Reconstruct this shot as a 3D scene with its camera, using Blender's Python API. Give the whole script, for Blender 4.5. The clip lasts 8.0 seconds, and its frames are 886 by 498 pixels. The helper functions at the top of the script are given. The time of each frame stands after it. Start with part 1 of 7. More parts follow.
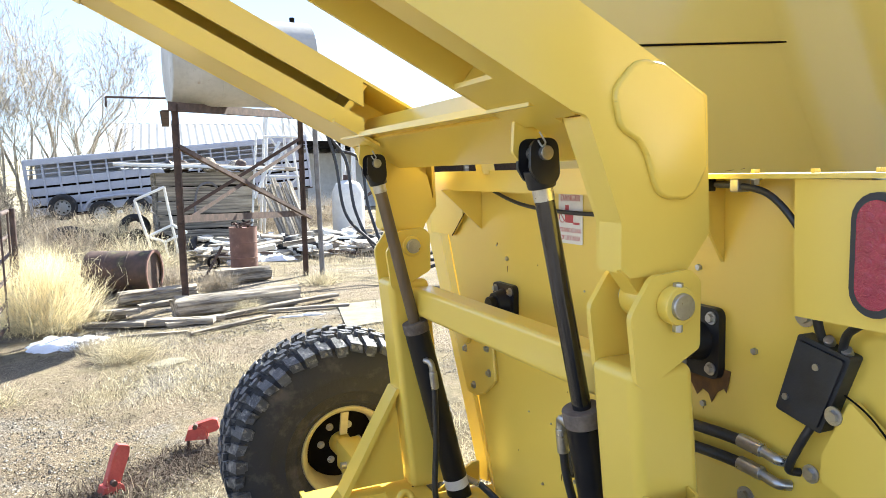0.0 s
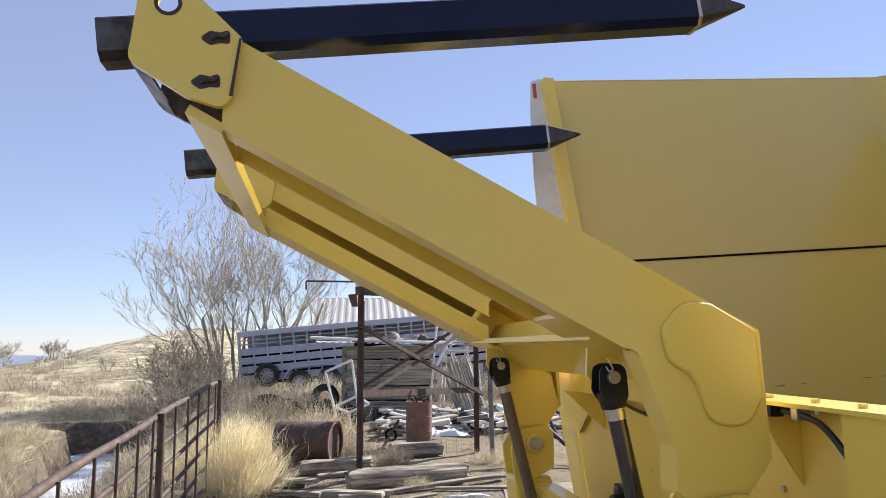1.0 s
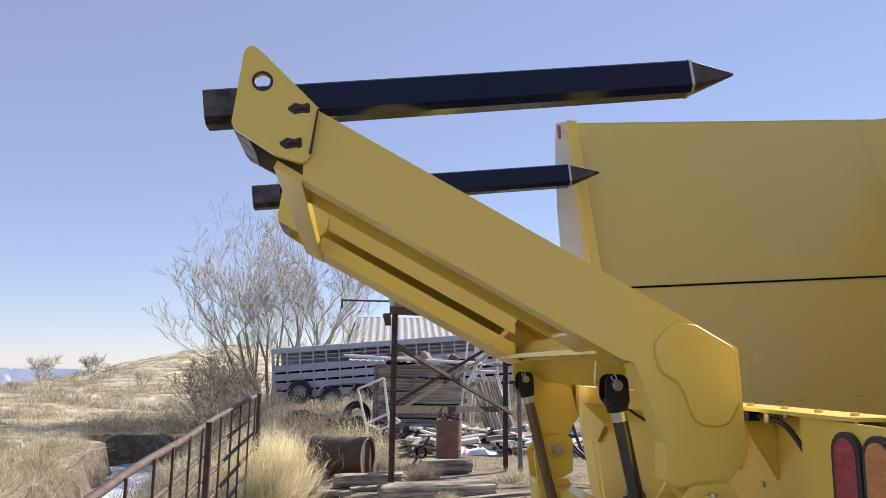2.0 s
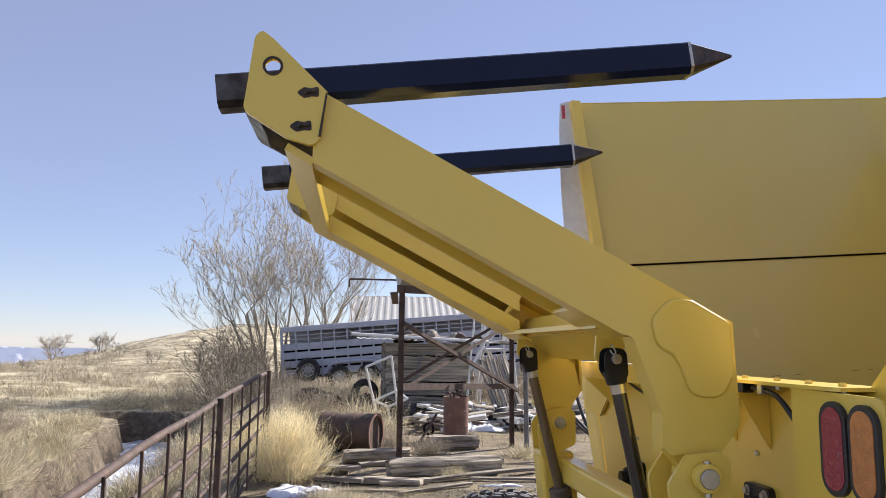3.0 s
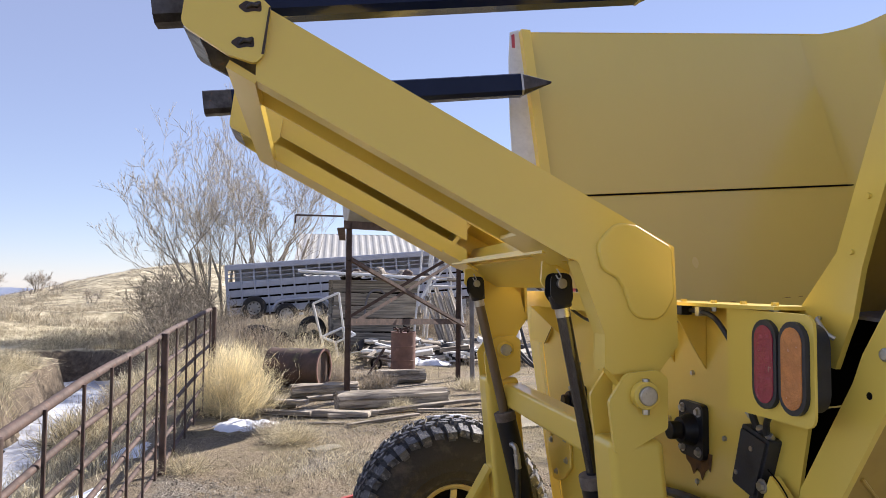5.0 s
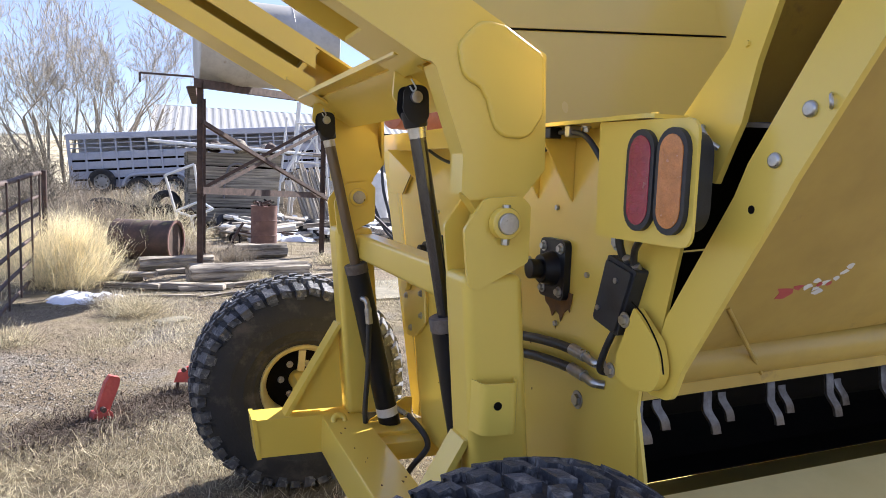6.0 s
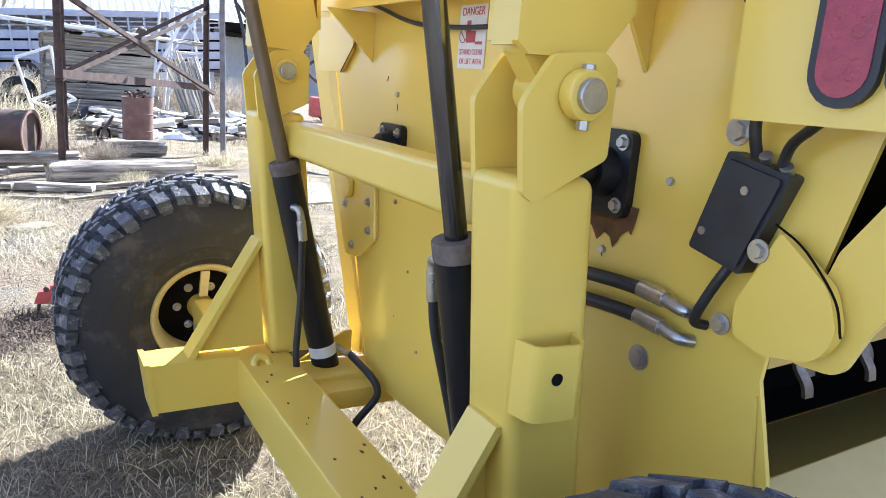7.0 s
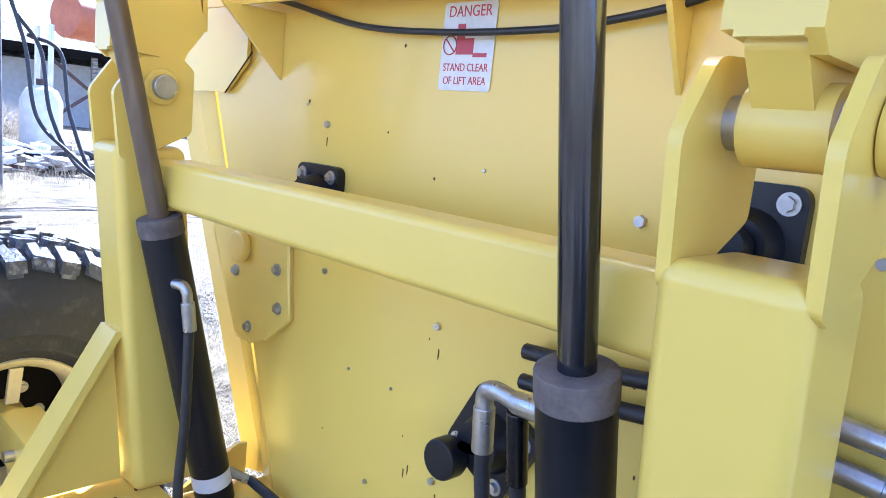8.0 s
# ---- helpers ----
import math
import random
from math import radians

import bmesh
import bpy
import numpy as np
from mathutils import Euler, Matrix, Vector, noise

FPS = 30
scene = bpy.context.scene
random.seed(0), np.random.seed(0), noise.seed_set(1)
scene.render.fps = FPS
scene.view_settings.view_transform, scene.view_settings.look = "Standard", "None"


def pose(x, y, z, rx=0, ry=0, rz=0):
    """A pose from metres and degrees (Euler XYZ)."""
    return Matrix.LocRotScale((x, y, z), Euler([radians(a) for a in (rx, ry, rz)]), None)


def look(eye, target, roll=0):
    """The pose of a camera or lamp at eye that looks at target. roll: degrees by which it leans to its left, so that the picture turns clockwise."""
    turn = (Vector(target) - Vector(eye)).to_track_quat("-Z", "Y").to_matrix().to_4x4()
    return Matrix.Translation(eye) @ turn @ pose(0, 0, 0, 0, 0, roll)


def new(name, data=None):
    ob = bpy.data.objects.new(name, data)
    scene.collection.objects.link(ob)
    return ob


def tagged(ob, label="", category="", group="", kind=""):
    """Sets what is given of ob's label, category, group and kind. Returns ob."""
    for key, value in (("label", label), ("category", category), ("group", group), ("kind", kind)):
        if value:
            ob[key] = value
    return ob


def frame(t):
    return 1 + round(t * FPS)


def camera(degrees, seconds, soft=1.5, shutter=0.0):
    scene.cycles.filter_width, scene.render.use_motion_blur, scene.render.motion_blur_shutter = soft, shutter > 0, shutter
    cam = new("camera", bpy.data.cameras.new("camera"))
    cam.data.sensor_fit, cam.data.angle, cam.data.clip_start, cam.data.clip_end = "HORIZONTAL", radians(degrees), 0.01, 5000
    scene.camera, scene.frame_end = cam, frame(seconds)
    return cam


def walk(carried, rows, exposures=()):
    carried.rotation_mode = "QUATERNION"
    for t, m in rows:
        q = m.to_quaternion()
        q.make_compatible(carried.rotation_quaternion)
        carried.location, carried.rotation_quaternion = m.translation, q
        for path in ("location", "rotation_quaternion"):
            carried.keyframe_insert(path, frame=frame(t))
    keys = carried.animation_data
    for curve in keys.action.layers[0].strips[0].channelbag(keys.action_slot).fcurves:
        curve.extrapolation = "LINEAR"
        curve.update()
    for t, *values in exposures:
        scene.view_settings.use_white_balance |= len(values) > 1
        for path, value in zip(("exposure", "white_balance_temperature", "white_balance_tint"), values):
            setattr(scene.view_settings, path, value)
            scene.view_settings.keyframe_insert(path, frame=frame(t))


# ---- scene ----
cam = camera(63.0, 8.0, soft=0.5)
PATH = [
    (0, (-1.067, -0.917, 1.406), (-0.259, 0.901, 1.197), -1.2),
    (0.5, (-1.029, -1.043, 1.472), (-0.504, 0.885, 1.556), -1.4),
    (1, (-0.958, -1.21, 1.5), (-0.625, 0.743, 1.769), -0.3),
    (1.5, (-1.007, -1.401, 1.488), (-0.741, 0.552, 1.827), 0.5),
    (3, (-1.018, -1.578, 1.464), (-0.789, 0.391, 1.731), 0.7),
    (3.5, (-1.005, -1.586, 1.469), (-0.773, 0.384, 1.723), 0.3),
    (4, (-1.014, -1.582, 1.459), (-0.773, 0.39, 1.692), 0.1),
    (4.2, (-1.019, -1.589, 1.469), (-0.771, 0.383, 1.692), 0.0),
    (5.3, (-1.018, -1.537, 1.406), (-0.555, 0.408, 1.425), 0.8),
    (5.5, (-0.979, -1.503, 1.385), (-0.448, 0.425, 1.341), 1.0),
    (6, (-0.885, -1.315, 1.278), (-0.162, 0.537, 1.068), 2.1),
    (6.5, (-0.837, -1.037, 1.202), (0.03, 0.728, 0.841), 3.6),
    (7, (-0.856, -0.714, 1.181), (0.146, 0.958, 0.735), 4.6),
    (7.5, (-0.854, -0.454, 1.184), (0.34, 1.094, 0.766), 5.3),
    (8, (-0.828, -0.126, 1.147), (0.597, 1.243, 0.835), 5.9),
]
walk(cam, [(t, look(eye, target, roll)) for t, eye, target, roll in PATH],
     exposures=[(0, 2.06, 6350, 7), (0.5, 1.43, 6350, 14), (1.0, 1.05, 6450, 15), (1.5, 0.94, 6550, 16), (4.2, 0.95, 6550, 17), (5.5, 1.22, 6400, 19), (6.0, 1.47, 6150, 17), (6.5, 1.78, 5950, 16), (7.0, 2.2, 5650, 13), (7.5, 2.52, 5050, 15), (8.0, 2.55, 4800, 18)])

# ---- world, sun ----
SUN_AZ, SUN_EL = radians(54), radians(36)
world = bpy.data.worlds.new("sky")
scene.world = world
world.use_nodes = True
wn = world.node_tree
sky = wn.nodes.new("ShaderNodeTexSky")
sky.sky_type, sky.sun_disc = "NISHITA", False
sky.sun_elevation, sky.sun_rotation = SUN_EL, SUN_AZ
sky.air_density, sky.dust_density, sky.ozone_density, sky.altitude = 1.0, 0.0, 2.6, 1500
haze = wn.nodes.new("ShaderNodeMix")
haze.data_type = "RGBA"
haze.inputs[0].default_value = 0.52
haze.inputs[7].default_value = (2.45, 2.7, 3.9, 1)
wn.links.new(sky.outputs[0], haze.inputs[6])
wn.links.new(haze.outputs[2], wn.nodes["Background"].inputs[0])
wn.nodes["Background"].inputs[1].default_value = 0.09
sun_data = bpy.data.lights.new("sun", "SUN")
sun_data.energy, sun_data.angle, sun_data.color = 5.0, radians(0.53), (1.0, 0.965, 0.865)
sun_to = Vector((math.sin(SUN_AZ) * math.cos(SUN_EL), math.cos(SUN_AZ) * math.cos(SUN_EL), math.sin(SUN_EL)))
new("sun", sun_data).matrix_basis = look(sun_to * 60, (0, 0, 0))

# ---- materials ----


def mat(name, c1, c2=None, rough=0.5, metal=0.0, scale=6.0, bump=0.0, bscale=60.0, coat=0.0, spot=None, rvar=0.12, stretch=(1, 1, 1), island=0.0, obrand=0.0, thin=0.0, mottle=0.35):
    """Two-scale noise colour, roughness variation, bump; spot = (colour, scale, threshold, width)."""
    m = bpy.data.materials.new(name)
    m.use_nodes = True
    nt = m.node_tree
    N, L = nt.nodes, nt.links
    p = N["Principled BSDF"]
    tc, mp = N.new("ShaderNodeTexCoord"), N.new("ShaderNodeMapping")
    mp.inputs["Scale"].default_value = stretch
    L.new(tc.outputs["Object"], mp.inputs["Vector"])

    def nz(s, d=5.0, r=0.6):
        n = N.new("ShaderNodeTexNoise")
        n.inputs["Scale"].default_value, n.inputs["Detail"].default_value, n.inputs["Roughness"].default_value = s, d, r
        L.new(mp.outputs[0], n.inputs["Vector"])
        return n.outputs["Fac"]

    def mix(f, a, b):
        x = N.new("ShaderNodeMix")
        x.data_type = "RGBA"
        if isinstance(f, float):
            x.inputs[0].default_value = f
        else:
            L.new(f, x.inputs[0])
        for s, v in ((6, a), (7, b)):
            if isinstance(v, tuple):
                x.inputs[s].default_value = (*v, 1)
            else:
                L.new(v, x.inputs[s])
        return x.outputs[2]

    def rng(f, a, b, lo=0.0, hi=1.0):
        x = N.new("ShaderNodeMapRange")
        L.new(f, x.inputs[0])
        x.inputs[1].default_value, x.inputs[2].default_value, x.inputs[3].default_value, x.inputs[4].default_value = a, b, lo, hi
        return x.outputs[0]

    c2 = c2 or tuple(v * 0.8 for v in c1)
    big = nz(scale)
    col = mix(rng(big, 0.35, 0.65), c1, c2)
    fine = nz(scale * 9, 3.0)
    col = mix(rng(fine, 0.45, 0.8, 0.0, mottle), col, tuple(v * 0.72 for v in c2))
    rand = None
    if island:
        rand = N.new("ShaderNodeNewGeometry").outputs["Random Per Island"]
    elif obrand:
        rand = N.new("ShaderNodeObjectInfo").outputs["Random"]
    if rand:
        hs = N.new("ShaderNodeHueSaturation")
        L.new(rng(rand, 0, 1, 1 - (island or obrand), 1 + (island or obrand)), hs.inputs["Value"])
        L.new(col, hs.inputs["Color"])
        col = hs.outputs[0]
    rg = rng(big, 0.3, 0.7, max(0.03, rough - rvar), min(1, rough + rvar))
    if spot:
        sc, s, th, w = spot
        f = rng(nz(s, 8.0, 0.65), th, th + w)
        col = mix(f, col, sc)
        rg2 = N.new("ShaderNodeMath")
        rg2.operation = "MAXIMUM"
        L.new(rg, rg2.inputs[0])
        L.new(rng(f, 0, 1, 0, 0.8), rg2.inputs[1])
        rg = rg2.outputs[0]
    L.new(col, p.inputs["Base Color"])
    L.new(rg, p.inputs["Roughness"])
    p.inputs["Metallic"].default_value = metal
    p.inputs["Coat Weight"].default_value = coat
    p.inputs["Coat Roughness"].default_value = 0.12
    if thin:
        tr, mx = N.new("ShaderNodeBsdfTranslucent"), N.new("ShaderNodeMixShader")
        L.new(col, tr.inputs[0])
        mx.inputs[0].default_value = thin
        L.new(p.outputs[0], mx.inputs[1])
        L.new(tr.outputs[0], mx.inputs[2])
        L.new(mx.outputs[0], N["Material Output"].inputs[0])
    if bump:
        b = N.new("ShaderNodeBump")
        b.inputs["Strength"].default_value, b.inputs["Distance"].default_value = bump, 0.01
        L.new(nz(bscale, 6.0), b.inputs["Height"])
        L.new(b.outputs[0], p.inputs["Normal"])
    return m


YELLOW = mat("yellow_paint", (0.80, 0.588, 0.105), (0.785, 0.575, 0.10), rough=0.31, scale=0.9, bump=0.003, bscale=14, coat=0.3, spot=((0.34, 0.24, 0.09), 22, 0.80, 0.08), rvar=0.03, mottle=0.03)
TUBY = mat("tub_paint", (0.68, 0.535, 0.14), (0.645, 0.50, 0.125), rough=0.24, scale=0.7, bump=0.02, bscale=2.2, coat=0.3, spot=((0.32, 0.21, 0.08), 22, 0.79, 0.06), stretch=(1, 1, 0.5), rvar=0.04, mottle=0.06)
# Worn dirty tone of the flap; on the near tub side it carries shade
FLAPY = mat("worn_flap_shaded_side_paint", (0.53, 0.355, 0.065), (0.39, 0.25, 0.05), rough=0.45, scale=1.8, bump=0.02, bscale=15, coat=0.12, spot=((0.20, 0.12, 0.06), 9, 0.64, 0.14), mottle=0.2)
# Yellow paint made paler, so the colour carries the skylight on the skirt
SKIRT = mat("skylit_cream_paint", (0.82, 0.66, 0.29), (0.76, 0.60, 0.24), rough=0.45, scale=3, bump=0.03, spot=((0.45, 0.36, 0.2), 9, 0.7, 0.12), mottle=0.12)
RIMY = mat("dusty_cream_rim_paint", (0.66, 0.57, 0.30), (0.56, 0.47, 0.24), rough=0.5, scale=5, bump=0.05, spot=((0.25, 0.19, 0.11), 16, 0.64, 0.12))
NAVY = mat("dark_navy_paint", (0.004, 0.007, 0.030), (0.006, 0.010, 0.038), rough=0.12, scale=5, bump=0.02, rvar=0.03)
NAVY.node_tree.nodes["Principled BSDF"].inputs["Specular IOR Level"].default_value = 0.28
BLACKP = mat("black_cylinder_paint", (0.006, 0.007, 0.011), (0.011, 0.011, 0.014), rough=0.36, scale=9, bump=0.05, bscale=90, spot=((0.10, 0.065, 0.045), 22, 0.66, 0.08))
BLACKP.node_tree.nodes["Principled BSDF"].inputs["Specular IOR Level"].default_value = 0.35
RODM = mat("dark_oily_rod", (0.095, 0.10, 0.12), (0.06, 0.058, 0.06), rough=0.19, metal=0.9, scale=9, stretch=(1, 1, 0.12), spot=((0.14, 0.10, 0.065), 14, 0.62, 0.12), rvar=0.06)
# Far rod: sunlight and reflections put into its rusty brown colour
SUNROD = mat("rusty_sunlit_rod", (0.20, 0.155, 0.11), (0.10, 0.078, 0.06), rough=0.33, metal=0.55, scale=8, stretch=(1, 1, 0.1), spot=((0.30, 0.22, 0.15), 12, 0.55, 0.15), rvar=0.06)
GLAND = mat("dusty_cylinder_cap", (0.17, 0.14, 0.12), (0.09, 0.07, 0.06), rough=0.7, scale=25, bump=0.2)
FLAIL = mat("worn_flail_steel", (0.22, 0.20, 0.185), (0.10, 0.085, 0.075), rough=0.42, metal=0.7, scale=20, bump=0.2)
STEEL = mat("zinc_steel", (0.55, 0.55, 0.54), (0.42, 0.41, 0.40), rough=0.35, metal=0.9, scale=30, bump=0.05, spot=((0.25, 0.17, 0.11), 50, 0.68, 0.08))
BARE = mat("burnt_bare_steel", (0.10, 0.09, 0.085), (0.035, 0.03, 0.03), rough=0.4, metal=0.6, scale=18, bump=0.1, spot=((0.16, 0.08, 0.045), 30, 0.6, 0.1))
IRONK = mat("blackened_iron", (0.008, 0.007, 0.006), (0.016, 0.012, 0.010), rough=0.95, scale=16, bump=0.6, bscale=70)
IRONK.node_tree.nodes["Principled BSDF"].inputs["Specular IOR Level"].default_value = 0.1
# Burnt weld colour, also used for a shadow line on the head plate
BURN = mat("weld_burn", (0.022, 0.013, 0.010), (0.055, 0.030, 0.018), rough=0.55, scale=40, bump=0.2)
RUBBER = mat("tyre_rubber", (0.017, 0.017, 0.018), (0.036, 0.034, 0.033), rough=0.8, scale=7, bump=0.4, bscale=60, spot=((0.11, 0.092, 0.075), 7, 0.54, 0.2))
LUG = mat("worn_tread_rubber", (0.046, 0.049, 0.058), (0.090, 0.091, 0.099), rough=0.55, scale=20, bump=0.8, bscale=55, spot=((0.24, 0.235, 0.23), 40, 0.53, 0.12), island=0.3)
HOSE = mat("black_hose_rubber", (0.016, 0.016, 0.018), (0.03, 0.03, 0.034), rough=0.42, scale=30, bump=0.1, bscale=200)
PLAST = mat("grey_black_plastic", (0.018, 0.020, 0.026), (0.030, 0.032, 0.039), rough=0.45, scale=25, bump=0.08, bscale=160)
RUSTP = mat("rusty_iron", (0.095, 0.056, 0.043), (0.055, 0.037, 0.031), rough=0.75, scale=12, bump=0.2, bscale=80, spot=((0.20, 0.10, 0.06), 20, 0.6, 0.15))
GREYP = mat("grey_steel_pole", (0.20, 0.20, 0.21), (0.13, 0.12, 0.12), rough=0.6, scale=10, bump=0.1)
DRUMM = mat("faded_red_drum", (0.22, 0.115, 0.09), (0.15, 0.085, 0.068), rough=0.7, scale=6, bump=0.15, spot=((0.33, 0.20, 0.15), 9, 0.58, 0.15))
BARRELM = mat("rust_brown_barrel", (0.115, 0.065, 0.045), (0.05, 0.036, 0.028), rough=0.7, scale=4, bump=0.3, spot=((0.17, 0.15, 0.07), 4, 0.56, 0.12))
WOOD = mat("weathered_wood", (0.50, 0.44, 0.35), (0.12, 0.10, 0.082), rough=0.9, scale=7, bump=1.0, bscale=22, stretch=(0.18, 4, 4), obrand=0.25)
WOOD2 = mat("grey_shed_boards", (0.40, 0.35, 0.27), (0.07, 0.06, 0.05), rough=0.9, scale=5, bump=1.0, bscale=20, stretch=(0.15, 4, 4), spot=((0.09, 0.10, 0.06), 4, 0.6, 0.15), obrand=0.3)
TANKW = mat("whitewashed_tank", (0.45, 0.435, 0.40), (0.35, 0.335, 0.30), rough=0.5, scale=2.0, bump=0.05, spot=((0.22, 0.155, 0.105), 5, 0.60, 0.14))
WHITE = mat("white_paint", (0.74, 0.74, 0.72), (0.62, 0.62, 0.60), rough=0.5, scale=5, bump=0.05, spot=((0.4, 0.34, 0.28), 8, 0.68, 0.1))
TRAIL = mat("trailer_grey_paint", (0.46, 0.48, 0.54), (0.39, 0.41, 0.47), rough=0.42, scale=1.5, bump=0.02, spot=((0.25, 0.20, 0.17), 5, 0.68, 0.1))
# Near-black for dark parts, and in place of shade in gaps, holes, recesses
DARK = mat("dark_parts_and_shade", (0.006, 0.005, 0.004), (0.010, 0.008, 0.006), rough=0.95, scale=8)
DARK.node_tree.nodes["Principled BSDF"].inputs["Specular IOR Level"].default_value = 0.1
ROOFM = mat("galvanised_roof", (0.42, 0.42, 0.40), (0.33, 0.325, 0.30), rough=0.5, scale=1.2, stretch=(3, 0.4, 1), spot=((0.27, 0.19, 0.13), 2, 0.64, 0.12))
TAN = mat("dusty_concrete", (0.26, 0.235, 0.165), (0.18, 0.16, 0.115), rough=0.9, scale=6, bump=0.4, bscale=40)
SNOW = mat("old_snow", (0.82, 0.84, 0.88), (0.72, 0.74, 0.78), rough=0.6, scale=5, bump=0.5, bscale=14, spot=((0.42, 0.36, 0.28), 9, 0.66, 0.1))
REDP = mat("red_implement_paint", (0.54, 0.095, 0.08), (0.42, 0.07, 0.06), rough=0.6, scale=10, bump=0.1, spot=((0.40, 0.22, 0.17), 14, 0.58, 0.15))
ORANGE = mat("orange_tank_paint", (0.45, 0.14, 0.05), (0.36, 0.11, 0.05), rough=0.5, scale=3, spot=((0.20, 0.10, 0.06), 6, 0.62, 0.1))
STONE = mat("pale_stone", (0.38, 0.345, 0.285), (0.27, 0.24, 0.20), rough=0.9, scale=7, bump=0.4, bscale=30, obrand=0.3)
GRAVEL = mat("grey_gravel", (0.36, 0.325, 0.265), (0.16, 0.14, 0.11), rough=0.9, scale=8, island=0.5)
LITTER = mat("dark_twig_litter", (0.12, 0.09, 0.065), (0.07, 0.05, 0.035), rough=0.9, scale=3, island=0.5)
STRAW = mat("dry_straw", (0.66, 0.595, 0.42), (0.38, 0.325, 0.215), rough=0.75, scale=1.6, island=0.75, thin=0.35)
BUSH = mat("pale_straw_weeds", (0.88, 0.79, 0.52), (0.68, 0.58, 0.36), rough=0.75, scale=1.6, island=0.5, thin=0.4)
WEED = mat("grey_dead_weeds", (0.46, 0.40, 0.31), (0.28, 0.23, 0.17), rough=0.8, scale=0.8, island=0.5, thin=0.25)
SAGE = mat("sagebrush_twigs", (0.50, 0.445, 0.33), (0.30, 0.255, 0.185), rough=0.9, scale=0.3, island=0.55, thin=0.25)
BARK = mat("pale_cottonwood_bark", (0.50, 0.445, 0.345), (0.26, 0.225, 0.175), rough=0.85, scale=5, bump=0.3, bscale=40)
# Lighter than the near thicket: distance haze is put into the colour
HAZY = mat("hazed_far_brush", (0.42, 0.375, 0.315), (0.30, 0.265, 0.225), rough=0.9, scale=0.5, island=0.3)
THICKET = mat("grey_thicket_bark", (0.27, 0.235, 0.18), (0.10, 0.085, 0.066), rough=0.9, scale=4, island=0.5)
DIRT = mat("dirt_stain", (0.10, 0.05, 0.02), (0.2, 0.1, 0.03), rough=0.8, scale=30, bump=0.1)
REDD = mat("decal_red", (0.50, 0.06, 0.07), (0.46, 0.06, 0.07), rough=0.4, scale=20)
DECW = mat("decal_white", (0.78, 0.77, 0.74), (0.72, 0.70, 0.67), rough=0.4, scale=15)
DECK = mat("decal_black", (0.03, 0.03, 0.03), rough=0.5)
ICE = mat("creek_ice", (0.62, 0.66, 0.74), (0.40, 0.44, 0.52), rough=0.3, scale=0.8, bump=0.2, bscale=4, spot=((0.75, 0.77, 0.8), 0.9, 0.5, 0.15))


def lens_mat(name, c):
    m = mat(name, c, tuple(v * 0.75 for v in c), rough=0.18, scale=40, coat=0.5, bump=0.35, bscale=260)
    return m


LRED, LAMB = lens_mat("red_lens", (0.40, 0.03, 0.07)), lens_mat("amber_lens", (0.70, 0.26, 0.07))


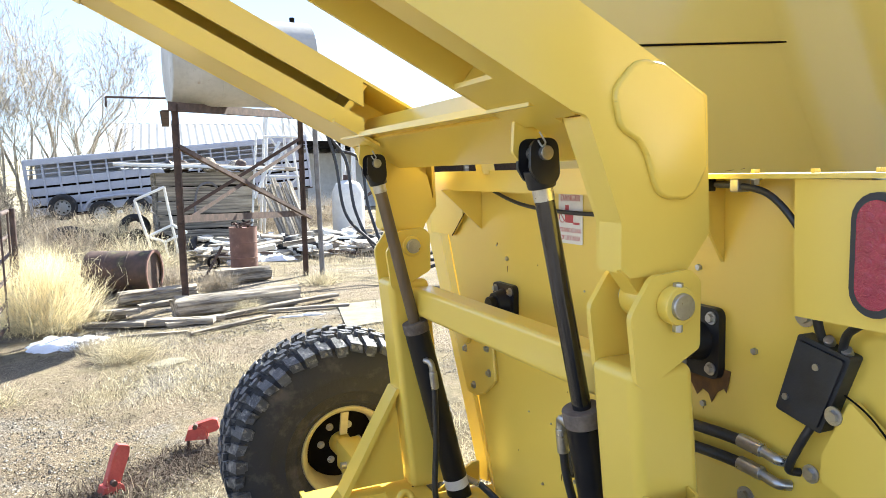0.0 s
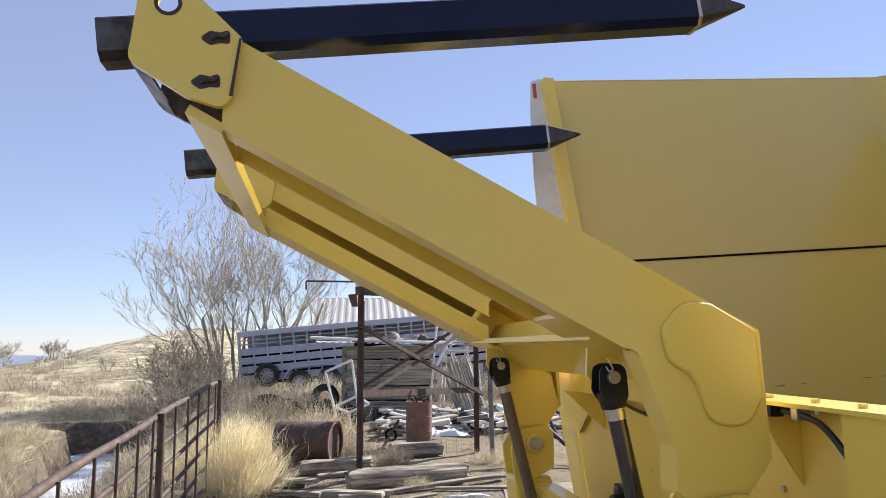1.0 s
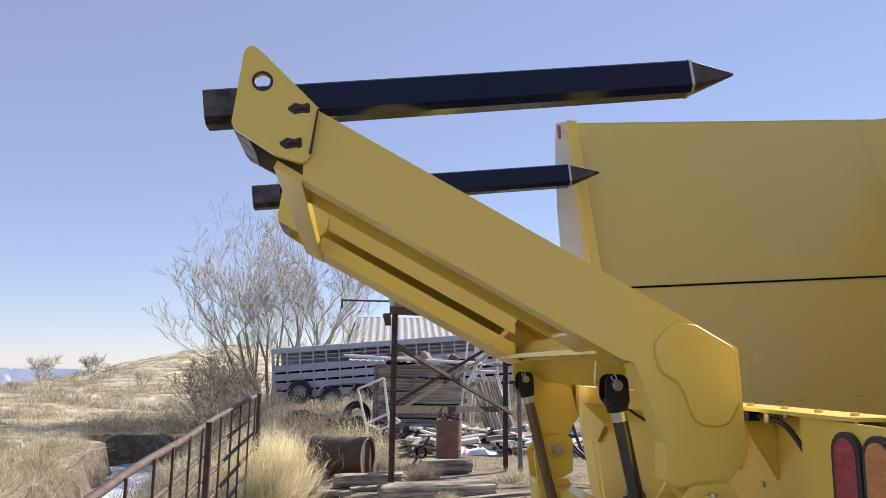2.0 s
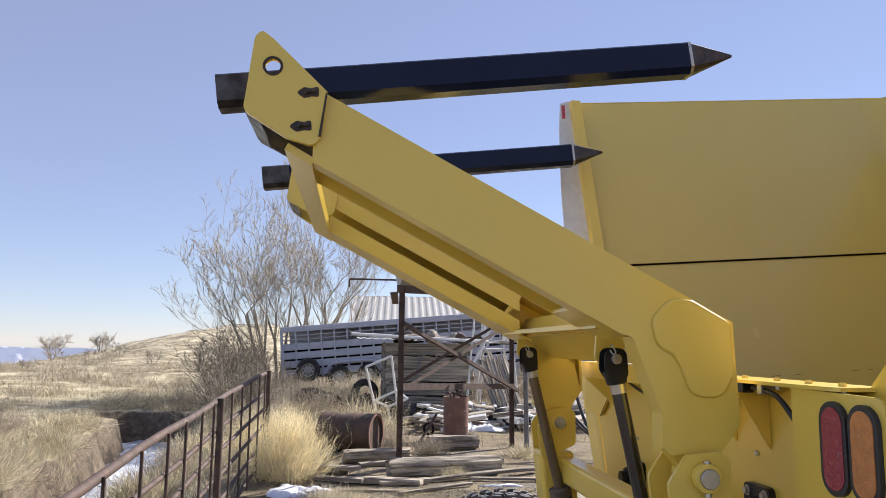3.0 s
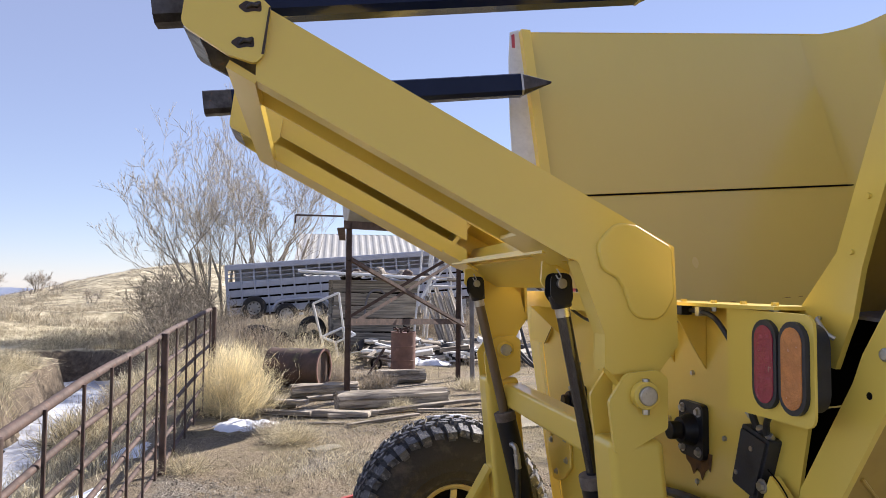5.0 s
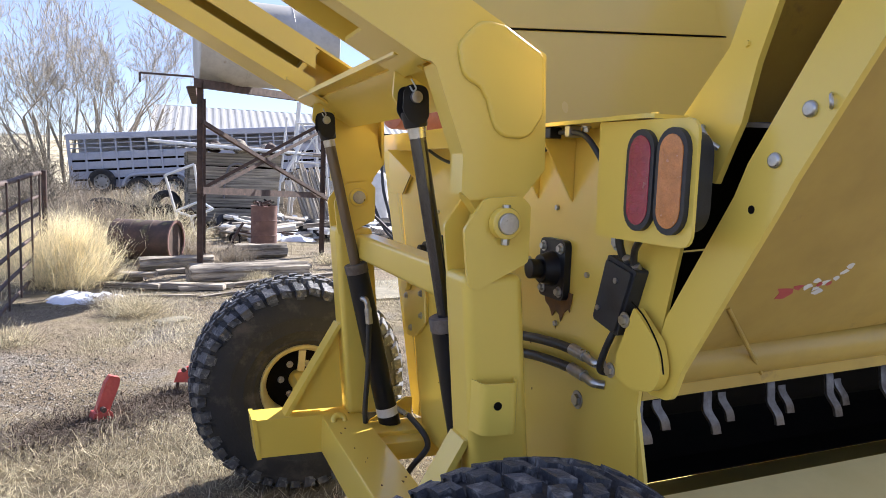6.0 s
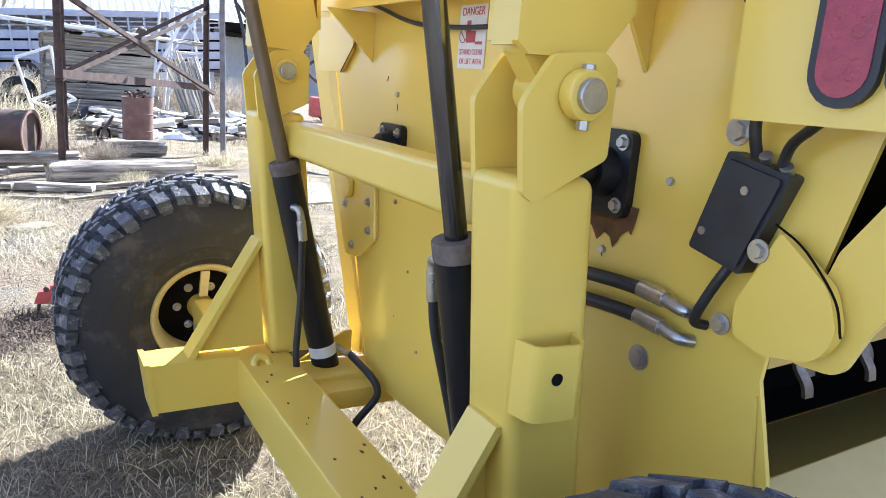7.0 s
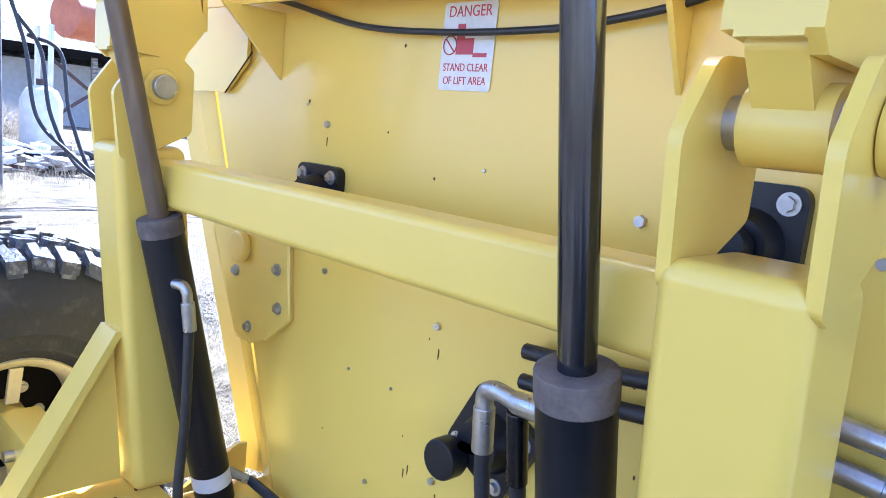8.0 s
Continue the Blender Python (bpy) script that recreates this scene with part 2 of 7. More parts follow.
def ground_mat():
    m = bpy.data.materials.new("dry_dirt_ground")
    m.use_nodes = True
    nt = m.node_tree
    N, L = nt.nodes, nt.links
    p = N["Principled BSDF"]
    p.inputs["Roughness"].default_value = 0.95
    tc = N.new("ShaderNodeTexCoord")

    def nz(s, d=6.0, r=0.6, dist=0.0):
        n = N.new("ShaderNodeTexNoise")
        n.inputs["Scale"].default_value, n.inputs["Detail"].default_value, n.inputs["Roughness"].default_value = s, d, r
        n.inputs["Distortion"].default_value = dist
        L.new(tc.outputs["Object"], n.inputs["Vector"])
        return n.outputs["Fac"]

    def ramp(f, *stops):
        r = N.new("ShaderNodeValToRGB")
        while len(r.color_ramp.elements) < len(stops):
            r.color_ramp.elements.new(0.5)
        for e, (x, c) in zip(r.color_ramp.elements, stops):
            e.position, e.color = x, (*c, 1)
        L.new(f, r.inputs[0])
        return r.outputs[0]

    def mix(f, a, b):
        x = N.new("ShaderNodeMix")
        x.data_type = "RGBA"
        L.new(f, x.inputs[0])
        L.new(a, x.inputs[6])
        L.new(b, x.inputs[7])
        return x.outputs[2]

    soil = ramp(nz(2.2, 8, 0.7), (0.34, (0.065, 0.050, 0.028)), (0.48, (0.19, 0.153, 0.085)), (0.66, (0.33, 0.272, 0.160)))
    straw = ramp(nz(34, 8, 0.75, 2.5), (0.36, (0.045, 0.034, 0.024)), (0.50, (0.22, 0.17, 0.11)), (0.66, (0.50, 0.41, 0.27)))
    grav = ramp(nz(60, 4, 0.75), (0.36, (0.05, 0.044, 0.036)), (0.52, (0.23, 0.20, 0.16)), (0.68, (0.50, 0.45, 0.37)))
    f1 = ramp(nz(0.7, 6, 0.7), (0.44, (0, 0, 0)), (0.54, (1, 1, 1)))
    f2 = ramp(nz(0.9, 5, 0.65, 0.6), (0.54, (0, 0, 0)), (0.63, (1, 1, 1)))
    c = mix(f1, soil, straw)
    c = mix(f2, c, grav)
    sx = N.new("ShaderNodeSeparateXYZ")
    L.new(tc.outputs["Object"], sx.inputs[0])
    far = N.new("ShaderNodeMapRange")
    far.inputs[1].default_value, far.inputs[2].default_value = -2.3, -6.0
    L.new(sx.outputs[0], far.inputs[0])
    field = ramp(nz(0.5, 12, 0.8), (0.37, (0.045, 0.037, 0.023)), (0.47, (0.27, 0.23, 0.145)), (0.59, (0.60, 0.535, 0.37)))
    c = mix(far.outputs[0], c, field)
    # Darker soil colours on steep slopes stand in for shade on the banks
    geo, sz, steep_shade = N.new("ShaderNodeNewGeometry"), N.new("ShaderNodeSeparateXYZ"), N.new("ShaderNodeMapRange")
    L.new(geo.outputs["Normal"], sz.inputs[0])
    L.new(sz.outputs[2], steep_shade.inputs[0])
    steep_shade.inputs[1].default_value, steep_shade.inputs[2].default_value = 0.93, 0.75
    c = mix(steep_shade.outputs[0], c, ramp(nz(6, 8, 0.75), (0.3, (0.05, 0.038, 0.028)), (0.5, (0.13, 0.10, 0.07)), (0.7, (0.26, 0.21, 0.145))))
    L.new(c, p.inputs["Base Color"])
    b = N.new("ShaderNodeBump")
    b.inputs["Strength"].default_value, b.inputs["Distance"].default_value = 1.0, 0.04
    L.new(nz(30, 8, 0.75), b.inputs["Height"])
    L.new(b.outputs[0], p.inputs["Normal"])
    return m


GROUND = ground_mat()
# Blue of the distant air painted into the mountain colour, with snow spots
MOUNT = mat("haze_blue_mountain", (0.24, 0.29, 0.42), (0.34, 0.39, 0.50), rough=0.95, scale=0.012, spot=((0.70, 0.73, 0.80), 0.015, 0.55, 0.08))

# ---- mesh helpers ----


def part(name, bm, material, parent=None, label="", sharp=40):
    """Links a bmesh as one mesh object under a thing or a part."""
    me = bpy.data.meshes.new(name)
    bmesh.ops.recalc_face_normals(bm, faces=bm.faces)
    bm.to_mesh(me)
    bm.free()
    me.materials.append(material)
    me.polygons.foreach_set("use_smooth", [True] * len(me.polygons))
    me.set_sharp_from_angle(angle=radians(sharp))
    ob = new(name, me)
    ob.modifiers.new("weighted_normal", "WEIGHTED_NORMAL").keep_sharp = True
    ob.parent = parent
    if label:
        tagged(ob, label)
    return ob


def raw(name, verts, faces, material, parent=None, smooth=False):
    me = bpy.data.meshes.new(name)
    me.from_pydata(verts, [], faces)
    me.materials.append(material)
    if smooth:
        me.polygons.foreach_set("use_smooth", [True] * len(me.polygons))
    ob = new(name, me)
    ob.parent = parent
    return ob


def thing(name, label, category, group="", at=None):
    ob = tagged(new(name), label, category, group)
    ob.empty_display_size = 0.1
    if at is not None:
        ob.matrix_basis = at
    return ob


def setting(ob, label, category):
    return tagged(ob, label, category, kind="structure")


def bevel(bm, off, seg=2, angle=30):
    es = [e for e in bm.edges if len(e.link_faces) == 2 and e.calc_face_angle(0) > radians(angle)]
    if off > 0 and es:
        bmesh.ops.bevel(bm, geom=es, offset=off, segments=seg, profile=0.5, affect="EDGES", clamp_overlap=True)
    return bm


def box(bm, x0, x1, y0, y1, z0, z1, m=None):
    r = bmesh.ops.create_cube(bm, size=1)["verts"]
    t = Matrix.Translation(((x0 + x1) / 2, (y0 + y1) / 2, (z0 + z1) / 2)) @ Matrix.Diagonal((x1 - x0, y1 - y0, z1 - z0, 1))
    bmesh.ops.transform(bm, matrix=(m @ t) if m else t, verts=r)
    return bm


def boxed(x0, x1, y0, y1, z0, z1, b=0.004, m=None):
    return bevel(box(bmesh.new(), x0, x1, y0, y1, z0, z1, m), b)


def prism(bm, pts, axis, a, b, m=None):
    """Extrudes a polygon: axis x takes (y, z) points, y takes (x, z), z takes (x, y)."""
    def at(p, v):
        q = {"x": (v, p[0], p[1]), "y": (p[0], v, p[1]), "z": (p[0], p[1], v)}[axis]
        return m @ Vector(q) if m else q
    lo = [bm.verts.new(at(p, a)) for p in pts]
    hi = [bm.verts.new(at(p, b)) for p in pts]
    n = len(pts)
    bm.faces.new(lo)
    bm.faces.new(hi)
    for i in range(n):
        bm.faces.new((lo[i], lo[(i + 1) % n], hi[(i + 1) % n], hi[i]))
    return bm


def rounded(pts, r, n=5):
    """A polygon with its corners rounded; r is one radius or one for each corner."""
    out, k = [], len(pts)
    rs = r if isinstance(r, (list, tuple)) else [r] * k
    for i, p in enumerate(pts):
        p, a, b = Vector(p), Vector(pts[i - 1]), Vector(pts[(i + 1) % k])
        if rs[i] <= 0:
            out.append(tuple(p))
            continue
        da, db = (a - p), (b - p)
        half = da.angle(db) / 2
        d = min(rs[i] / math.tan(half), 0.48 * da.length, 0.48 * db.length)
        s, e = p + da.normalized() * d, p + db.normalized() * d
        for j in range(n + 1):
            u = j / n
            out.append(tuple(s * (1 - u) ** 2 + p * 2 * u * (1 - u) + e * u * u))
    return out


def plate(pts, axis, a, b, r=0.0, bv=0.002):
    return bevel(prism(bmesh.new(), rounded(pts, r) if r else pts, axis, a, b), bv)


def holed(pts, a, b, cx, cz, r, n=24):
    """A plate across y with a round hole through it."""
    bm, loops = bmesh.new(), []
    ring = [(cx + r * math.cos(6.283185 * i / n), cz + r * math.sin(6.283185 * i / n)) for i in range(n)]
    for y in (a, b):
        es = []
        for line in (pts, ring):
            vs = [bm.verts.new((x, y, z)) for x, z in line]
            es += [bm.edges.new((vs[i], vs[(i + 1) % len(vs)])) for i in range(len(vs))]
            loops.append(vs)
        bmesh.ops.triangle_fill(bm, edges=es, use_beauty=True, normal=(0, -1, 0))
    for k in (0, 1):
        lo, hi = loops[k], loops[k + 2]
        for i in range(len(lo)):
            bm.faces.new((lo[i], lo[(i + 1) % len(lo)], hi[(i + 1) % len(hi)], hi[i]))
    return bm


def cyl(bm, p0, p1, r0, r1=None, n=24, caps=True):
    p0, p1 = Vector(p0), Vector(p1)
    d = p1 - p0
    m = Matrix.Translation((p0 + p1) / 2) @ d.to_track_quat("Z", "Y").to_matrix().to_4x4()
    bmesh.ops.create_cone(bm, cap_ends=caps, segments=n, radius1=r0, radius2=r0 if r1 is None else r1, depth=d.length, matrix=m)
    return bm


def rod(p0, p1, r, n=20, bv=0.0):
    return bevel(cyl(bmesh.new(), p0, p1, r, n=n), bv)


def curve_pts(pts, n=8):
    """A smooth line through the points."""
    P = [Vector(p) for p in pts]
    P = [P[0] * 2 - P[1]] + P + [P[-1] * 2 - P[-2]]
    out = []
    for i in range(1, len(P) - 2):
        for j in range(n):
            t = j / n
            a, b, c, d = P[i - 1], P[i], P[i + 1], P[i + 2]
            out.append(0.5 * (2 * b + (c - a) * t + (2 * a - 5 * b + 4 * c - d) * t * t + (3 * b - a - 3 * c + d) * t ** 3))
    out.append(P[-2])
    return out


def sweep(bm, pts, r, k=10):
    """A round tube along a line; r is a number or one for each point."""
    rs = r if isinstance(r, (list, tuple)) else [r] * len(pts)
    rings, up = [], None
    for i, p in enumerate(pts):
        d = (pts[min(i + 1, len(pts) - 1)] - pts[max(i - 1, 0)]).normalized()
        if up is None:
            up = d.orthogonal().normalized()
        up = (up - d * up.dot(d)).normalized()
        s = d.cross(up)
        rings.append([bm.verts.new(p + (up * math.cos(6.2832 * j / k) + s * math.sin(6.2832 * j / k)) * rs[i]) for j in range(k)])
    for a, b in zip(rings, rings[1:]):
        for j in range(k):
            bm.faces.new((a[j], a[(j + 1) % k], b[(j + 1) % k], b[j]))
    bm.faces.new(rings[0])
    bm.faces.new(rings[-1])
    return bm


def hose(pts, r, k=10, n=8):
    return sweep(bmesh.new(), curve_pts(pts, n), r, k)


def hexbolt(bm, at, to, r, h, washer=True):
    a, d = Vector(at), (Vector(to) - Vector(at)).normalized()
    if washer:
        cyl(bm, a, a + d * h * 0.25, r * 1.45, n=16)
    cyl(bm, a, a + d * h, r, r * 0.93, n=6)
    return bm


def lathe(bm, prof, axis_m, n=48):
    """Turns a profile of (radius, along) round the z axis of axis_m."""
    rings = []
    for r, z in prof:
        rings.append([bm.verts.new(axis_m @ Vector((r * math.cos(6.283185 * i / n), r * math.sin(6.283185 * i / n), z))) for i in range(n)])
    for a, b in zip(rings, rings[1:]):
        for i in range(n):
            bm.faces.new((a[i], a[(i + 1) % n], b[(i + 1) % n], b[i]))
    return bm


def words(name, body, size, m, material, parent, width=None):
    cu = bpy.data.curves.new(name, "FONT")
    cu.body, cu.size, cu.align_x, cu.align_y, cu.extrude = body, size, "CENTER", "CENTER", 0.0003
    tmp = bpy.data.objects.new(name, cu)
    me = bpy.data.meshes.new_from_object(tmp)
    bpy.data.objects.remove(tmp)
    if width:
        w = max(v.co.x for v in me.vertices) - min(v.co.x for v in me.vertices)
        me.transform(Matrix.Diagonal((width / w, 1, 1, 1)))
    me.transform(m)
    me.materials.append(material)
    ob = new(name, me)
    ob.parent = parent
    return ob

# ---- bale processor: one machine ----
BP = thing("bale_processor", "yellow bale processor with raised rear lift forks on dirt", "farm machine")
MID = 0.67


def mirror_y(y):
    return 2 * MID - y


# rear panel with sloping discharge edge and narrowing far edge
part("rear_panel", plate([(-0.10, 1.39), (-0.245, 1.39), (-0.245, 1.16), (-0.205, 0.985), (-0.152, 0.87), (-0.148, 0.82), (-0.185, 0.69), (-0.21, 0.50), (0.30, 0.345), (0.62, 0.345), (0.975, 0.33), (1.088, 0.33), (1.125, 0.44), (1.43, 1.19), (1.51, 1.39)], "x", 0.0, 0.008), YELLOW, BP, "flat yellow sheet steel rear panel")
fold = bmesh.new()
rows = [[fold.verts.new((x, a + (b - a) * u, z)) for x, u in ((0.006, 0.0), (0.034, 0.66), (0.014, 1.0))] for a, b, z in ((1.10, 1.23, 0.355), (1.135, 1.272, 0.44), (1.44, 1.645, 1.19), (1.52, 1.74, 1.385))]
for a, b in zip(rows, rows[1:]):
    for k in range(2):
        fold.faces.new((a[k], a[k + 1], b[k + 1], b[k]))
fold.normal_update()
bmesh.ops.solidify(fold, geom=list(fold.faces), thickness=0.006)
part("panel_fold", fold, YELLOW, BP, "", 20)
part("lower_skirt", plate([(-0.075, 0.66), (-0.128, 0.775), (-0.15, 0.80), (-0.20, 0.45), (-0.12, 0.45)], "x", -0.006, -0.001, bv=0.001), YELLOW, BP)

# shelf over the panel with its gussets
part("shelf_angle", plate([(-0.10, 1.35), (-0.094, 1.35), (-0.094, 1.402), (-0.001, 1.402), (-0.001, 1.41), (-0.10, 1.41)], "y", 0.40, 1.43), YELLOW, BP)
part("shelf_lip", plate([(-0.10, 0.40), (-0.10, -0.235), (-0.085, -0.255), (0.03, -0.255), (0.03, 0.40)], "z", 1.386, 1.394), YELLOW, BP)
for y, dx in ((1.168, 0.14), (0.137, 0.10), (0.30, 0.09)):
    part("gusset", plate([(-dx, 1.385 if y < 0.5 else 1.352), (-0.001, 1.385 if y < 0.5 else 1.352), (-0.001, 1.222)], "y", y, y + 0.008), YELLOW, BP)
part("corner_brace", plate([(1.285, 1.350), (1.285, 1.256), (1.368, 1.190), (1.56, 1.190), (1.56, 1.350)], "x", -0.014, -0.006), YELLOW, BP)
part("brace_gap", prism(bmesh.new(), [(1.262, 1.274), (1.368, 1.187), (1.370, 1.190), (1.264, 1.277)], "x", -0.0150, -0.0142), DARK, BP)
for y in (0.33, 0.16, 0.02, -0.10, -0.21):
    part("shelf_bolt", hexbolt(bmesh.new(), (-0.05, y, 1.394), (-0.05, y, 1.5), 0.008, 0.007, False), YELLOW, BP)
    part("shelf_nut", hexbolt(bmesh.new(), (-0.05, y, 1.386), (-0.05, y, 1.2), 0.008, 0.012), STEEL, BP)

# bolts on the rear panel
for y, z, r in ((1.0, 1.143, 0.009), (0.661, 0.839, 0.009), (0.056, 1.063, 0.009), (0.202, 1.205, 0.009), (0.328, 1.064, 0.011), (0.973, 0.867, 0.008),
                (0.639, 0.579, 0.009), (0.805, 0.507, 0.006), (0.183, 0.927, 0.009), (0.069, 0.773, 0.0145), (-0.05, 1.149, 0.014), (0.599, 1.099, 0.004), (0.76, 0.70, 0.004), (0.88, 0.70, 0.004), (1.068, 1.178, 0.004)):
    part("panel_bolt", hexbolt(bmesh.new(), (-0.0005 if r < 0.02 else -0.006, y, z), (-1, y, z), r if r > 0.012 else r * 0.78, r * 0.7, r > 0.012), STEEL, BP)

# rounded pivot cover
part("pivot_cover", plate([(-0.160, 1.032), (-0.112, 0.925), (-0.114, 0.880), (-0.165, 0.868), (-0.235, 0.884), (-0.256, 0.925), (-0.236, 0.978)], "x", -0.032, -0.012, [0.006, 0.02, 0.016, 0.05, 0.045, 0.045, 0.05], 0.003), YELLOW, BP)
for y, z in ((-0.134, 1.001), (-0.096, 0.889)):
    part("panel_bolt", hexbolt(bmesh.new(), (-0.032, y, z), (-1, y, z), 0.011, 0.010), STEEL, BP)

# shaft bearings: square black flanges with four bolts
def bearing(y, z, w, h, turn, stub, rust):
    m = Matrix.Translation((0, y, z)) @ Matrix.Rotation(radians(turn), 4, "X")
    bm = bevel(prism(bmesh.new(), rounded([(-w / 2, -h / 2), (w / 2, -h / 2), (w / 2, h / 2), (-w / 2, h / 2)], 0.02), "x", -0.018, -0.001, m), 0.003)
    cyl(bm, m @ Vector((-0.018, 0, 0)), m @ Vector((-0.05, 0, 0)), w * 0.36, w * 0.28)
    b = part("bearing", bm, BLACKP, BP, "black cast flange bearing with rust below" if rust else "black cast flange")
    part("shaft_end", bevel(cyl(bmesh.new(), m @ Vector((-0.05, 0, 0)), m @ Vector((-0.05 - stub, 0, 0)), w * 0.2, n=20), 0.003), BLACKP, b)
    for sy in (-1, 1):
        for sz in (-1, 1):
            part("flange_bolt", hexbolt(bmesh.new(), m @ Vector((-0.018, sy * (w / 2 - 0.02), sz * (h / 2 - 0.02))), m @ Vector((-1, sy * (w / 2 - 0.02), sz * (h / 2 - 0.02))), 0.009, 0.010), STEEL, b)
    return b


bearing(0.188, 1.060, 0.118, 0.142, 0, 0.03, True)
bearing(1.0, 1.005, 0.13, 0.125, 0, 0.02, True)
bearing(0.515, 0.700, 0.135, 0.135, 28, 0.0, False)
part("motor_cap", bevel(cyl(bmesh.new(), (-0.05, 0.555, 0.672), (-0.085, 0.555, 0.672), 0.032, n=24), 0.006), BLACKP, BP)
part("rust_stain", plate([(0.25, 1.01), (0.112, 1.01), (0.116, 0.988), (0.122, 0.965), (0.128, 0.972), (0.145, 0.960), (0.160, 0.936), (0.168, 0.952), (0.185, 0.958), (0.20, 0.942), (0.215, 0.962), (0.235, 0.972)], "x", -0.0035, -0.0015, bv=0), DIRT, BP)
bearing_pl = part("mount_plate", plate([(1.395, 0.905), (1.088, 0.905), (1.067, 0.745), (1.145, 0.686), (1.205, 0.664), (1.262, 0.664)], "x", -0.016, -0.001, 0.012, 0.003), YELLOW, BP)
for y, z in ((1.274, 0.808), (1.212, 0.696), (1.114, 0.841), (1.103, 0.762)):
    part("plate_bolt", hexbolt(bmesh.new(), (-0.016, y, z), (-1, y, z), 0.0090, 0.010), STEEL, bearing_pl)
line = [Vector((-0.012, y, z)) for y, z in rounded([(1.395, 0.905), (1.088, 0.905), (1.067, 0.745), (1.145, 0.686), (1.205, 0.664), (1.262, 0.664)], 0.012)]
part("weld_bead", sweep(bmesh.new(), line + [line[0]], [0.005 + 0.001 * math.sin(i * 2.3) for i in range(len(line) + 1)], 6), YELLOW, bearing_pl)
part("plate_boss", bevel(cyl(bmesh.new(), (-0.016, 1.250, 0.865), (-0.036, 1.250, 0.865), 0.036), 0.008), YELLOW, bearing_pl)

# danger sign
sg = part("danger_sign", plate([(0.715, 1.349), (0.606, 1.349), (0.606, 1.216), (0.715, 1.216)], "x", -0.0025, -0.001, 0.006, 0), DECW, BP, "white and red danger decal")
face = Matrix(((0, 0, -1, -0.0028), (-1, 0, 0, 0.6605), (0, 1, 0, 1.2825), (0, 0, 0, 1)))
words("sign_lettering", "DANGER", 0.024, face @ Matrix.Translation((0, 0.052, 0)), REDD, sg, 0.088)
words("sign_lettering", "STAND CLEAR", 0.017, face @ Matrix.Translation((0, -0.032, 0)), REDD, sg, 0.094)
words("sign_lettering", "OF LIFT AREA", 0.017, face @ Matrix.Translation((0, -0.052, 0)), REDD, sg, 0.090)
bm = bmesh.new()
for x0, x1, z0, z1 in ((-0.022, -0.006, -0.012, 0.034), (-0.006, 0.014, -0.012, 0.012), (0.014, 0.042, -0.016, -0.010)):
    box(bm, x0, x1, z0, z1, 0, 0.0006, face)
part("sign_shape", bm, REDD, sg)
bm = bmesh.new()
for i in range(18):
    a = i * 0.349
    box(bm, -0.0035, 0.0035, -0.001, 0.001, 0, 0.0006, face @ Matrix.Translation((-0.036, 0.002, 0)) @ Matrix.Rotation(a, 4, "Z") @ Matrix.Translation((0, 0.014, 0)))
box(bm, -0.013, 0.013, -0.0012, 0.0012, 0, 0.0006, face @ Matrix.Translation((-0.036, 0.002, 0)) @ Matrix.Rotation(-0.8, 4, "Z"))
part("sign_ring", bm, REDD, sg)

# cable looped across the panel
part("cable", hose([(-0.02, 1.30, 1.40), (-0.02, 1.124, 1.366), (-0.025, 0.90, 1.317), (-0.025, 0.70, 1.301), (-0.025, 0.50, 1.300), (-0.02, 0.397, 1.310), (-0.02, 0.287, 1.329), (-0.02, 0.16, 1.37), (-0.05, 0.05, 1.375)], 0.0055), HOSE, BP)
part("cable", hose([(-0.07, 0.09, 1.375), (-0.08, 0.02, 1.372), (-0.085, -0.04, 1.36), (-0.08, -0.085, 1.32), (-0.06, -0.11, 1.26)], 0.006), HOSE, BP)
part("cable_clamp", boxed(-0.09, -0.06, 0.10, 0.13, 1.362, 1.386, 0.003), BLACKP, BP)
part("cable_clamp", boxed(-0.09, -0.06, 0.02, 0.04, 1.362, 1.386, 0.003), STEEL, BP)

# hoses behind the near post
for z0, z1, y1 in ((0.890, 0.888, -0.029), (0.846, 0.850, -0.033)):
    part("hydraulic_hose", hose([(-0.03, 0.46, z0 - 0.03), (-0.03, 0.32, z0 - 0.02), (-0.03, 0.212, z0 - 0.006), (-0.03, 0.12, z0 + 0.002), (-0.028, 0.055, z0 + 0.004)], 0.0115), HOSE, BP)
    h = part("hose_crimp", rod((-0.028, 0.062, z0 + 0.005), (-0.024, 0.012, z0), 0.0135, bv=0.002), STEEL, BP)
    part("elbow_fitting", hose([(-0.024, 0.014, z0), (-0.022, -0.005, z0 - 0.005), (-0.018, -0.02, z0 - 0.008), (0.0, -0.03, z0 - 0.010)], 0.010), STEEL, h)

# junction box on a slant, with its cables
jb = part("junction_box", bevel(prism(bmesh.new(), rounded([(-0.050, 0.078), (0.050, 0.068), (0.046, -0.080), (-0.046, -0.070)], 0.006), "x", -0.0295, 0.0, Matrix.Translation((-0.001, -0.0875, 1.043)) @ Matrix.Rotation(radians(18.5), 4, "X")), 0.004), PLAST, BP, "dark grey plastic junction box")
JM = Matrix.Translation((-0.001, -0.0875, 1.043)) @ Matrix.Rotation(radians(18.5), 4, "X")
part("box_lid", bevel(prism(bmesh.new(), rounded([(-0.044, 0.070), (0.044, 0.060), (0.040, -0.072), (-0.040, -0.063)], 0.006), "x", -0.036, -0.030, JM), 0.002), PLAST, jb)
for y, z in ((-0.004, 0.035), (0.030, -0.045)):
    part("lid_screw", rod(JM @ Vector((-0.036, y, z)), JM @ Vector((-0.039, y, z)), 0.006, 12), STEEL, jb)
